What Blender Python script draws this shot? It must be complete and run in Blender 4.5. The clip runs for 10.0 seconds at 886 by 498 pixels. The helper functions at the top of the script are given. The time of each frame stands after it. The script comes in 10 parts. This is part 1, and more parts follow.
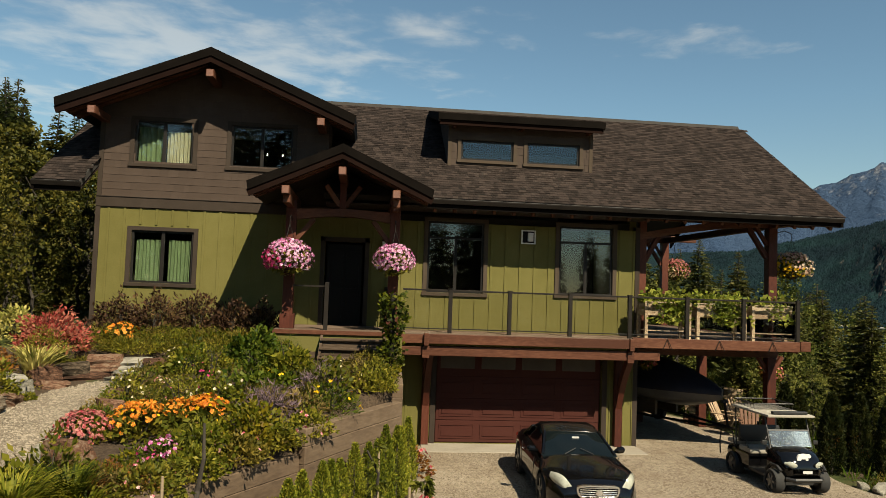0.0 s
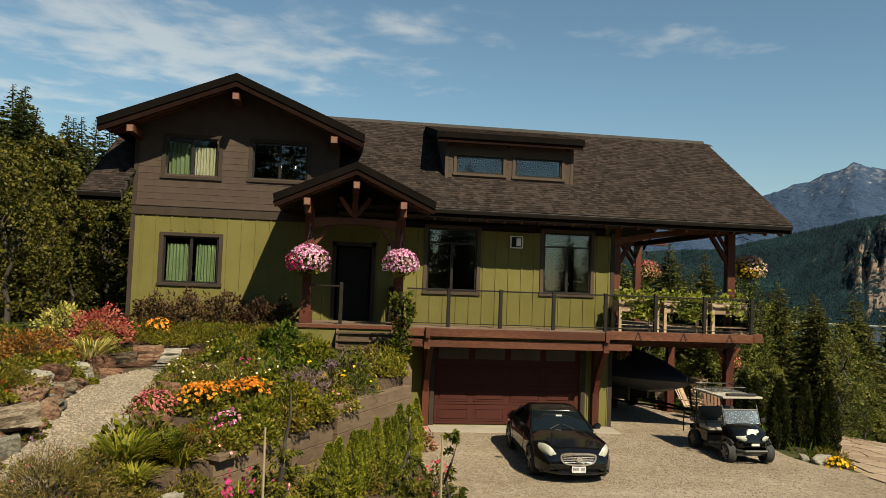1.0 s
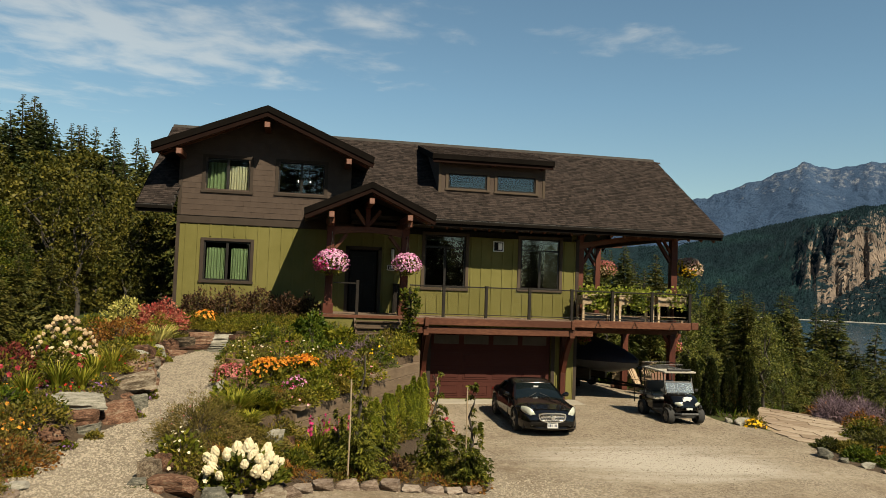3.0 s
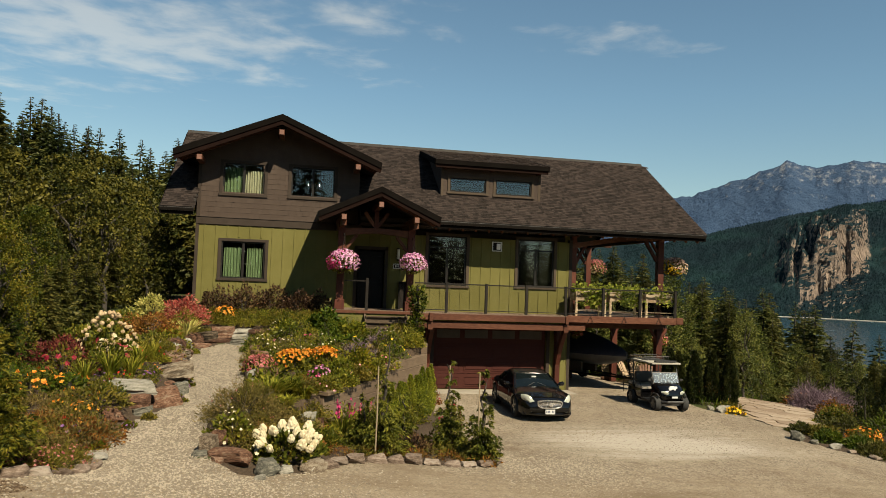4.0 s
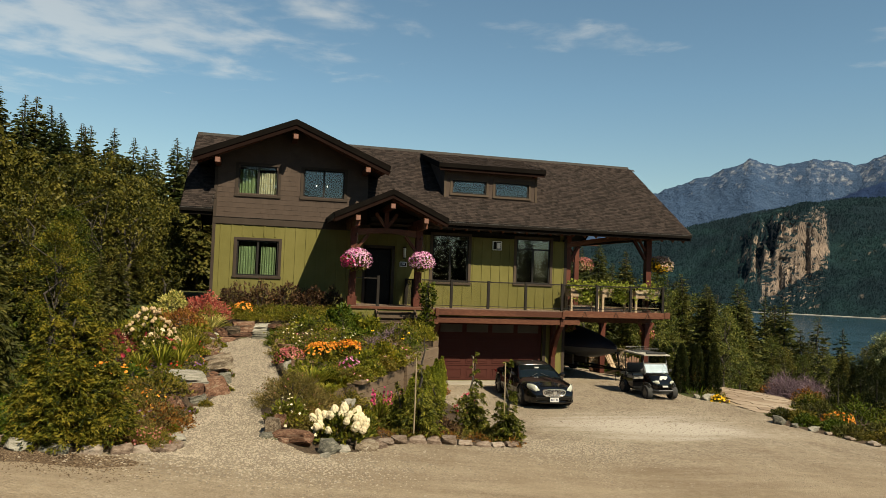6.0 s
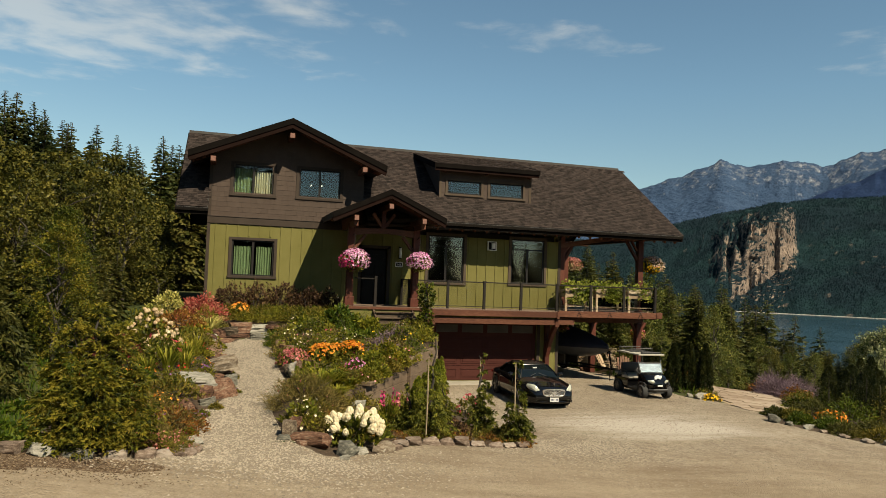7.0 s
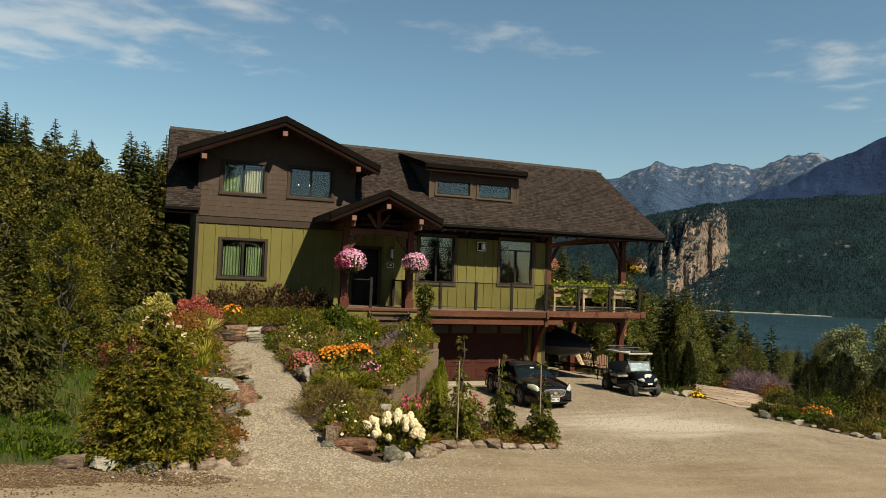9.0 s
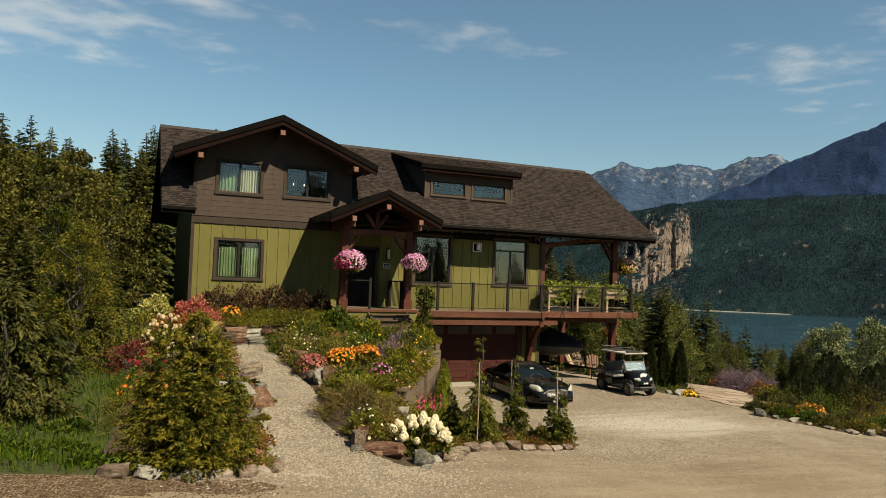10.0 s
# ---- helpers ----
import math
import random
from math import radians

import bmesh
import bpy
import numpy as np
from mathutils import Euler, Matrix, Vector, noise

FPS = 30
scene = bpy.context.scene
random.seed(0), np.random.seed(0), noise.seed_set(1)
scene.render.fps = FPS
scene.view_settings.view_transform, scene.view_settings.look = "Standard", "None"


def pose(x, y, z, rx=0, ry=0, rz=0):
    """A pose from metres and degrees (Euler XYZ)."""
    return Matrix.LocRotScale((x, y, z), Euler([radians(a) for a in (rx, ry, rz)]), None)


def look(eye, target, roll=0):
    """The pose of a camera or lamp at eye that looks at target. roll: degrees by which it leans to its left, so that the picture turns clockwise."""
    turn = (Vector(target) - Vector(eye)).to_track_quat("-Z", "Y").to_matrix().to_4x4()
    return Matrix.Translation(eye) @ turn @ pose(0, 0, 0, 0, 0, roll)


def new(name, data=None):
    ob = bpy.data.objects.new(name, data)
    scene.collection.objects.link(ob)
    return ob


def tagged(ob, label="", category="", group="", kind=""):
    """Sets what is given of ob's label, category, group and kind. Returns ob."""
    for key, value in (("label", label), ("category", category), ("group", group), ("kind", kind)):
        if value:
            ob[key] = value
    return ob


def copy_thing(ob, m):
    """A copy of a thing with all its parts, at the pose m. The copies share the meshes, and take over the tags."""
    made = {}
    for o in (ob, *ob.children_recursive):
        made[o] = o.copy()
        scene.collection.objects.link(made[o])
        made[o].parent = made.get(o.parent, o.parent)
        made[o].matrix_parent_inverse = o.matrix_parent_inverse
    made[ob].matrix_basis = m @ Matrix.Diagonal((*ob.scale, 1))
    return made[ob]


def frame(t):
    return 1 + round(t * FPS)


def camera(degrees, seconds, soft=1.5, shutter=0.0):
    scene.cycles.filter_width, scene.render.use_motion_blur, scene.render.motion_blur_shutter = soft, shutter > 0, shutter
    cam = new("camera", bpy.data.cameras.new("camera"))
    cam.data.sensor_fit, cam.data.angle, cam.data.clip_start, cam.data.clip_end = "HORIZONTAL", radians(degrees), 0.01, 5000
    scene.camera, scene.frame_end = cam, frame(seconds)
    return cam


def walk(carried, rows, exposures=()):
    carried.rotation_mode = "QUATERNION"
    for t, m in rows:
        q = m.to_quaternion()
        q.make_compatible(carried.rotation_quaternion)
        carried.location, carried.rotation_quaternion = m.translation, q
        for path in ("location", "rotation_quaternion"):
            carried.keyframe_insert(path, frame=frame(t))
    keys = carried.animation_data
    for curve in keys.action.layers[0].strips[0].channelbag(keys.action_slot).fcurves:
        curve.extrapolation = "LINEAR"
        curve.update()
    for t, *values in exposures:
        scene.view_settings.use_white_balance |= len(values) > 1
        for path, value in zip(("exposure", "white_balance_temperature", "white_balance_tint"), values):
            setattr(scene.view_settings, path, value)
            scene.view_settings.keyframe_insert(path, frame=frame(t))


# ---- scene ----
# ======== camera and its way ========
cam = camera(63.1, 10.0, soft=0.75)
METRES, EYE, TURN = 15.3, 4.2, -6.0
ROWS = [
    (0.0, 0.0, 0.0, 0.0, -0.11, 3.1, -2.07),
    (0.5, -0.0185, -0.0804, 0.0022, -0.98, 3.0, -2.09),
    (1.0, -0.0394, -0.1613, 0.0019, -1.81, 2.97, -2.09),
    (1.5, -0.0612, -0.2398, 0.0011, -2.6, 2.93, -2.11),
    (2.0, -0.082, -0.3133, 0.0021, -3.35, 2.85, -2.13),
    (2.5, -0.1052, -0.3819, 0.0023, -4.14, 2.8, -2.13),
    (4.0, -0.1799, -0.5544, 0.0015, -6.0, 2.58, -2.13),
    (4.5, -0.2056, -0.6008, 0.0012, -6.22, 2.49, -2.17),
    (5.0, -0.2285, -0.6258, 0.0013, -6.69, 2.42, -2.16),
    (5.5, -0.2562, -0.6432, 0.0018, -7.54, 2.35, -2.15),
    (7.0, -0.3402, -0.6344, 0.003, -10.51, 2.33, -2.18),
    (7.5, -0.3706, -0.6264, 0.0033, -11.55, 2.33, -2.17),
    (8.0, -0.4012, -0.6188, 0.0033, -12.62, 2.35, -2.16),
    (8.5, -0.4331, -0.6095, 0.0033, -13.83, 2.38, -2.13),
    (9.0, -0.4672, -0.5993, 0.0033, -15.11, 2.4, -2.09),
    (9.5, -0.503, -0.586, 0.0031, -16.45, 2.44, -2.03),
    (10.0, -0.5408, -0.5722, 0.0038, -17.72, 2.45, -2.0),
]
walk(cam, [(t, pose(0, 0, EYE, 0, 0, TURN) @ pose(METRES * x, METRES * y, METRES * z, 90 + pitch, roll, yaw)) for t, x, y, z, yaw, pitch, roll in ROWS],
     exposures=[(0.0, 1.19, 7350, 2.0), (10.0, 1.19, 7350, 2.0)])

# ======== world, sun, exposure ========
SUN_FROM = Vector((0.375, -0.845, 1.0)).normalized()


def build_world():
    w = bpy.data.worlds.new("sky")
    scene.world = w
    w.use_nodes = True
    nt = w.node_tree
    nt.nodes.clear()
    out = nt.nodes.new("ShaderNodeOutputWorld")
    bg = nt.nodes.new("ShaderNodeBackground")
    sky = nt.nodes.new("ShaderNodeTexSky")
    sky.sky_type = "NISHITA"
    sky.sun_disc = False
    sky.sun_elevation = math.asin(SUN_FROM.z)
    sky.sun_rotation = math.atan2(SUN_FROM.x, SUN_FROM.y)
    sky.altitude, sky.air_density, sky.dust_density, sky.ozone_density = 600, 1.0, 0.15, 2.0
    bg.inputs["Strength"].default_value = 0.046
    # thin streaked clouds
    tc = nt.nodes.new("ShaderNodeTexCoord")
    sep = nt.nodes.new("ShaderNodeSeparateXYZ")
    nt.links.new(tc.outputs["Generated"], sep.inputs[0])

    def m(op, a, b=None, c=None):
        n = nt.nodes.new("ShaderNodeMath")
        n.operation = op
        for k, v in enumerate((a, b, c)):
            if v is None:
                continue
            if isinstance(v, (int, float)):
                n.inputs[k].default_value = v
            else:
                nt.links.new(v, n.inputs[k])
        return n.outputs[0]

    # project the direction on a high flat layer
    zz = m("MAXIMUM", sep.outputs["Z"], 0.03)
    u = m("DIVIDE", sep.outputs["X"], zz)
    v = m("DIVIDE", sep.outputs["Y"], zz)
    com = nt.nodes.new("ShaderNodeCombineXYZ")
    nt.links.new(u, com.inputs[0])
    nt.links.new(v, com.inputs[1])
    big = nt.nodes.new("ShaderNodeTexNoise")
    big.inputs["Scale"].default_value = 0.42
    big.inputs["Detail"].default_value = 2
    fine = nt.nodes.new("ShaderNodeTexNoise")
    fine.inputs["Scale"].default_value = 4.6
    fine.inputs["Detail"].default_value = 9
    fine.inputs["Roughness"].default_value = 0.55
    fine.inputs["Distortion"].default_value = 0.25
    mp = nt.nodes.new("ShaderNodeMapping")
    mp.inputs["Location"].default_value = CLOUD_SHIFT
    mp.inputs["Rotation"].default_value = (0, 0, radians(12))
    mp.inputs["Scale"].default_value = (0.8, 0.8, 1.0)
    nt.links.new(com.outputs[0], mp.inputs[0])
    nt.links.new(mp.outputs[0], big.inputs["Vector"])
    nt.links.new(mp.outputs[0], fine.inputs["Vector"])
    cover = m("ADD", m("MULTIPLY", big.outputs["Fac"], 0.4), m("MULTIPLY", m("SUBTRACT", fine.outputs["Fac"], 0.14), 1.15))

    def bank(uc, vc, ru, rv):
        """A bank of cloud: 1 at its middle, 0 at its rim."""
        du, dv = m("DIVIDE", m("SUBTRACT", u, uc), ru), m("DIVIDE", m("SUBTRACT", v, vc), rv)
        return m("MAXIMUM", m("SUBTRACT", 1.0, m("SQRT", m("ADD", m("MULTIPLY", du, du), m("MULTIPLY", dv, dv)))), 0.0)

    banks = m("MULTIPLY", bank(-4.5, -1.0, 3.5, 3.0), 0.5)
    for uc, vc, ru, rv, amount in ((-0.7, 3.2, 1.8, 1.5, 0.7), (-2.0, 4.2, 1.9, 1.5, 0.56), (0.2, 2.8, 0.9, 0.5, 0.5), (1.19, 2.66, 0.75, 0.42, 0.52),
                                   (2.75, 2.3, 0.8, 0.7, 0.52), (3.5, 2.75, 0.8, 0.5, 0.44), (2.6, 1.75, 0.7, 0.5, 0.46)):
        banks = m("MAXIMUM", banks, m("MULTIPLY", bank(uc, vc, ru, rv), amount))
    cover = m("ADD", cover, banks)
    ramp = nt.nodes.new("ShaderNodeMapRange")
    ramp.interpolation_type = "SMOOTHSTEP"
    ramp.inputs["From Min"].default_value = 0.88
    ramp.inputs["From Max"].default_value = 1.34
    nt.links.new(cover, ramp.inputs["Value"])
    fac = m("MULTIPLY", ramp.outputs[0], 0.35)
    mix = nt.nodes.new("ShaderNodeMix")
    mix.data_type = "RGBA"
    nt.links.new(fac, mix.inputs["Factor"])
    tint = nt.nodes.new("ShaderNodeMix")
    tint.data_type, tint.blend_type = "RGBA", "MULTIPLY"
    tint.inputs["Factor"].default_value = 1.0
    # haze whitens the sky towards the horizon
    haze = nt.nodes.new("ShaderNodeMix")
    haze.data_type = "RGBA"
    nt.links.new(m("MINIMUM", m("MULTIPLY", m("MAXIMUM", sep.outputs["Z"], 0.0), 4.0), 1.0), haze.inputs["Factor"])
    haze.inputs["A"].default_value = (1.03, 0.99, 0.88, 1)
    haze.inputs["B"].default_value = (1.01, 1.15, 1.13, 1)
    nt.links.new(haze.outputs["Result"], tint.inputs["B"])
    nt.links.new(sky.outputs[0], tint.inputs["A"])
    nt.links.new(tint.outputs["Result"], mix.inputs["A"])
    mix.inputs["B"].default_value = (9.4, 8.9, 8.7, 1)
    nt.links.new(mix.outputs["Result"], bg.inputs["Color"])
    nt.links.new(bg.outputs[0], out.inputs[0])


CLOUD_SHIFT = (0.0, 0.0, 0.0)
build_world()
sun = new("sun", bpy.data.lights.new("sun", "SUN"))
sun.data.energy, sun.data.angle, sun.data.color = 5.0, radians(0.53), (1.0, 0.885, 0.75)
sun.matrix_world = look(SUN_FROM * 100, (0, 0, 0))

# ======== materials ========
ALBEDO = 0.655


def material(name, colours, rough=0.7, scale=4.0, fine=40.0, bump=0.2, bump_scale=60.0, metal=0.0,
             stretch=(1, 1, 1), per_object=0.0, per_island=0.0, coat=0.0, spec=0.5, rough_var=0.12):
    """Colour that wanders between the given colours at a large and a small scale, with a fine relief."""
    mt = bpy.data.materials.new(name)
    mt.use_nodes = True
    nt = mt.node_tree
    b = nt.nodes["Principled BSDF"]
    tc = nt.nodes.new("ShaderNodeTexCoord")
    mp = nt.nodes.new("ShaderNodeMapping")
    mp.inputs["Scale"].default_value = stretch
    nt.links.new(tc.outputs["Object"], mp.inputs[0])

    def noise_tex(sc, detail, vec=mp.outputs[0], rgh=0.6):
        n = nt.nodes.new("ShaderNodeTexNoise")
        n.inputs["Scale"].default_value = sc
        n.inputs["Detail"].default_value = detail
        n.inputs["Roughness"].default_value = rgh
        nt.links.new(vec, n.inputs["Vector"])
        return n.outputs["Fac"]

    def m(op, a, c):
        n = nt.nodes.new("ShaderNodeMath")
        n.operation = op
        for k, v in enumerate((a, c)):
            if isinstance(v, (int, float)):
                n.inputs[k].default_value = v
            else:
                nt.links.new(v, n.inputs[k])
        return n.outputs[0]

    n1 = noise_tex(scale, 4)
    n2 = noise_tex(fine, 3)
    fac = m("ADD", m("MULTIPLY", m("SUBTRACT", n1, 0.5), 1.6), m("ADD", m("MULTIPLY", m("SUBTRACT", n2, 0.5), 1.1), 0.5))
    if per_object:
        oi = nt.nodes.new("ShaderNodeObjectInfo")
        fac = m("ADD", fac, m("MULTIPLY", m("SUBTRACT", oi.outputs["Random"], 0.5), per_object))
    if per_island:
        ge = nt.nodes.new("ShaderNodeNewGeometry")
        fac = m("ADD", fac, m("MULTIPLY", m("SUBTRACT", ge.outputs["Random Per Island"], 0.5), per_island))
    ramp = nt.nodes.new("ShaderNodeValToRGB")
    els = ramp.color_ramp.elements
    while len(els) < len(colours):
        els.new(0.5)
    for k, c in enumerate(colours):
        els[k].position = 0.15 + 0.7 * k / max(1, len(colours) - 1)
        els[k].color = (*[v * ALBEDO for v in c], 1)
    nt.links.new(fac, ramp.inputs[0])
    nt.links.new(ramp.outputs[0], b.inputs["Base Color"])
    rr = m("ADD", m("MULTIPLY", m("SUBTRACT", n2, 0.5), rough_var * 2), rough)
    nt.links.new(rr, b.inputs["Roughness"])
    b.inputs["Metallic"].default_value = metal
    b.inputs["Specular IOR Level"].default_value = spec
    if coat:
        b.inputs["Coat Weight"].default_value = coat
        b.inputs["Coat Roughness"].default_value = 0.04
    if bump:
        bp = nt.nodes.new("ShaderNodeBump")
        bp.inputs["Strength"].default_value = bump
        bp.inputs["Distance"].default_value = 0.01
        nt.links.new(noise_tex(bump_scale, 4), bp.inputs["Height"])
        nt.links.new(bp.outputs[0], b.inputs["Normal"])
    return mt


def leaf_material(name, colours, through_light=0.35, per_island=0.9, rough=0.55, patch=0.9):
    """Leaves: each island its own tone, and light that comes through."""
    colours = [(r * 1.15, g * 1.03, b * 0.8) for r, g, b in colours]
    mt = material(name, colours, rough=rough, scale=patch, fine=6.0, bump=0.0, per_island=per_island, per_object=0.35, spec=0.12)
    nt = mt.node_tree
    b = nt.nodes["Principled BSDF"]
    out = nt.nodes["Material Output"]
    tr = nt.nodes.new("ShaderNodeBsdfTranslucent")
    src = b.inputs["Base Color"].links[0].from_socket
    nt.links.new(src, tr.inputs["Color"])
    mx = nt.nodes.new("ShaderNodeMixShader")
    mx.inputs[0].default_value = through_light
    nt.links.new(b.outputs[0], mx.inputs[1])
    nt.links.new(tr.outputs[0], mx.inputs[2])
    nt.links.new(mx.outputs[0], out.inputs[0])
    return mt


def glass_material(name, rough=0.02, clear=0.85):
    """Coated window glass: part clear, part mirror, by angle."""
    mt = bpy.data.materials.new(name)
    mt.use_nodes = True
    nt = mt.node_tree
    nt.nodes.clear()
    out = nt.nodes.new("ShaderNodeOutputMaterial")
    gl = nt.nodes.new("ShaderNodeBsdfGlossy")
    gl.inputs["Roughness"].default_value = rough
    gl.inputs["Color"].default_value = (0.85, 0.92, 0.95, 1)
    tr = nt.nodes.new("ShaderNodeBsdfTransparent")
    tr.inputs["Color"].default_value = (clear, clear, clear, 1)
    fr = nt.nodes.new("ShaderNodeFresnel")
    fr.inputs["IOR"].default_value = 1.62
    mx = nt.nodes.new("ShaderNodeMixShader")
    nt.links.new(fr.outputs[0], mx.inputs[0])
    nt.links.new(tr.outputs[0], mx.inputs[1])
    nt.links.new(gl.outputs[0], mx.inputs[2])
    nt.links.new(mx.outputs[0], out.inputs[0])
    return mt


M_GREEN = material("sage_green_paint", [(0.1215, 0.111, 0.033), (0.1395, 0.1275, 0.0395), (0.1575, 0.1435, 0.048)], 0.8, 1.2, 30, 0.1, 90, spec=0.12)
M_SHAKE = material("brown_shake_paint", [(0.0492, 0.0328, 0.0246), (0.0582, 0.0394, 0.0295), (0.0689, 0.0476, 0.0361)], 0.8, 2.0, 50, 0.2, 60, per_object=0.35, per_island=0.35, spec=0.25)
M_TRIM = material("dark_brown_trim", [(0.036, 0.027, 0.021), (0.05, 0.038, 0.03)], 0.8, 2, 30, 0.15, 80, spec=0.12)
M_TANTRIM = material("tan_brown_trim", [(0.06, 0.044, 0.031), (0.078, 0.058, 0.042)], 0.8, 2, 30, 0.15, 80, spec=0.15)
M_FASCIA = material("near_black_fascia", [(0.0045, 0.0036, 0.003), (0.008, 0.0064, 0.0055)], 0.9, 2, 30, 0.15, 80, spec=0.03)
M_FASCIA2 = material("dark_brown_fascia", [(0.0095, 0.0043, 0.0031), (0.0158, 0.0074, 0.0055)], 0.9, 2, 30, 0.15, 80, spec=0.05)
M_LIP_GLINT = material("gutter_lip_glint", [(0.16, 0.15, 0.14), (0.22, 0.21, 0.2)], 0.4, 2, 30, 0.0, metal=0.5)
M_TIMBER = material("stained_timber", [(0.062, 0.02, 0.01), (0.1, 0.036, 0.019), (0.15, 0.062, 0.034)], 0.6, 1.5, 26, 0.35, 30, stretch=(0.25, 1, 1), per_object=0.4, spec=0.2)
M_TIMBER_UP = material("stained_upright_timber", [(0.05, 0.012, 0.007), (0.08, 0.02, 0.011), (0.11, 0.034, 0.019)], 0.6, 1.5, 26, 0.35, 30, stretch=(1, 1, 0.25), per_object=0.4, spec=0.2)
M_ENDGRAIN = material("pale_red_end_grain", [(0.13, 0.052, 0.036), (0.21, 0.1, 0.07)], 0.8, 8, 60, 0.3, 80)
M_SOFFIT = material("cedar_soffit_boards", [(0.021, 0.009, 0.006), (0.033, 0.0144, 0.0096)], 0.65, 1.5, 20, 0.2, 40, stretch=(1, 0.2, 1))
M_SHINGLE = material("asphalt_shingle", [(0.013, 0.0105, 0.0095), (0.025, 0.0195, 0.0172), (0.036, 0.0275, 0.0245), (0.056, 0.0425, 0.037)], 0.95, 40, 120, 0.6, 220, per_island=0.6, spec=0.06)
M_SHINGLE_LOOSE = material("asphalt_shingle_tab", [(0.013, 0.0105, 0.0095), (0.025, 0.0195, 0.0172), (0.036, 0.0275, 0.0245), (0.056, 0.0425, 0.037)], 0.95, 40, 120, 0.6, 220, per_object=0.6, spec=0.06)
M_UNDER = material("roof_felt", [(0.02, 0.018, 0.016), (0.035, 0.03, 0.026)], 0.95, 3, 50, 0.2, 80)
M_FRAME = material("black_window_frame", [(0.012, 0.011, 0.010), (0.02, 0.018, 0.017)], 0.5, 4, 40, 0.05, 90, spec=0.15)
M_METAL = material("dark_bronze_metal", [(0.012, 0.010, 0.009), (0.022, 0.018, 0.015)], 0.6, 4, 60, 0.05, 90, spec=0.12)
M_GLASS = glass_material("window_glass")
M_CURTAIN = material("green_curtain_cloth", [(0.0975, 0.165, 0.0675), (0.135, 0.21, 0.09)], 0.9, 3, 60, 0.1, 60)
M_CURTAIN2 = material("cream_curtain_cloth", [(0.294, 0.308, 0.189), (0.364, 0.378, 0.238)], 0.9, 3, 60, 0.1, 60)
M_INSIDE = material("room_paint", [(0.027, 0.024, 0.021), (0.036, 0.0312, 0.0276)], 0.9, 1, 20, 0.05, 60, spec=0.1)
M_GARAGE = material("oxblood_garage_paint", [(0.056, 0.0185, 0.0150), (0.068, 0.0245, 0.0195)], 0.65, 1.5, 40, 0.1, 90, spec=0.05)
M_FROST = material("frosted_pane", [(0.07, 0.06, 0.05), (0.1, 0.085, 0.072)], 0.5, 2, 30, 0.0, spec=0.1)
M_CONCRETE = material("pale_concrete", [(0.22, 0.195, 0.155), (0.28, 0.25, 0.20), (0.32, 0.29, 0.24)], 0.9, 1.2, 30, 0.3, 60)
M_DECK = material("deck_board", [(0.0936, 0.0608, 0.0437), (0.1287, 0.0874, 0.0624), (0.1716, 0.1248, 0.0936)], 0.75, 1.5, 30, 0.3, 40, stretch=(0.2, 1, 1), per_object=0.6, spec=0.2)
M_DOOR = material("black_door_paint", [(0.006, 0.006, 0.006), (0.0108, 0.0102, 0.0096)], 0.5, 2, 30, 0.05, 60, spec=0.08)
M_STEPWOOD = material("weathered_step_board", [(0.05, 0.034, 0.023), (0.085, 0.06, 0.042), (0.125, 0.093, 0.068)], 0.85, 1.5, 30, 0.4, 40, stretch=(0.15, 1, 1), per_object=0.5, spec=0.1)

# ======== building helpers ========
def mesh_of(name, data, mats):
    me = bpy.data.meshes.new(name)
    if isinstance(data, bmesh.types.BMesh):
        data.normal_update()
        data.to_mesh(me)
        data.free()
    else:
        verts, faces = data
        verts = np.asarray(verts, dtype=np.float32)
        faces = np.asarray(faces, dtype=np.int32)
        k = faces.shape[1]
        me.vertices.add(len(verts))
        me.vertices.foreach_set("co", verts.ravel())
        me.loops.add(faces.size)
        me.loops.foreach_set("vertex_index", faces.ravel())
        me.polygons.add(len(faces))
        me.polygons.foreach_set("loop_start", np.arange(0, faces.size, k, dtype=np.int32))
        me.polygons.foreach_set("use_smooth", np.zeros(len(faces), dtype=bool))
        me.update(calc_edges=True)
        me.validate()
    for mt in mats if isinstance(mats, (list, tuple)) else [mats]:
        me.materials.append(mt)
    return me


def smooth(me, angle=40):
    me.polygons.foreach_set("use_smooth", np.ones(len(me.polygons), dtype=bool))
    if angle < 180:
        me.set_sharp_from_angle(angle=radians(angle))


def part(name, data, mats, parent, label="", soft=0, at=None):
    me = mesh_of(name, data, mats)
    if soft:
        smooth(me, soft)
    ob = new(name, me)
    ob.parent = parent
    if at is not None:
        ob.matrix_basis = at
    return tagged(ob, label)


def piece(name, me, parent, m):
    ob = new(name, me)
    ob.parent = parent
    ob.matrix_basis = m
    return ob


def thing(name, at, label, category, group="", kind=""):
    ob = new(name)
    ob.matrix_basis = at if isinstance(at, Matrix) else pose(*at)
    return tagged(ob, label, category, group, kind)


def single(name, data, mats, label, category, at=None, soft=0, group="", kind=""):
    me = mesh_of(name, data, mats)
    if soft:
        smooth(me, soft)
    ob = new(name, me)
    if at is not None:
        ob.matrix_basis = at
    return tagged(ob, label, category, group, kind)


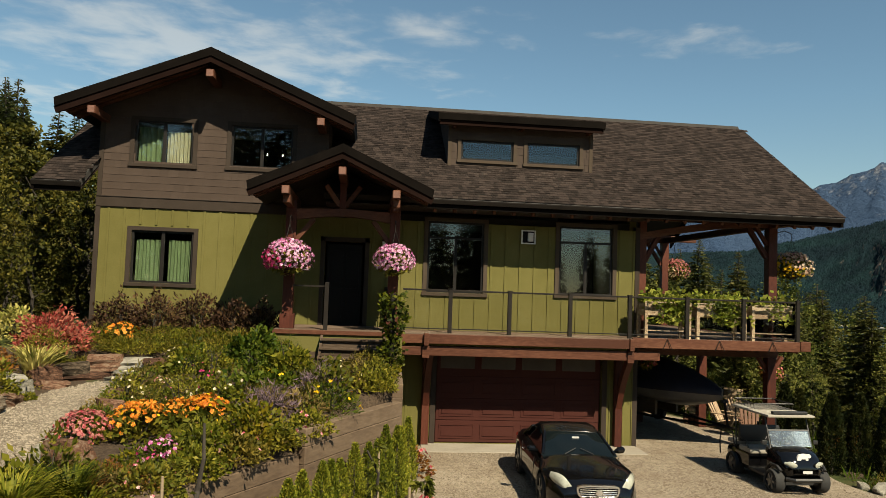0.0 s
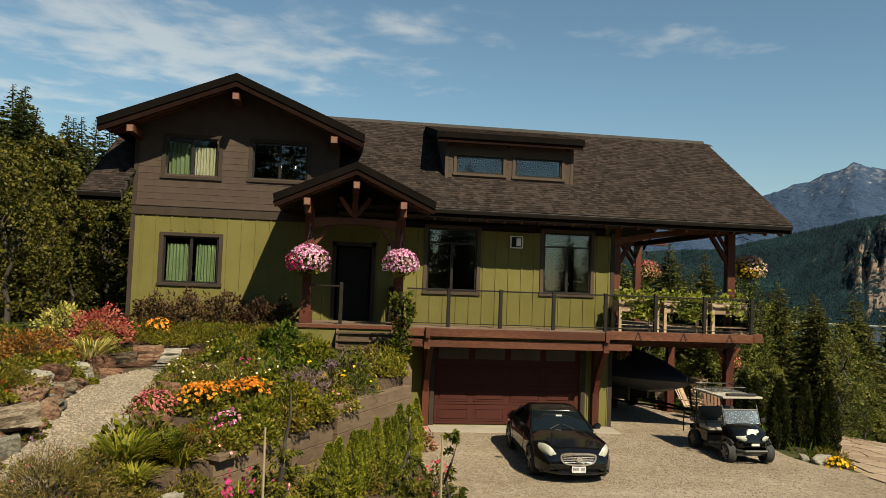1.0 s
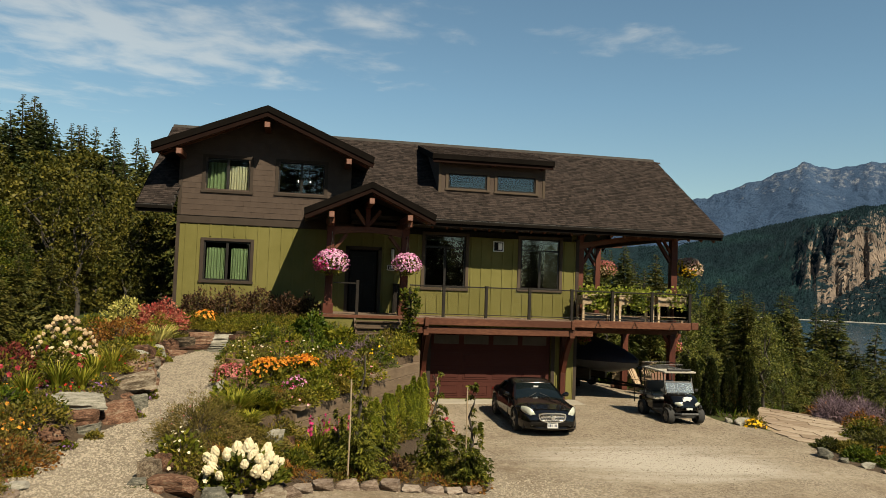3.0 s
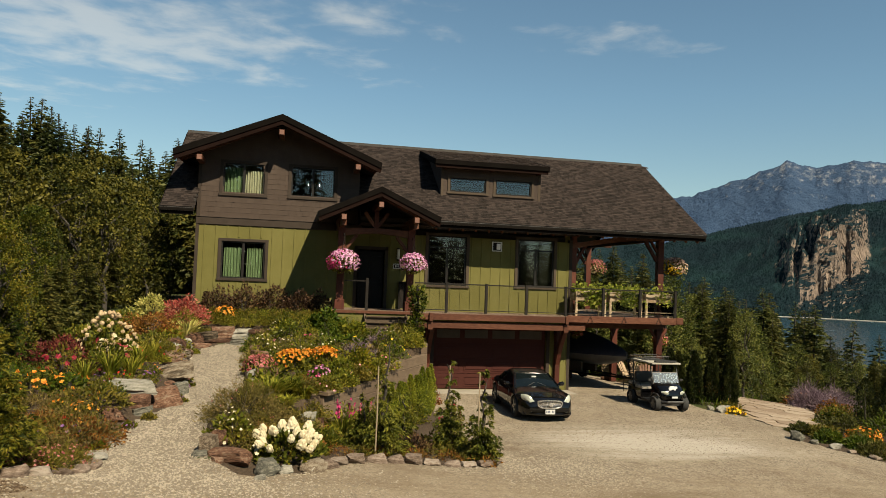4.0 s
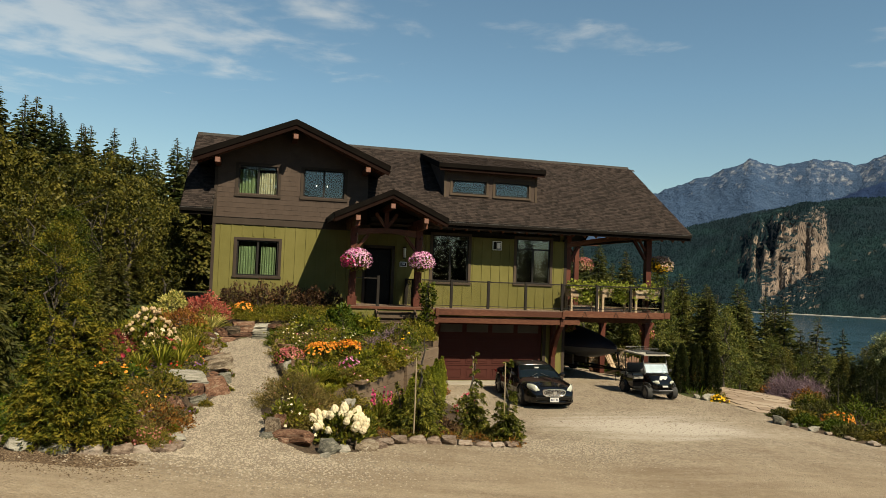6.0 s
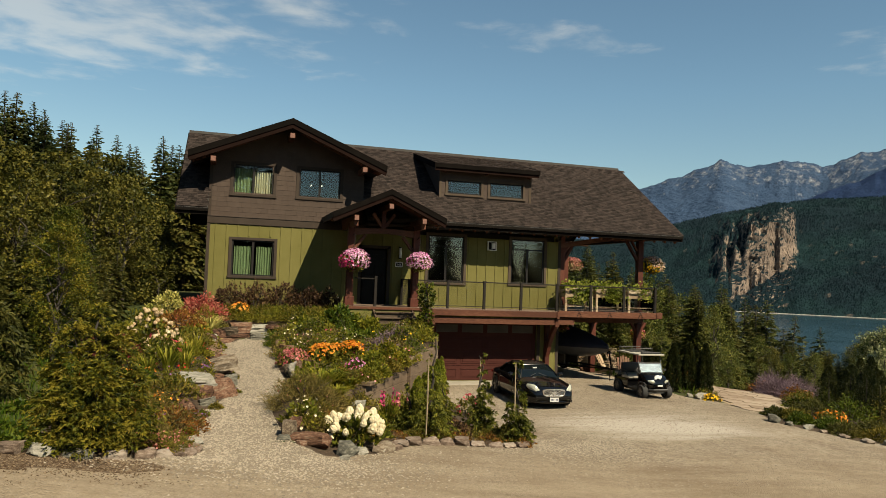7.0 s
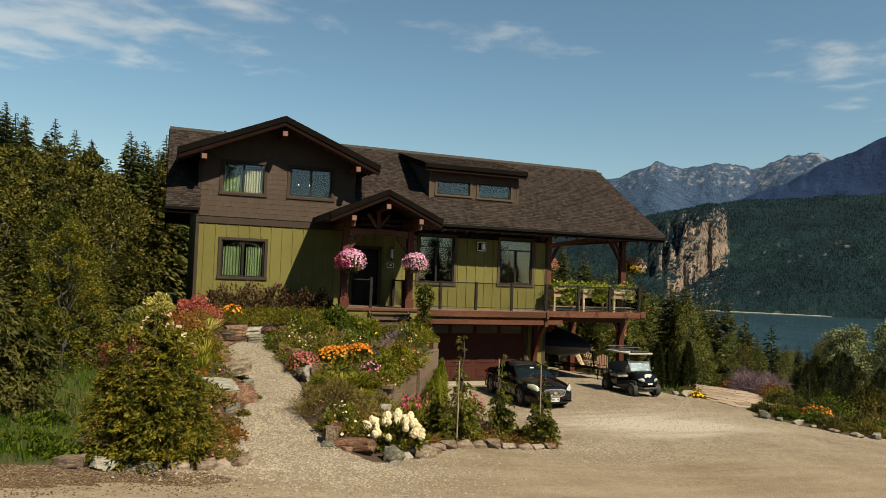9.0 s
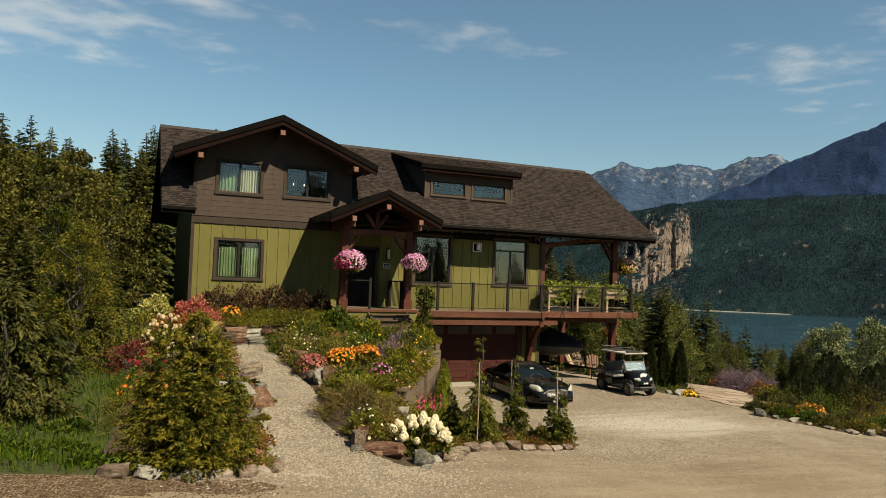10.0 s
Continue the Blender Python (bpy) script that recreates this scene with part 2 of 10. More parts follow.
def box(bm, x0, x1, y0, y1, z0, z1):
    v = [bm.verts.new(p) for p in ((x0, y0, z0), (x1, y0, z0), (x1, y1, z0), (x0, y1, z0), (x0, y0, z1), (x1, y0, z1), (x1, y1, z1), (x0, y1, z1))]
    for f in ((0, 3, 2, 1), (4, 5, 6, 7), (0, 1, 5, 4), (1, 2, 6, 5), (2, 3, 7, 6), (3, 0, 4, 7)):
        bm.faces.new([v[i] for i in f])
    return v


def boxed(*b, bevel=0.0):
    bm = bmesh.new()
    box(bm, *b)
    if bevel:
        bmesh.ops.bevel(bm, geom=bm.edges[:], offset=bevel, segments=2, affect="EDGES", profile=0.6)
    return bm


def beam(bm, p, q, w, h, up=(0, 0, 1)):
    """A squared timber from p to q, w wide and h high."""
    p, q = Vector(p), Vector(q)
    d = (q - p).normalized()
    s = d.cross(Vector(up)).normalized()
    u = s.cross(d).normalized()
    v = []
    for c in (p, q):
        for a, b in ((-1, -1), (1, -1), (1, 1), (-1, 1)):
            v.append(bm.verts.new(c + s * (a * w / 2) + u * (b * h / 2)))
    for f in ((0, 1, 2, 3), (7, 6, 5, 4), (0, 4, 5, 1), (1, 5, 6, 2), (2, 6, 7, 3), (3, 7, 4, 0)):
        bm.faces.new([v[i] for i in f])


def beamed(p, q, w, h, up=(0, 0, 1), bevel=0.012):
    bm = bmesh.new()
    beam(bm, p, q, w, h, up)
    if bevel:
        bmesh.ops.bevel(bm, geom=bm.edges[:], offset=bevel, segments=1, affect="EDGES")
    bmesh.ops.recalc_face_normals(bm, faces=bm.faces[:])
    return bm


def prism(bm, pts, axis, a, b):
    """A flat outline (pairs) pushed from a to b along an axis."""
    def at(p, c):
        return {"x": (c, p[0], p[1]), "y": (p[0], c, p[1]), "z": (p[0], p[1], c)}[axis]
    lo = [bm.verts.new(at(p, a)) for p in pts]
    hi = [bm.verts.new(at(p, b)) for p in pts]
    n = len(pts)
    fs = [bm.faces.new(lo), bm.faces.new(hi)]
    for i in range(n):
        fs.append(bm.faces.new((lo[i], lo[(i + 1) % n], hi[(i + 1) % n], hi[i])))
    bmesh.ops.recalc_face_normals(bm, faces=fs)
    return fs


def tube(bm, pts, radii, n=8, cap=True):
    """A round bar along points."""
    pts = [Vector(p) for p in pts]
    if isinstance(radii, (int, float)):
        radii = [radii] * len(pts)
    rings = []
    for i, p in enumerate(pts):
        d = (pts[min(i + 1, len(pts) - 1)] - pts[max(i - 1, 0)]).normalized()
        a = d.cross(Vector((0.13, 0.31, 0.94)) if abs(d.z) < 0.9 else Vector((1, 0.2, 0))).normalized()
        b = d.cross(a)
        rings.append([bm.verts.new(p + (a * math.cos(2 * math.pi * k / n) + b * math.sin(2 * math.pi * k / n)) * radii[i]) for k in range(n)])
    for r, s in zip(rings, rings[1:]):
        for k in range(n):
            bm.faces.new((r[k], r[(k + 1) % n], s[(k + 1) % n], s[k]))
    if cap:
        bm.faces.new(rings[0][::-1])
        bm.faces.new(rings[-1])


def tubed(pts, radii, n=8):
    bm = bmesh.new()
    tube(bm, pts, radii, n)
    bmesh.ops.recalc_face_normals(bm, faces=bm.faces[:])
    return bm


def arc_brace(x, p, q, r, w, steps=8):
    """A curved knee brace in the plane x, from p to q (y, z), hollow towards the outside."""
    bm = bmesh.new()
    (y0, z0), (y1, z1) = p, q
    inner, outer = [], []
    for i in range(steps + 1):
        t = i / steps
        y, z = y0 + (y1 - y0) * t, z0 + (z1 - z0) * t
        sag = math.sin(math.pi * t) * 0.10
        ny, nz = (z1 - z0), -(y1 - y0)
        ln = math.hypot(ny, nz)
        ny, nz = ny / ln, nz / ln
        inner.append((y + ny * sag, z + nz * sag))
        outer.append((y + ny * (sag + r), z + nz * (sag + r)))
    prism(bm, inner + outer[::-1], "x", x - w / 2, x + w / 2)
    return bm

# ======== ground, lake and distance ========
def lerp(a, b, w):
    return a + (b - a) * w


def step(a, b, v):
    w = np.clip((v - a) / (b - a), 0, 1)
    return w * w * (3 - 2 * w)


def wall_x(y):
    """The edge of the raised garden: soft at the road, the timber wall further in."""
    return np.interp(y, [3.5, 4.6, 7.0, 9.2, 14.9, 16, 19.8], [-5.4, -4.8, -3.9, -2.75, 0.72, 0.85, 0.9])


def path_left(y):
    return np.interp(y, [3.5, 5.2, 6.1, 7.0, 8.2, 9.3, 10.3, 11.8, 13.4, 14.6, 15.4, 16.1], [-7.0, -6.95, -6.9, -6.75, -6.35, -5.98, -5.9, -6.15, -6.42, -6.4, -6.1, -5.6])


def path_right(y):
    return np.interp(y, [3.5, 5.0, 6.0, 7.6, 9.1, 10.6, 11.8, 13.6, 16.1], [-5.0, -4.95, -5.05, -5.15, -4.8, -4.6, -4.7, -4.75, -4.85])


def height(x, y):
    x, y = np.asarray(x, float), np.asarray(y, float)
    road = np.interp(x, [-60, -30, -12, -7.9, -4.2, 1.75, 4.1, 8, 12.2, 20, 40], [4.2, 3.2, 1.85, 1.3, 0.82, 0.27, 0.16, 0.05, -0.25, -0.7, -3])
    pad = np.interp(x, [-2, 1, 8.5, 12.3, 16, 25], [0.35, 0.0, 0.0, -0.16, -0.25, -0.7])
    low = lerp(road, pad, step(6, 12, y))
    up = np.interp(y, [3.5, 4.5, 9, 12.3, 14, 16.3, 18.0, 19, 40, 80], [0.95, 1.0, 1.28, 1.57, 1.85, 2.3, 2.75, 2.85, 3.0, 5.0])
    # the path climbs evenly to the stones at its head
    climb = np.interp(y, [3.5, 4.5, 9, 12, 14, 15.9, 17.0, 17.5, 18.4, 19, 40, 80], [0.95, 0.98, 1.22, 1.5, 1.72, 1.93, 2.1, 2.5, 2.78, 2.85, 3.0, 5.0])
    up = lerp(up, climb, step(-3.4, -4.3, x))
    # the bed west of the path stands higher, behind stones
    foot = np.interp(y, [5, 13.4, 14.6, 15.4, 16.2, 17.0, 17.6], [0, 0, -0.15, -0.45, -0.7, -0.5, -0.4])
    lift = 0.48 * step(-0.3, -0.62, x - path_left(y) - foot) * step(5.6, 8.2, y) * step(17.7, 16.6, y)
    beds = 0.12 * step(0.0, 0.4, x - path_right(y)) * step(5, 7, y) * step(17, 15, y)
    west = 1.45 + 0.075 * (y - 4)
    up = lerp(up + lift + beds, west, step(-8.6, -11.0, x) * step(17, 12, y))
    wide = np.where(y < 8.8, 0.9, 0.10)
    w = step(0.5, -0.5, (x - wall_x(y)) / wide)
    w = w * step(3.3, 4.6, y)
    w = np.where(y > 19.7, step(-6.5, -7.5, x), w)
    z = lerp(low, up, w)
    z = np.where(y < 3.3, road, z)
    s = 0.8 * x + 0.6 * y - 27.5
    fall = np.where(s > 30, s, np.log1p(np.exp(np.clip(s, -30, 30) / 2.0)) * 2.0)
    z = z - 0.31 * fall * step(8, 14, 0.0 * x + y + x * 0.6)
    # soft unevenness away from the drive
    return np.maximum(z, -78.0)


DRIVE = [(-70, -60), (70, -60), (70, -20), (24, 4.5), (12.5, 8.2), (12.1, 9.4), (11.4, 11.0), (12.6, 13.0), (12.4, 15.2), (11.5, 16.0), (12.0, 19.0), (12.2, 27.5), (7.62, 27.5),
         (7.62, 19.62), (1.7, 19.62), (1.15, 18.4), (1.1, 15), (1.3, 11), (1.2, 8.6), (0.8, 6.8), (0.0, 6.5), (-1.6, 6.4), (-2.4, 6.05), (-3.2, 5.1), (-4.2, 4.5), (-4.9, 5.2),
         (-6.9, 4.6), (-7.3, 3.3), (-8.5, 2.95), (-10, 2.8), (-14, 2.2), (-70, 2)]
PATH = [(-6.9, 4.6), (-4.9, 5.2), (-5.05, 6.0), (-5.15, 7.6), (-4.8, 9.1), (-4.6, 10.6), (-4.7, 11.8), (-4.75, 13.6), (-4.85, 16.1), (-5.6, 16.1), (-6.1, 15.4), (-6.4, 14.6), (-6.42, 13.4), (-6.15, 11.8), (-5.9, 10.3), (-5.98, 9.3), (-6.35, 8.2), (-6.75, 7), (-6.9, 6.1), (-6.95, 5.2)]
BED_EAST = [(-4.9, 5.2), (-4.2, 4.5), (-3.2, 5.1), (-2.4, 6.05), (-1.6, 6.4), (0.0, 6.5), (0.8, 6.8), (1.2, 8.6), (1.3, 11), (1.1, 15), (1.15, 18.4), (1.0, 19.6), (-7.0, 19.6), (-7.4, 17.4),
            (-5.6, 16.1), (-4.85, 16.1), (-4.75, 13.6), (-4.7, 11.8), (-4.6, 10.6), (-4.8, 9.1), (-5.15, 7.6), (-5.05, 6.0)]
BED_WEST = [(-6.9, 4.6), (-6.95, 5.2), (-6.9, 6.1), (-6.75, 7), (-6.35, 8.2), (-5.98, 9.3), (-5.9, 10.3), (-6.15, 11.8), (-6.42, 13.4), (-6.4, 14.6), (-6.1, 15.4), (-5.6, 16.1), (-7.4, 17.4), (-8.6, 17.4), (-9.2, 13), (-9.0, 8), (-9.6, 4.0), (-9.3, 2.9), (-8.5, 2.95), (-7.3, 3.3)]
PATIO = [(12.6, 13.0), (12.4, 15.2), (15.3, 19.6), (17.4, 23), (19.0, 22), (15.7, 15.4), (13.4, 12.4)]
BED_FAR = [(12.5, 8.2), (24, 4.5), (26, 14), (19.0, 22), (15.7, 15.4), (13.4, 12.4), (12.6, 13.0), (11.4, 11.0), (12.1, 9.4)]


def inside(poly, x, y):
    r = np.zeros(x.shape, bool)
    for (x0, y0), (x1, y1) in zip(poly, poly[1:] + poly[:1]):
        c = (y0 > y) != (y1 > y)
        r ^= c & (x < (x1 - x0) * (y - y0) / ((y1 - y0) if y1 != y0 else 1e-9) + x0)
    return r


def rounded(poly, n=2):
    """Corners cut twice, so that the outline runs softly."""
    for _ in range(n):
        out = []
        for (x0, y0), (x1, y1) in zip(poly, poly[1:] + poly[:1]):
            out += [(x0 * 0.8 + x1 * 0.2, y0 * 0.8 + y1 * 0.2), (x0 * 0.2 + x1 * 0.8, y0 * 0.2 + y1 * 0.8)]
        poly = out
    return poly


def stretched(a, b, fine, far, grow):
    v = list(np.arange(a, b + fine / 2, fine))
    d = fine
    lo, hi = a, b
    while hi < far or lo > -far:
        d *= grow
        hi += d
        lo -= d
        v = [lo] + v + [hi]
    return np.array(v)


def gravel_material(name, colours, size, bump, patch, packed=None, cells=0.95):
    """Crushed stone: cells of their own tone, over patches of dust."""
    mt = material(name, patch, 0.95, 0.35, 5.0, 0.0, spec=0.2)
    nt = mt.node_tree
    b = nt.nodes["Principled BSDF"]
    tc = nt.nodes["Texture Coordinate"]
    vo = nt.nodes.new("ShaderNodeTexVoronoi")
    vo.inputs["Scale"].default_value = size
    nt.links.new(tc.outputs["Object"], vo.inputs["Vector"])
    rp = nt.nodes.new("ShaderNodeValToRGB")
    els = rp.color_ramp.elements
    while len(els) < len(colours):
        els.new(0.5)
    for k, c in enumerate(colours):
        els[k].position = k / (len(colours) - 1)
        els[k].color = (*[v * ALBEDO for v in c], 1)
    sp = nt.nodes.new("ShaderNodeSeparateColor")
    nt.links.new(vo.outputs["Color"], sp.inputs[0])
    nt.links.new(sp.outputs[0], rp.inputs[0])
    big = nt.nodes.new("ShaderNodeTexNoise")
    big.inputs["Scale"].default_value = 0.8
    big.inputs["Detail"].default_value = 5
    nt.links.new(tc.outputs["Object"], big.inputs["Vector"])
    mr = nt.nodes.new("ShaderNodeMapRange")
    mr.inputs["From Min"].default_value, mr.inputs["From Max"].default_value = 0.35, 0.65
    mr.inputs["To Min"].default_value, mr.inputs["To Max"].default_value = 0.25, cells
    nt.links.new(big.outputs["Fac"], mr.inputs["Value"])
    mx = nt.nodes.new("ShaderNodeMix")
    mx.data_type = "RGBA"
    nt.links.new(mr.outputs[0], mx.inputs["Factor"])
    nt.links.new(b.inputs["Base Color"].links[0].from_socket, mx.inputs["A"])
    nt.links.new(rp.outputs[0], mx.inputs["B"])
    nt.links.new(mx.outputs["Result"], b.inputs["Base Color"])
    bp = nt.nodes.new("ShaderNodeBump")
    bp.inputs["Strength"].default_value = bump
    bp.inputs["Distance"].default_value = 0.02
    nt.links.new(vo.outputs["Distance"], bp.inputs["Height"])
    bp.invert = True
    if packed:
        # wheel-packed dust along the lane, streaked the way it runs
        sp2 = nt.nodes.new("ShaderNodeSeparateXYZ")
        nt.links.new(tc.outputs["Object"], sp2.inputs[0])
        mp2 = nt.nodes.new("ShaderNodeMapping")
        mp2.inputs["Scale"].default_value = (0.14, 1.0, 1.0)
        mp2.inputs["Rotation"].default_value = (0, 0, radians(-6))
        nt.links.new(tc.outputs["Object"], mp2.inputs[0])
        st = nt.nodes.new("ShaderNodeTexNoise")
        st.inputs["Scale"].default_value = 1.6
        st.inputs["Detail"].default_value = 6
        st.inputs["Roughness"].default_value = 0.65
        nt.links.new(mp2.outputs[0], st.inputs["Vector"])
        ma = nt.nodes.new("ShaderNodeMath")
        ma.operation = "MULTIPLY_ADD"
        nt.links.new(st.outputs["Fac"], ma.inputs[0])
        ma.inputs[1].default_value = 7.0
        nt.links.new(sp2.outputs["Y"], ma.inputs[2])
        rg2 = nt.nodes.new("ShaderNodeMapRange")
        rg2.interpolation_type = "SMOOTHSTEP"
        rg2.inputs["From Min"].default_value, rg2.inputs["From Max"].default_value = 11.5, 7.0
        rg2.inputs["To Min"].default_value, rg2.inputs["To Max"].default_value = 0.0, 0.62
        nt.links.new(ma.outputs[0], rg2.inputs["Value"])
        du = nt.nodes.new("ShaderNodeValToRGB")
        du.color_ramp.elements[0].position, du.color_ramp.elements[1].position = 0.3, 0.72
        du.color_ramp.elements[0].color, du.color_ramp.elements[1].color = (*[v * ALBEDO for v in packed[0]], 1), (*[v * ALBEDO for v in packed[1]], 1)
        nt.links.new(st.outputs["Fac"], du.inputs[0])
        m3 = nt.nodes.new("ShaderNodeMix")
        m3.data_type = "RGBA"
        nt.links.new(rg2.outputs[0], m3.inputs["Factor"])
        nt.links.new(mx.outputs["Result"], m3.inputs["A"])
        nt.links.new(du.outputs[0], m3.inputs["B"])
        # a spread of pale grey fines where cars turn
        ce = nt.nodes.new("ShaderNodeMapping")
        ce.inputs["Location"].default_value = (-6.3 / 3.9, -10.2 / 2.7, 0)
        ce.inputs["Scale"].default_value = (1 / 3.9, 1 / 2.7, 0)
        nt.links.new(tc.outputs["Object"], ce.inputs[0])
        ln = nt.nodes.new("ShaderNodeVectorMath")
        ln.operation = "LENGTH"
        nt.links.new(ce.outputs[0], ln.inputs[0])
        rim = nt.nodes.new("ShaderNodeMath")
        rim.operation = "MULTIPLY_ADD"
        nt.links.new(st.outputs["Fac"], rim.inputs[0])
        rim.inputs[1].default_value = 1.5
        nt.links.new(ln.outputs["Value"], rim.inputs[2])
        fi = nt.nodes.new("ShaderNodeMapRange")
        fi.interpolation_type = "SMOOTHSTEP"
        fi.inputs["From Min"].default_value, fi.inputs["From Max"].default_value = 1.85, 1.0
        fi.inputs["To Min"].default_value, fi.inputs["To Max"].default_value = 0.0, 0.8
        nt.links.new(rim.outputs[0], fi.inputs["Value"])
        m4 = nt.nodes.new("ShaderNodeMix")
        m4.data_type = "RGBA"
        nt.links.new(fi.outputs[0], m4.inputs["Factor"])
        nt.links.new(m3.outputs["Result"], m4.inputs["A"])
        m4.inputs["B"].default_value = (*[v * ALBEDO for v in (0.46, 0.42, 0.36)], 1)
        nt.links.new(m4.outputs["Result"], b.inputs["Base Color"])
    nt.links.new(bp.outputs[0], b.inputs["Normal"])
    return mt


M_DRIVE = gravel_material("driveway_gravel", [(0.112, 0.085, 0.06), (0.21, 0.17, 0.124), (0.305, 0.258, 0.198), (0.41, 0.36, 0.292)], 32, 0.9, [(0.105, 0.072, 0.044), (0.17, 0.127, 0.085), (0.255, 0.205, 0.147), (0.36, 0.312, 0.245)], [(0.155, 0.11, 0.068), (0.31, 0.25, 0.175)], 0.8)
M_PATH = gravel_material("path_gravel", [(0.115, 0.092, 0.066), (0.195, 0.16, 0.118), (0.26, 0.218, 0.163), (0.36, 0.31, 0.24)], 30, 1.0, [(0.22, 0.185, 0.14), (0.32, 0.28, 0.222)])
M_SOIL = gravel_material("garden_soil", [(0.03, 0.02, 0.013), (0.06, 0.04, 0.026), (0.10, 0.07, 0.045)], 30, 0.8, [(0.035, 0.024, 0.016), (0.07, 0.048, 0.03)])
M_GRASS = material("rough_grass_ground", [(0.022, 0.034, 0.006), (0.038, 0.05, 0.01), (0.075, 0.056, 0.026)], 0.95, 0.5, 14, 0.6, 30, spec=0.2)
VERGE = [(-9.3, 2.9), (-8.2, 2.95), (-7.2, 3.1), (-6.9, 2.7), (-7.6, 2.25), (-8.6, 2.3), (-9.4, 1.7), (-10.6, 1.75), (-12.2, 0.9), (-15, 0.9), (-20, 0.4), (-20, 2.0), (-14, 2.25), (-11.5, 2.6), (-10, 2.75)]
M_VERGE = gravel_material("brown_verge_dirt", [(0.05, 0.031, 0.018), (0.098, 0.065, 0.039), (0.16, 0.115, 0.074)], 24, 0.9, [(0.066, 0.042, 0.024), (0.1, 0.067, 0.04), (0.145, 0.1, 0.062)])
M_JOINT = gravel_material("patio_joint_sand", [(0.2, 0.15, 0.1), (0.33, 0.26, 0.18)], 40, 0.6, [(0.28, 0.21, 0.14), (0.35, 0.27, 0.18)])


def build_ground():
    xs = stretched(-13, 20, 0.2, 4700, 1.16)
    ys = stretched(0, 28, 0.2, 4700, 1.16)
    gx, gy = np.meshgrid(xs, ys)
    zones = [("ground", rounded(VERGE, 1), M_VERGE, "brown dirt verge between lane and grass", "ground"),
             ("garden_path", rounded(PATH, 1), M_PATH, "pale crushed gravel garden path climbing between stones", "path"),
             ("driveway", rounded(DRIVE, 1), M_DRIVE, "tan and grey crushed gravel driveway and dirt lane", "driveway"),
             ("pavement", rounded(PATIO, 1), M_JOINT, "sandy bed under irregular pale flagstones", "pavement"),
             ("flower_bed", rounded(BED_EAST, 1), M_SOIL, "dark soil flower bed before the house", "flower bed"),
             ("flower_bed", rounded(BED_WEST, 1), M_SOIL, "dark soil flower bed behind boulders", "flower bed"),
             ("flower_bed", rounded(BED_FAR, 1), M_SOIL, "dark soil flower bed beside the flagstones", "flower bed")]
    # grid points near an outline are moved onto it
    px, py = gx.ravel(), gy.ravel()
    near = (px > -14) & (px < 27) & (py > 0.5) & (py < 29)
    best = np.full(px.shape, 0.105)
    qx, qy = px.copy(), py.copy()
    for _, poly, *_ in zones:
        for (x0, y0), (x1, y1) in zip(poly, poly[1:] + poly[:1]):
            dx, dy = x1 - x0, y1 - y0
            ll = dx * dx + dy * dy
            if ll < 1e-9:
                continue
            t = np.clip(((px - x0) * dx + (py - y0) * dy) / ll, 0, 1)
            ex, ey = x0 + dx * t, y0 + dy * t
            d = np.hypot(px - ex, py - ey)
            k = near & (d < best)
            best[k], qx[k], qy[k] = d[k], ex[k], ey[k]
    pz = height(qx, qy)
    v = np.stack([qx, qy, pz], 1)
    ny, nx = gx.shape
    idx = np.arange(nx * ny).reshape(ny, nx)
    f = np.stack([idx[:-1, :-1], idx[:-1, 1:], idx[1:, 1:], idx[1:, :-1]], -1).reshape(-1, 4)
    cx, cy = qx[f].mean(1), qy[f].mean(1)
    zone = np.full(len(f), -1)
    for k, (_, poly, *_) in list(enumerate(zones))[::-1]:
        zone[inside(poly, cx, cy)] = k

    def pick(sel):
        ff = f[sel]
        u, inv = np.unique(ff, return_inverse=True)
        return v[u], inv.reshape(ff.shape)

    # no ground sheet inside the house's lower storey
    under = (cx > -6.9) & (cx < 7.5) & (cy > 19.9) & (cy < 28)
    for k, (name, poly, mt, label, cat) in enumerate(zones):
        single(name, pick((zone == k) & ~under), mt, label, cat, soft=180, kind="structure")
    single("ground", pick((zone == -1) & ~under), M_GRASS, "rough grass and forest floor sloping to the lake", "ground", soft=180, kind="structure")


build_ground()

# ---- lake ----
M_WATER = material("lake_water", [(0.010, 0.030, 0.045), (0.014, 0.042, 0.06)], 0.22, 0.004, 0.02, 0.12, 0.05, spec=0.5)
bm = bmesh.new()
prism(bm, [(-2500, 150), (100, 150), (260, -300), (4800, -300), (4800, 4800), (-2500, 4800)], "z", -57.0, -56.0)
single("water", bm, M_WATER, "dark blue lake below a wooded shore", "lake", kind="structure")

# ---- hills and mountains across the lake ----
AZ_HILL = [12, 20, 29, 33, 38, 43.5, 49, 55, 70, 90]
EL_HILL = [0.05, 0.055, 0.062, 0.080, 0.1015, 0.1165, 0.120, 0.1205, 0.13, 0.12]
AZ_PEAK = [5, 22, 29.7, 34.1, 37.3, 39.2, 41.5, 44.2, 46.5, 48.4, 49.6, 54, 80]
EL_PEAK = [0.08, 0.10, 0.1213, 0.1445, 0.167, 0.1595, 0.166, 0.157, 0.1715, 0.1725, 0.163, 0.15, 0.13]
AZ_SIDE = [38, 43.2, 46.3, 49.3, 52.2, 55.2, 62, 80]
EL_SIDE = [0.07, 0.1155, 0.1373, 0.1647, 0.187, 0.2073, 0.24, 0.2]


LATTICE = np.random.default_rng(12).uniform(-1, 1, (256, 256))


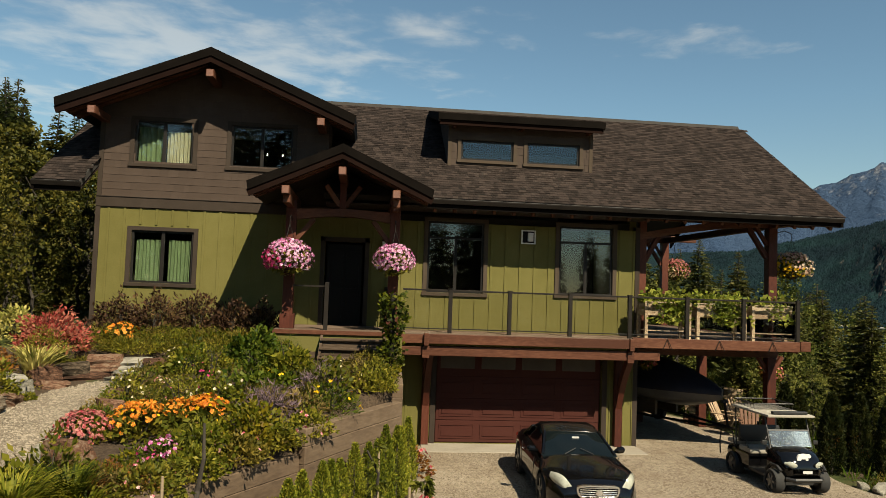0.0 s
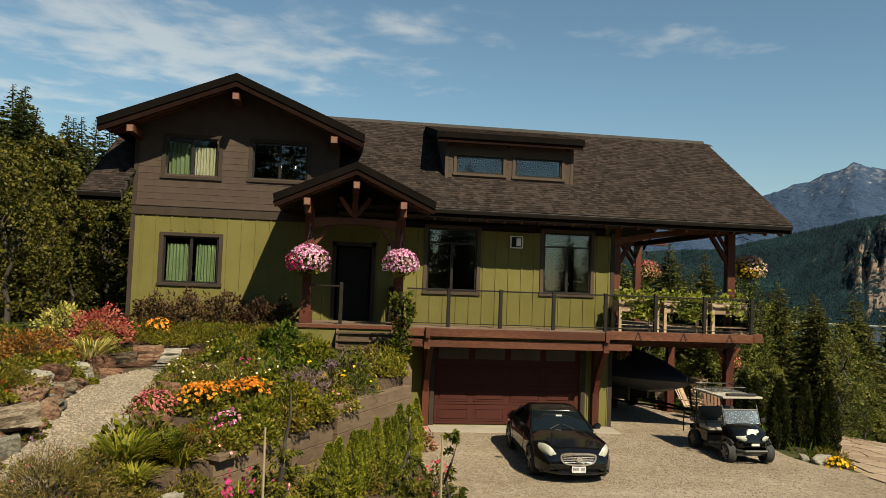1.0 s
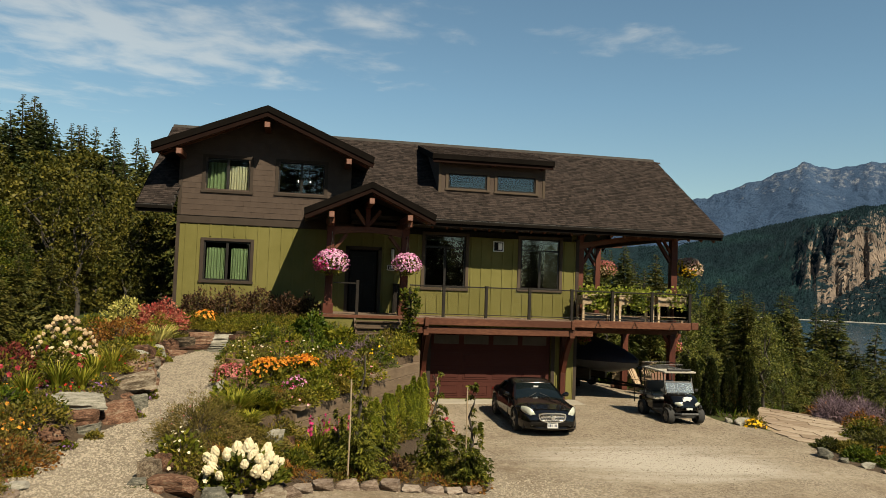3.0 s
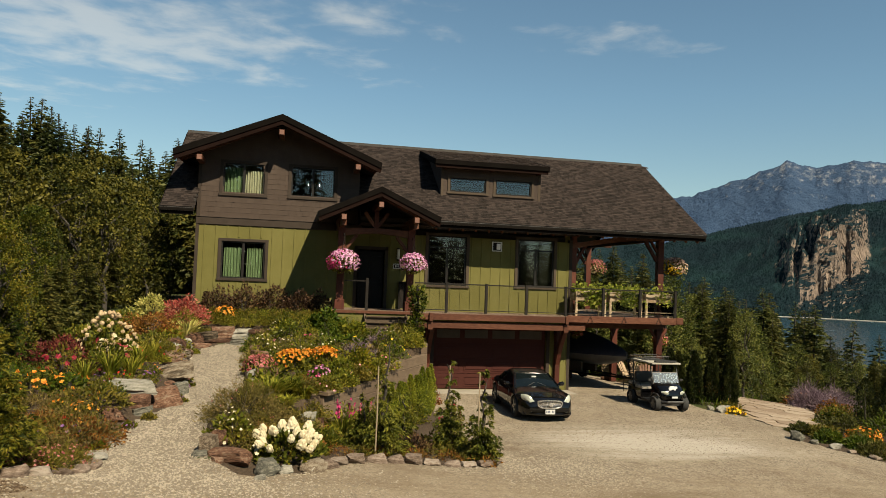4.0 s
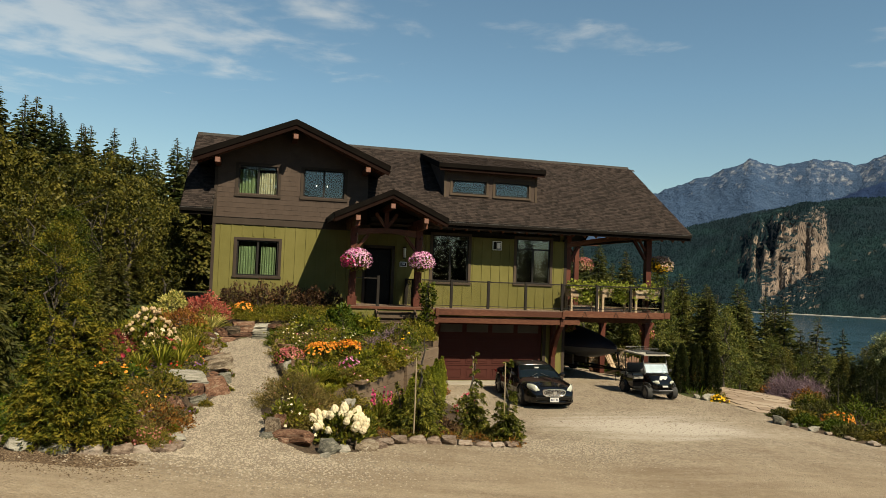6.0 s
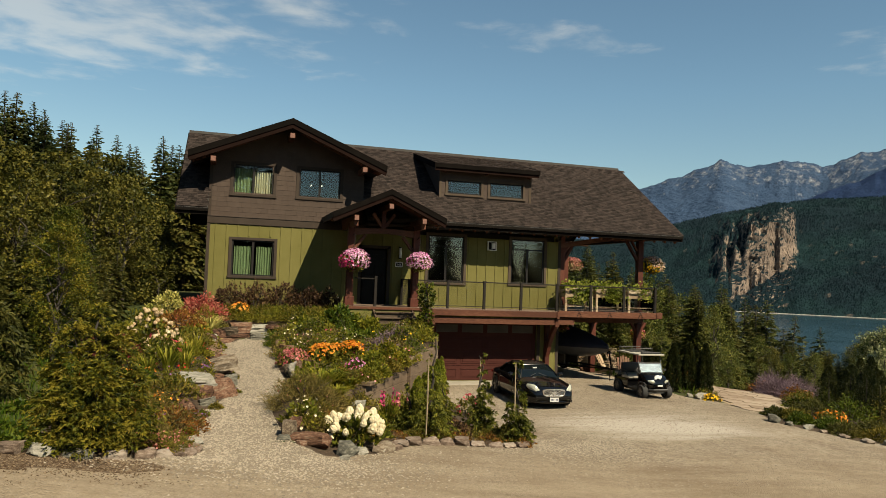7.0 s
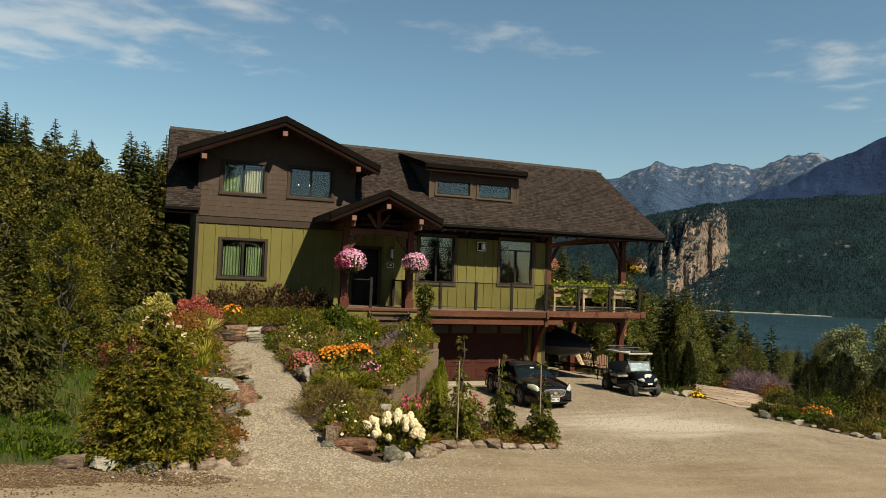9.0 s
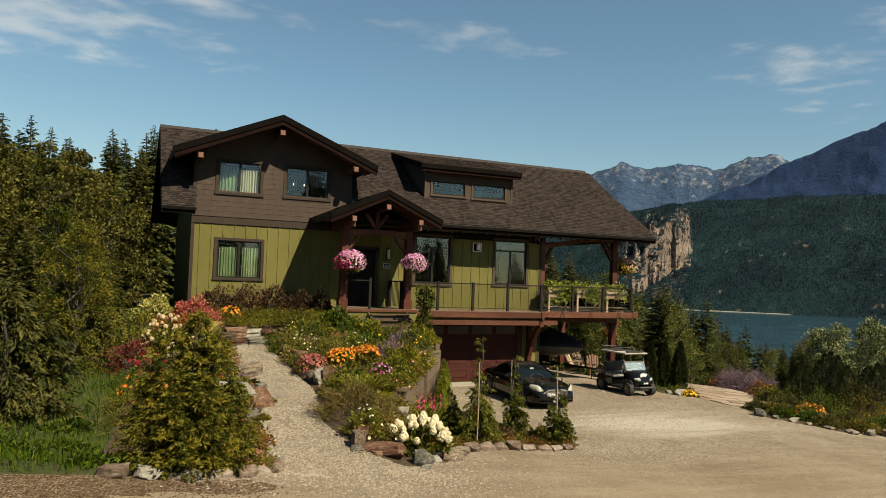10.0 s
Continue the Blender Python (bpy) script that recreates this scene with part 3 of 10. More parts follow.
def value_noise(x, y):
    xi, yi = np.floor(x).astype(int), np.floor(y).astype(int)
    fx, fy = x - xi, y - yi
    fx, fy = fx * fx * (3 - 2 * fx), fy * fy * (3 - 2 * fy)
    a, b = LATTICE[yi % 256, xi % 256], LATTICE[yi % 256, (xi + 1) % 256]
    c, d = LATTICE[(yi + 1) % 256, xi % 256], LATTICE[(yi + 1) % 256, (xi + 1) % 256]
    return lerp(lerp(a, b, fx), lerp(c, d, fx), fy)


def fractal(x, y, s, octaves=5, seed=0.0):
    """Wandering values of a few scales, for large forms."""
    out, amp = np.zeros_like(x, dtype=float), 1.0
    for k in range(octaves):
        f = 2.0 ** k / s
        u, v = x * f + seed * 17.3 + k * 5.1, y * f - seed * 9.7 + k * 3.7
        out = out + amp * value_noise(u * 0.8 + v * 0.6, v * 0.8 - u * 0.6)
        amp *= 0.52
    return out


CLIFF_ROWS = np.concatenate([np.linspace(0, 0.11, 9), np.linspace(0.12, 0.46, 74), np.linspace(0.475, 1.25, 36)])


def range_mesh(az, el, d0, d1, z0, cols, rows, rough, power, seed, cliff=None, jag=0.0):
    """A slope from the shore d0 up to a crest at d1 that follows the given heights."""
    a = np.linspace(az[0], az[-1], cols)
    t = np.linspace(0, 1.25, rows) if cliff is None else CLIFF_ROWS
    rows = len(t)
    ga, gt = np.meshgrid(a, t)
    crest = np.interp(ga, az, el) * d1 + EYE + fractal(ga * 30, gt * 60 + seed, 22.0, 5, seed) * jag * d1 * np.clip(gt, 0, 1) ** 5
    d = d0 + (d1 - d0) * gt
    x, y = np.sin(np.radians(ga)) * d, np.cos(np.radians(ga)) * d
    up = np.clip(gt, 0, 1) ** power
    if cliff is not None:
        c0, c1, lo, hi = cliff
        rag = fractal(ga * 100, gt * 300, 60.0, 5, 3.0)
        w = step(c0 - 2.6, c0 + 1.6, ga + rag * 0.8) * step(c1 + 0.5, c1 - 0.1, ga + rag * 0.08)
        g = np.clip((ga - c0) / (c1 - c0), -0.3, 1.1) + rag * 0.12
        u0 = 0.13 + 0.26 * g
        lo = lo + 0.17 * g + rag * 0.02
        hi = np.maximum(lo + 0.10, hi + 0.04 * np.clip(g, 0, 1))
        # a wall of rock: the rise is gathered into a short stretch
        u1 = 0.72 + 0.02 * rag - 0.14 * step(c1 - 0.9, c1 + 0.4, ga)
        wall = np.where(gt < lo, u0 * gt / lo, np.where(gt < hi, u0 + (u1 - u0) * (gt - lo) / (hi - lo), u1 + (1 - u1) * np.clip((gt - hi) / (1 - hi), 0, 1)))
        up = lerp(up, wall, w)
    z = z0 + (crest - z0) * up
    z = np.where(gt > 1, crest - (gt - 1) * (crest - z0) * 0.8, z)
    n = fractal(x, y, rough * 3.0, 6, seed)
    z = z + n * rough * 0.28 * np.sin(np.pi * np.clip(gt, 0, 1)) + fractal(x, y, rough * 0.25, 3, seed + 4) * rough * 0.03 * (gt > 0.02)
    if cliff is not None:
        # buttresses and gullies
        push = (fractal(ga * 40, z * 1.6, 70.0, 6, 8.0) * 6 + np.abs(fractal(ga * 40, z * 2.2, 26.0, 6, 6.0)) * 9) * w
        x, y = x + np.sin(np.radians(ga)) * push, y + np.cos(np.radians(ga)) * push
    v = np.stack([x, y, z], -1).reshape(-1, 3)
    idx = np.arange(cols * rows).reshape(rows, cols)
    f = np.stack([idx[:-1, :-1], idx[:-1, 1:], idx[1:, 1:], idx[1:, :-1]], -1).reshape(-1, 4)
    return v, f, (ga, gt, x, y, z)


def rock_and_wood(name, wood, rock, scale, steep0, steep1, streak=0.6, bare=None, crag=4.0, grit=1.4, stands=None, ragged=3.0):
    """Woods on the gentle parts, bare streaked rock on the steep ones."""
    mt = material(name, wood, 0.95, stands or scale, scale * 12, 0.0, spec=0.1)
    nt = mt.node_tree
    b = nt.nodes["Principled BSDF"]
    tc = nt.nodes["Texture Coordinate"]
    ge = nt.nodes.new("ShaderNodeNewGeometry")
    sp = nt.nodes.new("ShaderNodeSeparateXYZ")
    nt.links.new(ge.outputs["Normal"], sp.inputs[0])
    mp = nt.nodes.new("ShaderNodeMapping")
    mp.inputs["Scale"].default_value = (1, 1, 0.6)
    nt.links.new(tc.outputs["Object"], mp.inputs[0])
    nz = nt.nodes.new("ShaderNodeTexNoise")
    nz.inputs["Scale"].default_value = scale * ragged
    nz.inputs["Detail"].default_value = 8
    nz.inputs["Roughness"].default_value = 0.7
    nt.links.new(mp.outputs[0], nz.inputs["Vector"])
    ad = nt.nodes.new("ShaderNodeMath")
    ad.operation = "MULTIPLY_ADD"
    nt.links.new(nz.outputs["Fac"], ad.inputs[0])
    ad.inputs[1].default_value = -streak
    nt.links.new(sp.outputs["Z"], ad.inputs[2])
    if bare:
        # bare rock towards the tops, in gullies that run downhill
        mp.inputs["Scale"].default_value = (1, 1, 0.22)
        pz = nt.nodes.new("ShaderNodeSeparateXYZ")
        nt.links.new(tc.outputs["Object"], pz.inputs[0])
        al = nt.nodes.new("ShaderNodeMapRange")
        al.inputs["From Min"].default_value, al.inputs["From Max"].default_value = bare
        al.inputs["To Min"].default_value, al.inputs["To Max"].default_value = 0.25, -0.22
        nt.links.new(pz.outputs["Z"], al.inputs["Value"])
        hi_ = nt.nodes.new("ShaderNodeMath")
        nt.links.new(ad.outputs[0], hi_.inputs[0])
        nt.links.new(al.outputs[0], hi_.inputs[1])
        ad = hi_
    mr = nt.nodes.new("ShaderNodeMapRange")
    mr.inputs["From Min"].default_value, mr.inputs["From Max"].default_value = steep1 - streak / 2, steep0 - streak / 2
    nt.links.new(ad.outputs[0], mr.inputs["Value"])
    rp = nt.nodes.new("ShaderNodeValToRGB")
    rp.color_ramp.elements[0].position, rp.color_ramp.elements[1].position = 0.32, 0.68
    rp.color_ramp.elements[0].color, rp.color_ramp.elements[1].color = (*[v * ALBEDO for v in rock[0]], 1), (*[v * ALBEDO for v in rock[1]], 1)
    nt.links.new(nz.outputs["Fac"], rp.inputs[0])
    mx = nt.nodes.new("ShaderNodeMix")
    mx.data_type = "RGBA"
    nt.links.new(mr.outputs[0], mx.inputs["Factor"])
    nt.links.new(b.inputs["Base Color"].links[0].from_socket, mx.inputs["A"])
    nt.links.new(rp.outputs[0], mx.inputs["B"])
    nt.links.new(mx.outputs["Result"], b.inputs["Base Color"])
    # crags
    n2 = nt.nodes.new("ShaderNodeTexNoise")
    n2.inputs["Scale"].default_value = scale * grit
    n2.inputs["Detail"].default_value = 9
    n2.inputs["Roughness"].default_value = 0.68
    nt.links.new(tc.outputs["Object"], n2.inputs["Vector"])
    bp = nt.nodes.new("ShaderNodeBump")
    bp.inputs["Strength"].default_value = 1.0
    bp.inputs["Distance"].default_value = crag
    nt.links.new(n2.outputs["Fac"], bp.inputs["Height"])
    nt.links.new(bp.outputs[0], b.inputs["Normal"])
    return mt


# the hill's wood colours are shifted to blue to stand for haze
M_HILL = rock_and_wood("hazed_cliff_hill", [(0.0032, 0.0105, 0.0165), (0.0052, 0.0175, 0.0235), (0.0090, 0.0290, 0.0310)], [(0.045, 0.042, 0.043), (0.31, 0.235, 0.185)], 0.07, 0.48, 0.66, 0.7, crag=6.0, grit=2.2, stands=0.006, ragged=0.5)
# both mountains carry the blue of the distance haze in their base colours
M_PEAK = rock_and_wood("hazed_bare_mountain", [(0.033, 0.064, 0.125), (0.044, 0.078, 0.142)], [(0.07, 0.098, 0.15), (0.3, 0.31, 0.34)], 0.009, 0.42, 0.62, 1.0, (250, 760), 26.0, grit=3.0)
M_SIDE = rock_and_wood("hazed_wooded_mountain", [(0.012, 0.029, 0.08), (0.016, 0.036, 0.092)], [(0.03, 0.044, 0.08), (0.06, 0.075, 0.11)], 0.006, 0.45, 0.55, crag=10.0, grit=7.0)

hv, hf, (ha, ht, hx, hy, hz) = range_mesh(AZ_HILL, EL_HILL, 2120, 2900, -58, 720, 100, 130, 0.85, 0.4, cliff=(38.9, 42.2, 0.14, 0.30))
single("backdrop_hill", (hv, hf), M_HILL, "dark haze-tinted wooded hill with a pale rock cliff across the lake", "hill", kind="structure")
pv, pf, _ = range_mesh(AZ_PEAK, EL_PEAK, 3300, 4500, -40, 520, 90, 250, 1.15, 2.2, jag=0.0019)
single("backdrop_mountain", (pv, pf), M_PEAK, "bare-topped mountain range with blue haze in its base colour", "mountain", soft=180, kind="structure")
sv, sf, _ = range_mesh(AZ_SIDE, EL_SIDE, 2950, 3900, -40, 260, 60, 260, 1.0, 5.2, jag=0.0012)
single("backdrop_mountain", (sv, sf), M_SIDE, "wooded mountain flank behind the hill, blue haze in its base colour", "mountain", soft=180, kind="structure")

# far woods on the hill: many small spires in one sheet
# same haze blue mixed into the spires' base colours
M_FARWOOD = material("hazed_far_conifers", [(0.0032, 0.0105, 0.0155), (0.0055, 0.0185, 0.0235), (0.0095, 0.0300, 0.0310)], 0.95, 0.006, 0.2, 0.0, per_island=0.5, spec=0.1)


def far_woods():
    rng = np.random.default_rng(5)
    n = 42000
    a = rng.uniform(26, 66, n)
    t = rng.uniform(0.0, 1.03, n)
    ci = (a - AZ_HILL[0]) / (AZ_HILL[-1] - AZ_HILL[0]) * 719
    ri = np.interp(t, CLIFF_ROWS, np.arange(len(CLIFF_ROWS)))
    c0, r0 = ci.astype(int), ri.astype(int)
    fc, fr = ci - c0, ri - r0

    def at(g):
        return (g[r0, c0] * (1 - fc) + g[r0, c0 + 1] * fc) * (1 - fr) + (g[r0 + 1, c0] * (1 - fc) + g[r0 + 1, c0 + 1] * fc) * fr
    x, y, z = at(hx), at(hy), at(hz)
    rise = (hz[r0 + 1, c0] - hz[r0, c0]) / ((CLIFF_ROWS[r0 + 1] - CLIFF_ROWS[r0]) * 780)
    keep = (rise < 1.0 + rng.uniform(-0.3, 0.25, n)) & (rng.uniform(0, 1, n) < 0.35 + 0.65 * (fractal(x, y, 90.0, 3, 1.0) > -0.5))
    x, y, z = x[keep], y[keep], z[keep]
    n = len(x)
    h = rng.uniform(3.0, 7.0, n)
    r = h * rng.uniform(0.24, 0.42, n)
    k = 4
    ang = np.linspace(0, 2 * np.pi, k, endpoint=False)[None, :] + rng.uniform(0, 6, n)[:, None]
    ring = np.stack([x[:, None] + np.cos(ang) * r[:, None], y[:, None] + np.sin(ang) * r[:, None], np.repeat(z[:, None] - 2, k, 1)], -1)
    tip = np.stack([x, y, z + h], -1)[:, None, :]
    v = np.concatenate([ring, tip], 1).reshape(-1, 3)
    base = (np.arange(n) * (k + 1))[:, None, None]
    tri = np.array([[i, (i + 1) % k, k] for i in range(k)])[None]
    return v, (base + tri).reshape(-1, 3)


single("far_woods", far_woods(), M_FARWOOD, "dark haze-tinted conifer woods covering the far hillside", "woods", kind="stuff")
bm = bmesh.new()
shore = [(math.sin(radians(a)) * d, math.cos(radians(a)) * d) for d in (2085, 2140) for a in (np.arange(28, 49.6, 0.5) if d < 2100 else np.arange(49, 27.5, -0.5))]
prism(bm, shore, "z", -56.2, -54.4)
single("shore", bm, material("pale_shore_stones", [(0.26, 0.24, 0.21), (0.4, 0.37, 0.33)], 0.95, 0.02, 0.2, 0.0), "pale stony lake shore", "shore", kind="structure")

# ======== the house ========
FX, FY = -7.05, 19.6      # west corner and front plane of the walls
PITCH = 0.653             # main roof
RIDGE_Y, RIDGE_Z = 23.95, 10.15
house = thing("house", (0, 0, 0), "green and brown timber-frame house with a dark shingle roof", "house")

OPEN = {"lower": (-6.14, -4.56, 4.06, 5.43), "upper": (-6.20, -4.70, 7.20, 8.34), "second": (-3.72, -2.10, 7.22, 8.34),
        "tall": (1.64, 3.19, 4.08, 6.02), "tall2": (5.31, 6.85, 4.14, 6.04), "garage": (2.0, 6.62, 0.02, 2.42), "door": (-1.12, -0.06, 3.08, 5.35)}


def holed(x0, x1, z0, z1, y0, y1, holes):
    """A wall as a slab with openings right through it."""
    bm = bmesh.new()
    xs = sorted({x0, x1, *[v for h in holes for v in h[:2] if x0 < v < x1]})
    zs = sorted({z0, z1, *[v for h in holes for v in h[2:] if z0 < v < z1]})
    for a, b in zip(xs, xs[1:]):
        for c, d in zip(zs, zs[1:]):
            cx, cz = (a + b) / 2, (c + d) / 2
            if any(h[0] < cx < h[1] and h[2] < cz < h[3] for h in holes):
                continue
            box(bm, a, b, y0, y1, c, d)
    bmesh.ops.remove_doubles(bm, verts=bm.verts[:], dist=1e-4)
    inner = [f for f in bm.faces if any(g is not f and (g.calc_center_median() - f.calc_center_median()).length < 1e-5 for g in f.edges[0].link_faces)]
    bmesh.ops.delete(bm, geom=inner, context="FACES_ONLY")
    bmesh.ops.recalc_face_normals(bm, faces=bm.faces[:])
    return bm


lower_wall = part("wall", holed(FX, 7.6, 2.6, 6.0, FY, FY + 0.22, [OPEN["lower"], OPEN["door"], OPEN["tall"], OPEN["tall2"]]), M_GREEN, house, "sage green board-and-batten wall")
garage_wall = part("wall", holed(0.95, 7.6, -0.1, 2.6, FY, FY + 0.22, [OPEN["garage"]]), M_GREEN, house, "sage green garage wall")
upper_wall = part("wall", holed(FX, -1.15, 6.0, 8.35, FY, FY + 0.22, [OPEN["upper"], OPEN["second"]]), M_SHAKE, house, "brown shingled gable wall")
bm = bmesh.new()
prism(bm, [(FX, 8.35), (-1.15, 8.35), (-1.15, 8.72), (-4.14, 9.95), (FX, 8.75)], "y", FY, FY + 0.22)
part("gable", bm, M_SHAKE, house, "brown shingled gable")
for x in (FX, 7.4):
    part("wall", boxed(x, x + 0.2, FY + 0.22, 28.3, -0.1, 6.6), M_GREEN, house, "sage green end wall")
bm = bmesh.new()
prism(bm, [(FY + 0.3, 6.6), (28.3, 6.6), (RIDGE_Y, 9.75)], "x", FX, FX + 0.2)
part("gable", bm, M_SHAKE, house)
bm = bmesh.new()
prism(bm, [(FY + 0.3, 6.6), (28.3, 6.6), (RIDGE_Y, 9.75)], "x", 7.4, 7.6)
part("gable", bm, M_SHAKE, house)
part("wall", boxed(FX, 7.6, 28.3, 28.5, -0.1, 6.6), M_GREEN, house)
part("wall", boxed(-1.35, -1.15, FY + 0.22, 23.5, 6.3, 8.6), M_SHAKE, house, "brown side wall of the gable dormer")
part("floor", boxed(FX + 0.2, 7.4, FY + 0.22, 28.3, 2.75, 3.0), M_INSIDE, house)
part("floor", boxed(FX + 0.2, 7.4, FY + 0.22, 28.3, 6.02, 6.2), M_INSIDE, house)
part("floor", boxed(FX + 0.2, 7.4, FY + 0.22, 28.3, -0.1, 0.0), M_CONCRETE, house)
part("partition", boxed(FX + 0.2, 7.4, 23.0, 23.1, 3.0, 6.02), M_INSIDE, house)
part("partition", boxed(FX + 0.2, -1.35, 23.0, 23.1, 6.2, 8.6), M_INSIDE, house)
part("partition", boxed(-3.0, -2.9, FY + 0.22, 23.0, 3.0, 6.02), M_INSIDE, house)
part("foundation", boxed(FX - 0.02, 0.95, FY + 0.02, FY + 0.25, -0.3, 2.6), M_CONCRETE, house)


def roof_slab(name, x0, x1, y0, z0, y1, z1, thick=0.16, label=""):
    """A slab that slopes in y."""
    bm = bmesh.new()
    n = Vector((0, -(z1 - z0), (y1 - y0))).normalized()
    t = n * thick
    prism(bm, [(y0, z0), (y1, z1), (y1 - t.y, z1 - t.z), (y0 - t.y, z0 - t.z)], "x", x0, x1)
    return part(name, bm, M_UNDER, house, label)


EAVE_Y = 18.36
EAVE_Z = RIDGE_Z - PITCH * (RIDGE_Y - EAVE_Y)
main_roof = roof_slab("roof", -1.15, 12.86, EAVE_Y, EAVE_Z, RIDGE_Y, RIDGE_Z, label="dark brown shingle roof slope")
roof_slab("roof", -8.14, -7.05, EAVE_Y, EAVE_Z, RIDGE_Y, RIDGE_Z)
roof_slab("roof", -7.05, -1.15, 22.4, RIDGE_Z - PITCH * (RIDGE_Y - 22.4), RIDGE_Y, RIDGE_Z)
roof_slab("roof", -8.14, 12.86, 2 * RIDGE_Y - EAVE_Y, EAVE_Z, RIDGE_Y, RIDGE_Z)


def gable_roof(x_mid, z_top, half, drop, y0, y1, thick=0.14):
    """Two slopes with a ridge that runs in y."""
    obs = []
    for s in (-1, 1):
        bm = bmesh.new()
        n = Vector((s * drop, 0, half)).normalized() * thick
        prism(bm, [(x_mid, z_top), (x_mid + s * half, z_top - drop), (x_mid + s * half - n.x, z_top - drop - n.z), (x_mid, z_top - thick * 1.1)], "y", y0, y1)
        obs.append(part("roof", bm, M_UNDER, house))
    return obs


gable_w, gable_e = gable_roof(-4.14, 10.07, 3.71, 1.53, 18.6, 23.9)
porch_w, porch_e = gable_roof(-0.64, 7.40, 2.13, 0.96, 16.6, 20.2)


def barge(x_mid, z_top, half, drop, y, depth, proud=0.05, name="fascia"):
    """Two-step barge boards along a gable's front edge."""
    for s in (-1, 1):
        for k, (d0, d1, p) in enumerate(((0.0, 0.55, proud + 0.035), (0.55, 1.0, proud))):
            bm = bmesh.new()
            e = 0.02 if k == 0 else 0.0
            pts = [(x_mid, z_top - depth * d0 + e), (x_mid + s * half, z_top - drop - depth * d0 + e), (x_mid + s * (half - 0.06 * d1), z_top - drop - depth * d1), (x_mid, z_top - depth * d1)]
            prism(bm, pts, "y", y - p, y + 0.02)
            part(name, bm, M_FASCIA if k == 0 else M_FASCIA2, house, "near-black stepped barge board")


barge(-4.14, 10.07, 3.71, 1.53, 18.6, 0.36)
barge(-0.64, 7.40, 2.13, 0.96, 16.6, 0.32)


# ---- shingles ----
def shingle_sheet(rng, length, width, keep, exposure=0.143):
    """Tabs of uneven width and thickness on a slope; u runs along the eave, v up the slope. Gives (verts, quads) in (u, v, w)."""
    vs, fs, k = [], [], 0
    v = 0.0
    row = 0
    while v < width:
        u = -rng.uniform(0, 0.3)
        while u < length:
            w = rng.choice([rng.uniform(0.08, 0.15), rng.uniform(0.12, 0.25)])
            a, b = max(0.0, u), min(length, u + w - 0.004)
            u += w
            if b - a < 0.03 or not keep((a + b) / 2, v + exposure / 2):
                continue
            t = 0.008 + rng.choice([0.0, 0.004, 0.007]) + rng.uniform(0, 0.003)
            top = min(v + exposure + 0.02, width)
            vs += [(a, v, 0.0), (b, v, 0.0), (a, v, t), (b, v, t), (a, top, 0.004), (b, top, 0.004)]
            fs += [(k, k + 1, k + 3, k + 2), (k + 2, k + 3, k + 5, k + 4)]
            k += 6
        v += exposure
        row += 1
    return np.array(vs), np.array(fs)


def lay(verts, origin, eu, ev):
    """From (u, v, w) to the world, on the slope spanned by eu and ev."""
    eu, ev = Vector(eu).normalized(), Vector(ev).normalized()
    en = eu.cross(ev)
    if en.z < 0:
        en = -en
    m = np.array([eu, ev, en])
    return np.asarray(verts) @ m + np.array(origin)


slope_len = math.hypot(RIDGE_Y - EAVE_Y, RIDGE_Z - EAVE_Z)
ev_main = Vector((0, RIDGE_Y - EAVE_Y, RIDGE_Z - EAVE_Z)).normalized()


def on_main(x, v):
    y, z = EAVE_Y + ev_main.y * v, EAVE_Z + ev_main.z * v
    if -7.05 < x < -0.7 and z < 10.07 - 0.412 * abs(x + 4.14) - 0.05 and x < -1.15:
        return False
    if abs(x + 0.64) < 2.0 and z < 7.2 - 0.45 * abs(x + 0.64):
        return False
    if 2.3 < x < 6.3 and 20.25 < y < 23.4:
        return False
    return True


rng = np.random.default_rng(11)
SV, SF = shingle_sheet(rng, 21.09, slope_len, lambda u, v: on_main(u - 8.14, v))
SW = lay(SV, (-8.14, EAVE_Y - 0.02, EAVE_Z + 0.004), (1, 0, 0), ev_main)
# the tabs over the deck end of the eave are lifted out one by one; the others stay in one sheet
centre = SW[SF].mean(1).reshape(-1, 2, 3).mean(1)
order = np.argsort(np.where((centre[:, 0] > 1.6), centre[:, 2] * 30 + np.abs(centre[:, 0] - 4), 1e9))
loose = set(order[:290].tolist())
rest = np.array([i for i in range(len(centre)) if i not in loose])
restf = SF.reshape(-1, 2, 4)[rest]
u_, inv_ = np.unique(restf.reshape(-1, 4), return_inverse=True)
tagged(part("shingle_rest", (SW[u_], inv_.reshape(-1, 4)), M_SHINGLE, main_roof), kind="stuff")


def loose_shingles():
    for i in sorted(loose):
        vv = SW[SF[2 * i][0]:SF[2 * i][0] + 6]
        c = vv.mean(0)
        piece("shingle", mesh_of("shingle", (vv - c, np.array([(0, 1, 3, 2), (2, 3, 5, 4)])), M_SHINGLE_LOOSE), main_roof, pose(*c))


for slab, xm, zt, hf, dr, y0, y1 in ((gable_w, -4.14, 10.07, -3.71, 1.53, 18.56, 23.9), (gable_e, -4.14, 10.07, 3.71, 1.53, 18.56, 23.9), (porch_w, -0.64, 7.40, -2.13, 0.96, 16.56, 20.2), (porch_e, -0.64, 7.40, 2.13, 0.96, 16.56, 20.2)):
    ln = math.hypot(hf, dr)
    gv, gf = shingle_sheet(rng, y1 - y0, ln, lambda u, v: True)
    tagged(part("shingle_rest", (lay(gv, (xm + hf, y0, zt - dr + 0.005), (0, 1, 0), (-hf, 0, dr)), gf), M_SHINGLE, slab), kind="stuff")
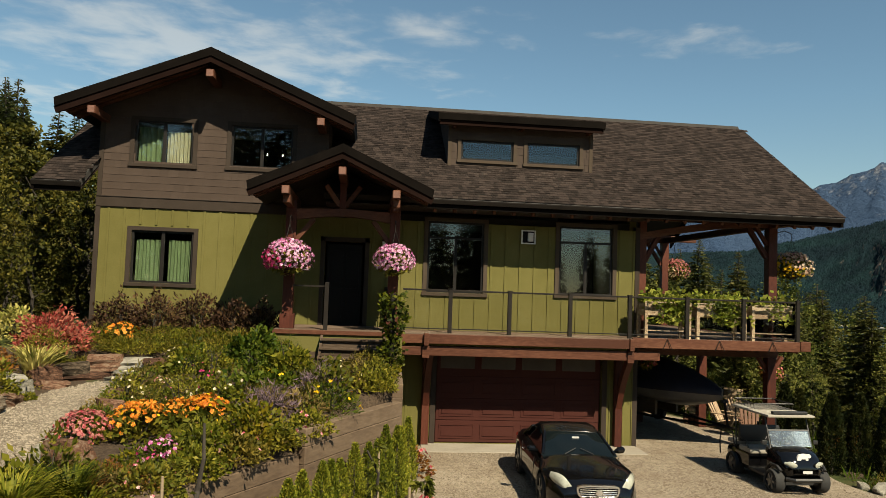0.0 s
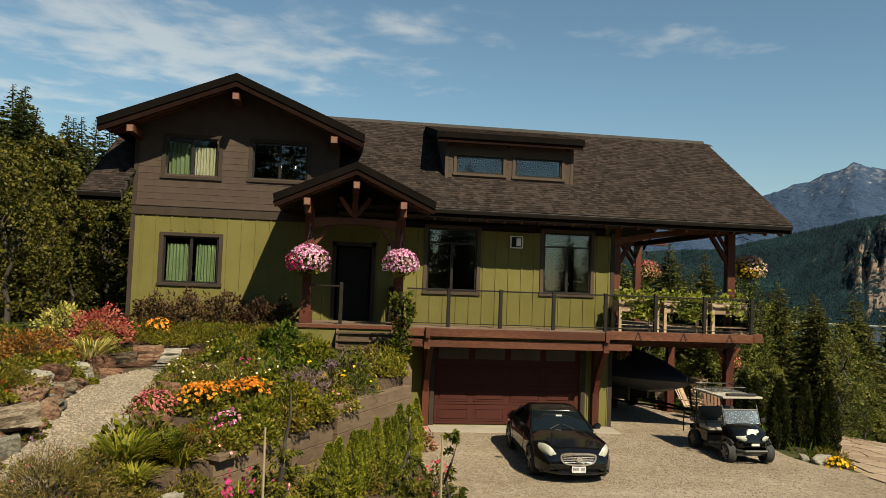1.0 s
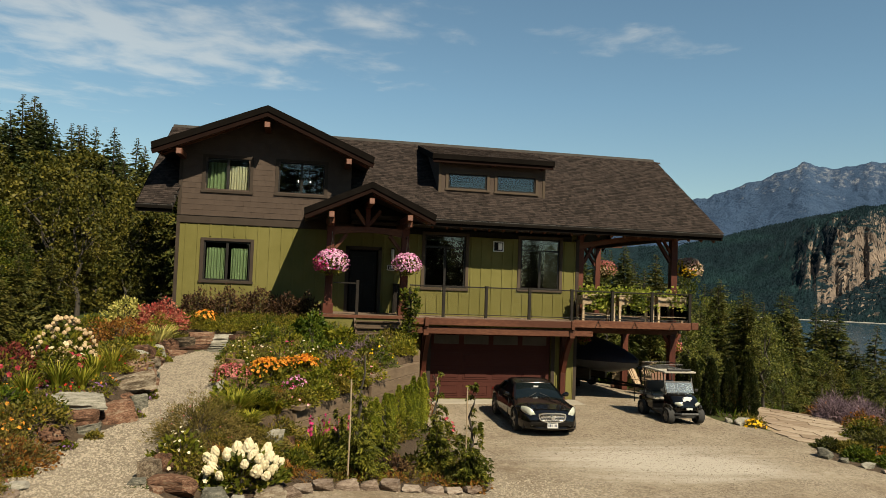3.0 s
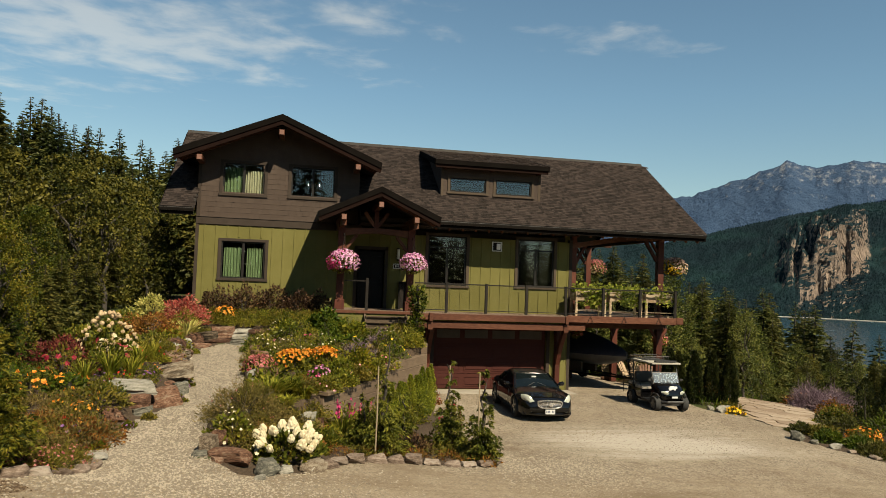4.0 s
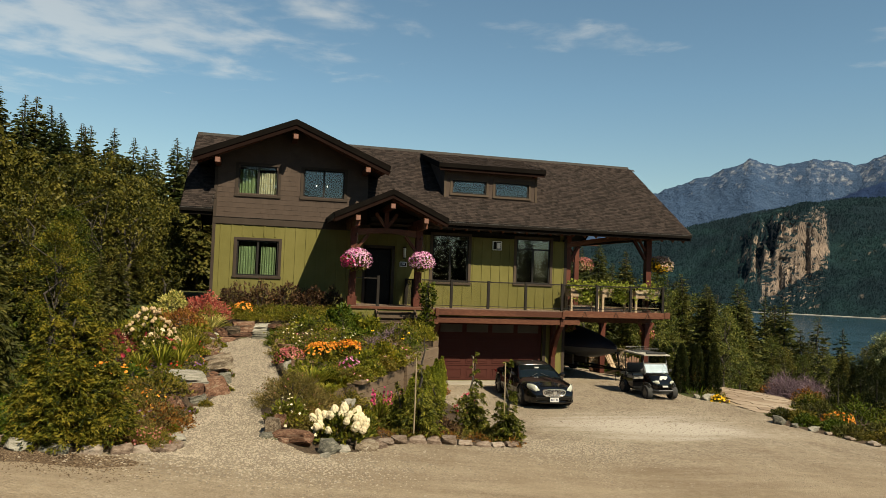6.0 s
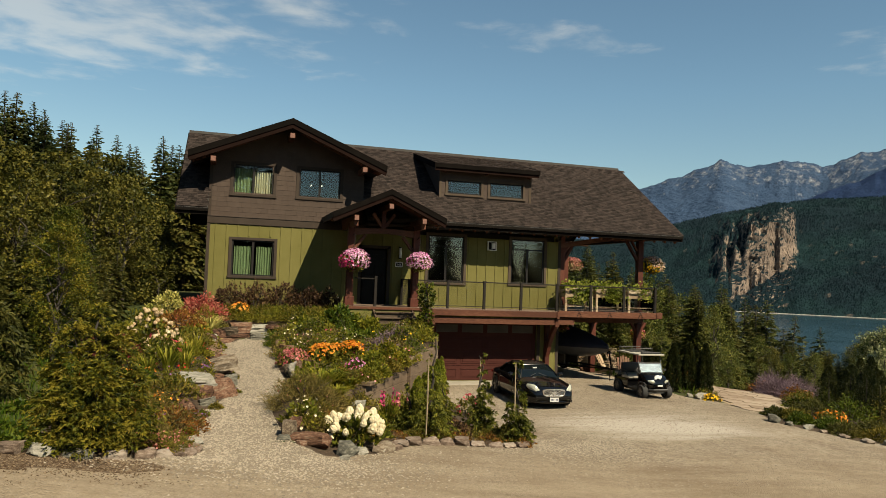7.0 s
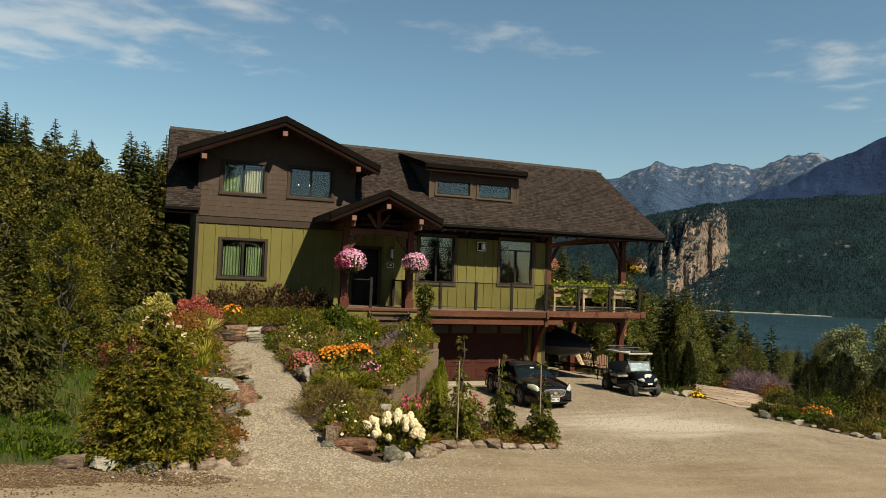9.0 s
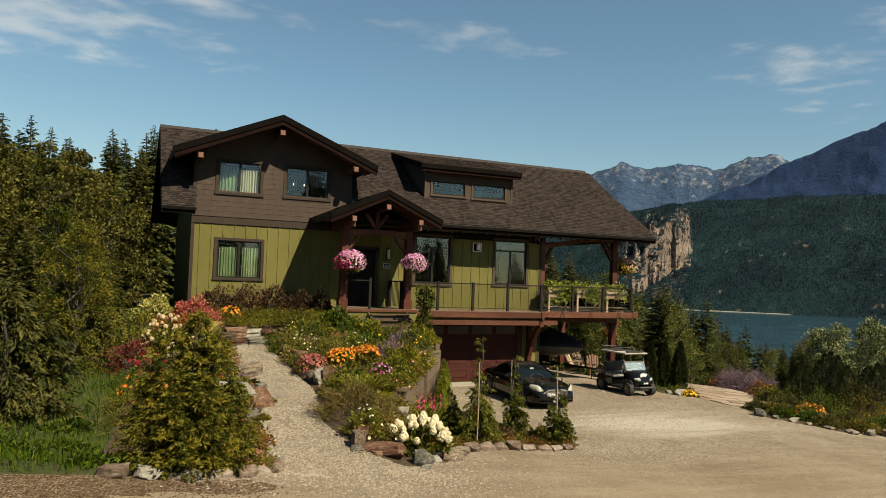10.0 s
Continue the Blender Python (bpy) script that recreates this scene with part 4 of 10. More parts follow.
# ridge caps
bm = bmesh.new()
x = -8.16
while x < 12.86:
    for s in (-1, 1):
        a = bmesh.ops.create_grid(bm, x_segments=1, y_segments=1, size=0.5)
        bmesh.ops.transform(bm, matrix=pose(x + 0.14, RIDGE_Y + s * 0.075, RIDGE_Z - 0.055 + rng.uniform(0, 0.008), -s * 33, 3, 0) @ Matrix.Diagonal((0.3, 0.19, 1, 1)), verts=a["verts"])
    x += 0.2
tagged(part("ridge_cap_rest", bm, M_SHINGLE, main_roof), kind="stuff")
part("roof_vent", tubed([(-5.9, 24.2, 9.9), (-5.9, 24.2, 10.35)], 0.05, 10), M_METAL, house, "small dark roof vent pipe")

# eave edge: fascia and gutter; a bright strip paints the sun's glint on its lip
for x0, x1 in ((-8.14, -7.05), (1.5, 12.86)):
    part("fascia", boxed(x0, x1, EAVE_Y + 0.05, EAVE_Y + 0.09, EAVE_Z - 0.26, EAVE_Z - 0.02), M_FASCIA, house)
    bm = bmesh.new()
    prof = [(EAVE_Y + 0.05, EAVE_Z - 0.14), (EAVE_Y - 0.03, EAVE_Z - 0.14), (EAVE_Y - 0.07, EAVE_Z - 0.05), (EAVE_Y - 0.07, EAVE_Z - 0.02), (EAVE_Y - 0.055, EAVE_Z - 0.02), (EAVE_Y - 0.055, EAVE_Z - 0.05), (EAVE_Y - 0.02, EAVE_Z - 0.125), (EAVE_Y + 0.05, EAVE_Z - 0.125)]
    prism(bm, prof, "x", x0 - 0.03, x1 + 0.03)
    g = part("gutter", bm, M_METAL, house, "dark metal eave gutter")
    part("lip", boxed(x0, x1, EAVE_Y - 0.078, EAVE_Y - 0.071, EAVE_Z - 0.026, EAVE_Z - 0.019), M_LIP_GLINT, g, "bright metal strip for the sun's glint on the gutter lip")
# rake boards at both ends of the main roof
for xe in (-8.14, 12.86):
    for s in (-1, 1):
        ye = RIDGE_Y + s * (RIDGE_Y - EAVE_Y)
        bm = bmesh.new()
        prism(bm, [(ye, EAVE_Z + 0.01), (RIDGE_Y, RIDGE_Z + 0.01), (RIDGE_Y, RIDGE_Z - 0.27), (ye, EAVE_Z - 0.26)], "x", xe - 0.03, xe + 0.03)
        part("rake_board", bm, M_FASCIA, house)
# soffits and rafter tails
for x0, x1 in ((-8.1, -7.06), (7.62, 12.9)):
    bm = bmesh.new()
    prism(bm, [(EAVE_Y + 0.1, EAVE_Z - 0.19), (RIDGE_Y, RIDGE_Z - 0.3), (RIDGE_Y, RIDGE_Z - 0.33), (EAVE_Y + 0.1, EAVE_Z - 0.22)], "x", x0, x1)
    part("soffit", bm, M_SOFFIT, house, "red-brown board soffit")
for i in range(22):
    x = 1.7 + i * 0.52
    if x > 12.7:
        break
    bm = beamed((x, EAVE_Y + 0.12, EAVE_Z - 0.30 + 0.02), (x, FY + 0.1 if x < 7.5 else RIDGE_Y, (EAVE_Z - 0.28) + PITCH * ((FY + 0.1 if x < 7.5 else RIDGE_Y) - EAVE_Y - 0.12)), 0.09, 0.16)
    part("rafter", bm, M_TIMBER, house, "dark stained rafter tail")
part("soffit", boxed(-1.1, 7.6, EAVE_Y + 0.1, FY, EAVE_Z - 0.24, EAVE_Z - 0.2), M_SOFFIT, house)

# purlin ends under the gables
for (x, z) in ((-6.95, 8.32), (-4.14, 9.42), (-1.32, 8.34)):
    b = part("purlin", beamed((x, 18.52, z), (x, FY + 0.1, z), 0.2, 0.2), M_TIMBER, house, "heavy stained purlin")
    part("end_grain", boxed(x - 0.08, x + 0.08, 18.505, 18.515, z - 0.085, z + 0.085), M_ENDGRAIN, b, "pale red sawn end grain")
for (x, z) in ((-1.9, 6.30), (-0.64, 6.79), (0.62, 6.31)):
    b = part("purlin", beamed((x, 16.52, z), (x, FY, z), 0.18, 0.2), M_TIMBER, house, "heavy stained purlin")
    part("end_grain", boxed(x - 0.075, x + 0.075, 16.505, 16.515, z - 0.08, z + 0.08), M_ENDGRAIN, b, "pale red sawn end grain")
# gable soffits
for xm, zt, hf, dr, y0, y1 in ((-4.14, 10.07, 3.71, 1.53, 18.62, FY), (-0.64, 7.40, 2.13, 0.96, 16.62, FY)):
    for s in (-1, 1):
        bm = bmesh.new()
        prism(bm, [(xm, zt - 0.17), (xm + s * hf * 0.985, zt - dr - 0.16), (xm + s * hf * 0.985, zt - dr - 0.19), (xm, zt - 0.20)], "y", y0, y1)
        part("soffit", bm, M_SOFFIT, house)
        for k in range(4 if hf > 3 else 3):
            t = (k + 0.7) / (4.3 if hf > 3 else 3.2)
            x, z = xm + s * hf * t, zt - dr * t - 0.24
            part("rafter", beamed((xm + s * hf * 0.05, y0 + 0.2 + k * 0.3, zt - 0.25), (xm + s * hf * 0.97, y0 + 0.2 + k * 0.3, zt - dr * 0.97 - 0.24), 0.09, 0.12), M_TIMBER, house)

# ---- siding ----
def clear_of(x, z, holes, pad=0.13):
    return not any(h[0] - pad < x < h[1] + pad and h[2] - pad < z < h[3] + pad for h in holes)


batten_holes = [OPEN[k] for k in ("lower", "tall", "tall2", "door")]
x = FX + 0.30
while x < 7.55:
    spans, lo = [], 2.62
    for h in sorted([h for h in batten_holes if h[0] - 0.14 < x < h[1] + 0.14], key=lambda h: h[2]):
        spans.append((lo, h[2] - 0.15))
        lo = h[3] + 0.15
    spans.append((lo, 5.99))
    for a, b in spans:
        if b - a > 0.1:
            part("batten", boxed(x - 0.03, x + 0.03, FY - 0.022, FY, a, b, bevel=0.004), M_GREEN, lower_wall)
    x += 0.406
for x in (1.2, 6.86, 7.25, 7.5):
    part("batten", boxed(x - 0.03, x + 0.03, FY - 0.022, FY, 0.03, 2.55, bevel=0.004), M_GREEN, garage_wall)
band = part("trim", boxed(FX - 0.03, -1.0, FY - 0.045, FY, 6.02, 6.27, bevel=0.006), M_TRIM, house, "brown band board between the storeys")
part("flashing", boxed(FX - 0.04, -1.0, FY - 0.06, FY, 6.275, 6.29), M_METAL, band)
part("trim", boxed(FX - 0.03, FX + 0.09, FY - 0.03, FY, 2.62, 6.015, bevel=0.004), M_TRIM, house, "brown corner board")
part("trim", boxed(7.5, 7.63, FY - 0.03, FY + 0.15, -0.02, 6.1, bevel=0.004), M_TRIM, house, "brown corner board")


def shakes(x0, x1, z0, z1, y, top, holes, rng, exposure=0.19):
    """Uneven shingles in courses; gives their boxes."""
    z, out = z0, []
    while z < z1:
        x = x0 - rng.uniform(0, 0.15)
        while x < x1:
            w = rng.uniform(0.13, 0.29)
            a, b = max(x, x0), min(x + w - 0.006, x1)
            x += w
            if b - a < 0.04:
                continue
            cx, cz = (a + b) / 2, z + exposure / 2
            if cz > top(cx) or not clear_of(cx, cz, holes, 0.02):
                continue
            out.append((a, b, z - rng.uniform(0, 0.008), min(z + exposure + 0.004, z1 + 0.1), 0.0095 + rng.uniform(0, 0.004)))
        z += exposure
    return out


def shake_mesh(spots, y):
    vs, fs, k = [], [], 0
    for a, b, z0, z1, t in spots:
        vs += [(a, y, z0), (b, y, z0), (b, y - t, z0), (a, y - t, z0), (a, y - 0.004, z1), (b, y - 0.004, z1)]
        fs += [(k, k + 1, k + 2, k + 3), (k + 3, k + 2, k + 5, k + 4)]
        k += 6
    return np.array(vs), np.array(fs)


rs = np.random.default_rng(4)
wall_spots = shakes(FX + 0.1, -1.15, 6.3, 9.9, FY, lambda x: 9.75 - 0.41 * abs(x + 4.14), [OPEN["upper"], OPEN["second"]], rs)
low_spots = [s for s in wall_spots if s[2] < 7.35][:280]
high_spots = [s for s in wall_spots if s not in low_spots]
tagged(part("shake_rest", shake_mesh(high_spots, FY), M_SHAKE, upper_wall), kind="stuff")
side_spots = shakes(0.0, 3.6, 6.4, 8.7, 0, lambda x: 9.0, [], rs)
bmv, bmf = shake_mesh(side_spots, 0)
tagged(part("shake_rest", (np.stack([-1.15 - bmv[:, 1] * -1.0 * -1.0, FY + 0.1 + bmv[:, 0], bmv[:, 2]], 1), bmf), M_SHAKE, upper_wall), kind="stuff")
part("trim", boxed(FX - 0.025, FX + 0.09, FY - 0.03, FY, 6.29, 8.5, bevel=0.004), M_TRIM, house, "brown corner board")


def loose_shakes():
    for s in low_spots:
        v, f = shake_mesh([s], FY)
        c = v.mean(0)
        piece("shake", mesh_of("shake", (v - c, f), M_SHAKE), upper_wall, pose(*c))


# ---- windows ----
def window(name, x0, x1, z0, z1, y, lights, trim=0.11, transom=0.0, depth=0.09, label="black-framed window with brown trim", board=None):
    """Trim boards proud of the wall, a black frame in the opening, and panes. lights: places of the uprights (0 to 1)."""
    bm = bmesh.new()
    for a, b, c, d in ((x0 - trim, x1 + trim, z1, z1 + trim * 0.9), (x0 - trim, x0, z0, z1), (x1, x1 + trim, z0, z1)):
        box(bm, a, b, y - 0.035, y + 0.0, c, d)
    board = board or M_TRIM
    w = part(name, bm, board, house, label)
    part("sill", boxed(x0 - trim - 0.02, x1 + trim + 0.02, y - 0.055, y, z0 - trim * 0.85, z0 - 0.002, bevel=0.006), board, w)
    bm = bmesh.new()
    fr = 0.055
    for a, b, c, d in ((x0, x1, z1 - fr, z1), (x0, x1, z0, z0 + fr), (x0, x0 + fr, z0 + fr, z1 - fr), (x1 - fr, x1, z0 + fr, z1 - fr)):
        box(bm, a, b, y + 0.02, y + depth, c, d)
    for t in lights:
        m = x0 + (x1 - x0) * t
        box(bm, m - 0.04, m + 0.04, y + 0.025, y + depth, z0 + fr, z1 - fr - (transom and transom + 0.0))
    if transom:
        box(bm, x0 + fr, x1 - fr, y + 0.025, y + depth, z1 - fr - transom, z1 - fr - transom + 0.06)
    part("frame", bm, M_FRAME, w)
    stops = [x0 + fr] + [x0 + (x1 - x0) * t for t in lights] + [x1 - fr]
    tops = z1 - fr - transom
    for a, b in zip(stops, stops[1:]):
        g = part("pane", boxed(a, b, y + 0.055, y + 0.061, z0 + fr, tops), M_GLASS, w)
        g.visible_shadow = False
    if transom:
        g = part("pane", boxed(x0 + fr, x1 - fr, y + 0.055, y + 0.061, tops + 0.06, z1 - fr), M_GLASS, w)
        g.visible_shadow = False
    return w


def curtain(w, x0, x1, z0, z1, y, mat, folds, name="curtain", label=""):
    n = folds * 8
    v, f = [], []
    for i in range(n + 1):
        t = i / n
        yy = y + 0.035 * math.sin(t * folds * 2 * math.pi) + 0.012 * math.sin(t * folds * 5.1)
        x = x0 + (x1 - x0) * t
        v += [(x, yy, z0), (x + 0.02 * math.sin(t * 9), yy, z1)]
    f = [(2 * i, 2 * i + 2, 2 * i + 3, 2 * i + 1) for i in range(n)]
    return part(name, (np.array(v), np.array(f)), mat, w, label, soft=180)


w = window("window", *OPEN["lower"], FY, [0.5])
curtain(w, -6.05, -5.42, 4.1, 5.2, FY + 0.16, M_CURTAIN, 6, label="green patterned curtain")
curtain(w, -5.22, -4.66, 4.1, 5.2, FY + 0.16, M_CURTAIN, 6, label="green patterned curtain")
w = window("window", *OPEN["upper"], FY, [0.5])
curtain(w, -6.14, -5.50, 7.22, 8.2, FY + 0.18, M_CURTAIN, 5, label="green curtain")
curtain(w, -5.40, -4.74, 7.22, 8.1, FY + 0.16, M_CURTAIN2, 7, label="cream curtain")
window("window", *OPEN["second"], FY, [0.5])
window("window", *OPEN["tall"], FY, [0.5], transom=0.42, label="tall black-framed window with brown trim", board=M_TANTRIM)
window("window", *OPEN["tall2"], FY, [0.5], transom=0.42, label="tall black-framed window with brown trim", board=M_TANTRIM)

# ---- shed dormer ----
DX0, DX1, DY = 2.16, 6.36, 20.15
dormer_holes = [(2.53, 4.04, 7.86, 8.43), (4.44, 5.98, 7.84, 8.45)]
dormer_wall = part("wall", holed(DX0, DX1, 7.5, 8.98, DY, DY + 0.16, dormer_holes), M_SHAKE, house, "brown shingled dormer wall")
for x in (DX0, DX1 - 0.12):
    bm = bmesh.new()
    prism(bm, [(DY + 0.16, 7.4), (DY + 0.16, 9.0), (23.6, 9.85), (23.6, 9.6)], "x", x, x + 0.12)
    part("cheek", bm, M_SHAKE, house)
bm = bmesh.new()
prism(bm, [(19.78, 9.06), (23.9, 10.11), (23.9, 9.96), (19.78, 8.91)], "x", 1.86, 6.56)
dr = part("roof", bm, M_UNDER, house, "dark low-sloped dormer roof")
dv, df = shingle_sheet(rng, 4.7, 4.25, lambda u, v: True)
tagged(part("shingle_rest", (lay(dv, (1.86, 19.76, 9.065), (1, 0, 0), (0, 4.12, 1.05)), df), M_SHINGLE, dr), kind="stuff")
part("fascia", boxed(1.82, 6.60, 19.72, 19.78, 8.89, 9.07), M_FASCIA, house)
part("fascia", boxed(1.86, 6.56, 19.78, 19.82, 8.76, 8.9), M_FASCIA2, house)
for x in (1.82, 6.54):
    bm = bmesh.new()
    prism(bm, [(19.74, 9.08), (23.4, 10.01), (23.4, 9.79), (19.74, 8.84)], "x", x, x + 0.05)
    part("fascia", bm, M_FASCIA, house)
for x in (2.3, 4.24, 6.2):
    part("bracket", beamed((x, 19.84, 8.80), (x, DY, 8.80), 0.1, 0.12), M_TIMBER, house)
dormer_spots = shakes(DX0 + 0.1, DX1 - 0.1, 7.7, 8.9, DY, lambda x: 8.85, [(a - 0.1, b + 0.1, c - 0.1, d + 0.1) for a, b, c, d in dormer_holes], rs)
tagged(part("shake_rest", shake_mesh(dormer_spots, DY), M_SHAKE, dormer_wall), kind="stuff")
for x in (DX0 - 0.005, DX1 - 0.095):
    part("trim", boxed(x, x + 0.1, DY - 0.03, DY, 7.62, 8.85), M_TANTRIM, house)
for h in dormer_holes:
    window("window", *h, DY, [], trim=0.1, label="low wide dormer window with tan boards", board=M_TANTRIM)
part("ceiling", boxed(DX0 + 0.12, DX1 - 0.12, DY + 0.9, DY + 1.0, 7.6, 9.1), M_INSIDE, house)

# ---- porch ----
porch_deck_z = 3.10
for x in (-1.86, 0.66):
    post = part("post", boxed(x - 0.125, x + 0.125, 17.72, 17.97, porch_deck_z, 6.2, bevel=0.012), M_TIMBER_UP, house, "heavy stained porch post")
    part("base", boxed(x - 0.17, x + 0.17, 17.68, 18.01, porch_deck_z, porch_deck_z + 0.35, bevel=0.01), M_TIMBER_UP, post)
bm = bmesh.new()
pts = []
for i in range(13):
    t = i / 12
    pts.append((-1.86 + 2.52 * t, 5.72 + 0.14 * math.sin(math.pi * t)))
prism(bm, pts + [(0.66, 6.0), (-0.6, 6.05), (-1.86, 6.0)], "y", 17.76, 17.94)
part("tie_beam", bm, M_TIMBER, house, "arched timber tie beam")
part("king_post", boxed(-0.72, -0.56, 17.77, 17.93, 6.05, 6.72, bevel=0.01), M_TIMBER_UP, house)
for s in (-1, 1):
    part("strut", beamed((-0.64 + s * 0.07, 17.85, 6.12), (-0.64 + s * 0.42, 17.85, 6.62), 0.12, 0.12, up=(0, 1, 0)), M_TIMBER, house)
    part("brace", beamed((-0.6 + s * 1.13, 17.85, 5.0 + 0.25), (-0.6 + s * 0.72, 17.85, 5.78), 0.12, 0.13, up=(0, 1, 0)), M_TIMBER, house)
    part("plate", beamed((-0.62 + s * 1.26, 16.7, 6.12), (-0.62 + s * 1.26, FY, 6.12), 0.16, 0.2), M_TIMBER, house)
for i in range(15):
    y = 17.38 + i * 0.147
    part("deck_board", boxed(-2.12, 0.92, y, y + 0.14, porch_deck_z - 0.04, porch_deck_z, bevel=0.004), M_DECK, house)
part("skirt", boxed(-2.12, 0.92, 17.40, 17.44, 2.3, porch_deck_z - 0.04), M_GREEN, house, "green porch skirt board")
part("skirt", boxed(-2.12, -2.08, 17.44, FY, 2.3, porch_deck_z - 0.04), M_GREEN, house)
part("rim", boxed(-2.15, 0.92, 17.35, 17.40, porch_deck_z - 0.1, porch_deck_z - 0.002, bevel=0.006), M_TIMBER, house)
steps = thing("porch_steps", (0, 0, 0), "weathered brown timber steps up to the porch", "steps")
for k, (y, z) in enumerate(((17.03, 2.93), (16.69, 2.75), (16.35, 2.57))):
    for j in range(2):
        part("tread", boxed(-0.98, 0.5, y + j * 0.17 - 0.05, y + j * 0.17 + 0.11, z - 0.045, z, bevel=0.008), M_STEPWOOD, steps)
    part("riser", boxed(-0.94, 0.46, y + 0.02, y + 0.05, z - 0.19, z - 0.047), M_STEPWOOD, steps)
for x in (-0.98, 0.5):
    bm = bmesh.new()
    prism(bm, [(16.30, 2.2), (16.30, 2.48), (17.38, 3.0), (17.38, 2.4)], "x", x - 0.03, x + 0.03)
    part("stringer", bm, M_STEPWOOD, steps)
# front door
door = part("door", boxed(-1.06, -0.12, FY + 0.06, FY + 0.11, 3.11, 5.28), M_DOOR, house, "black panelled front door, closed")
for c, d in ((3.3, 4.1), (4.25, 5.1)):
    for a, b in ((-0.97, -0.63), (-0.55, -0.21)):
        part("panel", boxed(a, b, FY + 0.045, FY + 0.06, c, d, bevel=0.008), M_DOOR, door)
part("handle", tubed([(-0.19, FY + 0.06, 4.1), (-0.19, FY - 0.0, 4.1), (-0.19, FY - 0.0, 4.32), (-0.19, FY + 0.06, 4.32)], 0.012, 8), M_METAL, door, "dark metal pull handle")
bm = bmesh.new()
for a, b, c, d in ((-1.24, -1.12, 3.1, 5.47), (-0.06, 0.06, 3.1, 5.47), (-1.24, 0.06, 5.35, 5.47)):
    box(bm, a, b, FY - 0.03, FY, c, d)
part("door_trim", bm, M_TRIM, house)

# ---- garage door ----
gd = part("garage_door", boxed(2.02, 6.60, FY + 0.10, FY + 0.14, 0.03, 2.41), M_GARAGE, house, "oxblood panelled double garage door, closed")
for r in range(4):
    z0 = 0.04 + r * 0.595
    part("section", boxed(2.03, 6.59, FY + 0.082, FY + 0.10, z0 + 0.006, z0 + 0.585, bevel=0.005), M_GARAGE, gd)
    for c in range(4):
        a = 2.12 + c * 1.13
        if r == 3:
            part("pane", boxed(a, a + 0.94, FY + 0.07, FY + 0.085, z0 + 0.20, z0 + 0.53, bevel=0.004), M_FROST, gd, "frosted garage door pane")
        else:
            bm = bmesh.new()
            p0, p1, q0, q1 = a, a + 0.96, z0 + 0.1, z0 + 0.48
            for e0, e1, g0, g1 in ((p0, p1, q1 - 0.03, q1), (p0, p1, q0, q0 + 0.03), (p0, p0 + 0.03, q0 + 0.03, q1 - 0.03), (p1 - 0.03, p1, q0 + 0.03, q1 - 0.03)):
                box(bm, e0, e1, FY + 0.068, FY + 0.083, g0, g1)
            box(bm, p0 + 0.07, p1 - 0.07, FY + 0.066, FY + 0.083, q0 + 0.07, q1 - 0.07)
            part("panel", bm, M_GARAGE, gd)
for a, b, c, d in ((1.86, 2.0, 0.02, 2.42), (6.62, 6.76, 0.02, 2.42), (1.86, 6.76, 2.42, 2.56)):
    part("door_trim", boxed(a, b, FY - 0.035, FY, c, d, bevel=0.005), M_TRIM, house)
single("garage_apron", boxed(1.62, 7.6, 18.6, 19.62, -0.08, 0.022, bevel=0.015), M_CONCRETE, "pale concrete apron before the garage door", "pavement", kind="structure")
# posts with curved braces that carry the deck
for x in (1.72, 7.05):
    part("post", boxed(x - 0.1, x + 0.1, FY - 0.2, FY - 0.002, 0.022, 2.5, bevel=0.012), M_TIMBER_UP, house, "stained pilaster post")
    part("brace", arc_brace(x, (FY - 0.2, 1.05), (18.5, 2.48), 0.2, 0.16), M_TIMBER_UP, house, "curved stained knee brace")

# ---- wall lamps, plaque, outlet ----
M_WHITE = material("white_enamel", [(0.72, 0.71, 0.68), (0.8, 0.79, 0.76)], 0.45, 4, 40, 0.05, 60)
M_LAMPGLASS = material("opal_lamp_glass", [(0.55, 0.53, 0.46), (0.65, 0.63, 0.56)], 0.3, 4, 40, 0.0)
lamp = thing("wall_lamp", (4.42, FY, 5.69), "square white-edged wall lamp on green siding", "lamp")
bm = bmesh.new()
for a, b, c, d in ((-0.2, 0.2, 0.16, 0.19), (-0.2, 0.2, -0.19, -0.16), (-0.2, -0.17, -0.16, 0.16), (0.17, 0.2, -0.16, 0.16)):
    box(bm, a, b, -0.07, 0.0, c, d)
part("frame", bm, M_WHITE, lamp)
part("backing", boxed(-0.17, 0.17, -0.02, 0.0, -0.16, 0.16), M_DOOR, lamp)
part("glass", boxed(-0.02, 0.13, -0.11, -0.02, -0.12, 0.12, bevel=0.015), M_WHITE, lamp, "white lamp glass")
for x in (0.45,):
    l2 = thing("wall_lamp", (x, FY, 5.2), "slim upright brass wall lamp beside the door", "lamp")
    part("glass", tubed([(0, -0.08, -0.18), (0, -0.08, 0.2)], 0.055, 12), M_LAMPGLASS, l2)
    part("backing", boxed(-0.05, 0.05, -0.03, 0, -0.24, 0.25, bevel=0.01), M_METAL, l2)
    part("cap", tubed([(0, -0.08, 0.2), (0, -0.08, 0.25)], 0.06, 12), M_METAL, l2)
plaque = thing("plaque", (0.42, FY, 4.74), "small dark oval-framed plaque beside the door", "plaque")
part("plate", boxed(-0.15, 0.15, -0.03, 0, -0.1, 0.1, bevel=0.02), M_WHITE, plaque)
part("face", boxed(-0.12, 0.12, -0.036, -0.03, -0.075, 0.075), M_DOOR, plaque)
for x in (-0.05, 0.0, 0.05):
    part("bar", boxed(x - 0.012, x + 0.012, -0.04, -0.036, -0.04, 0.04), M_WHITE, plaque)
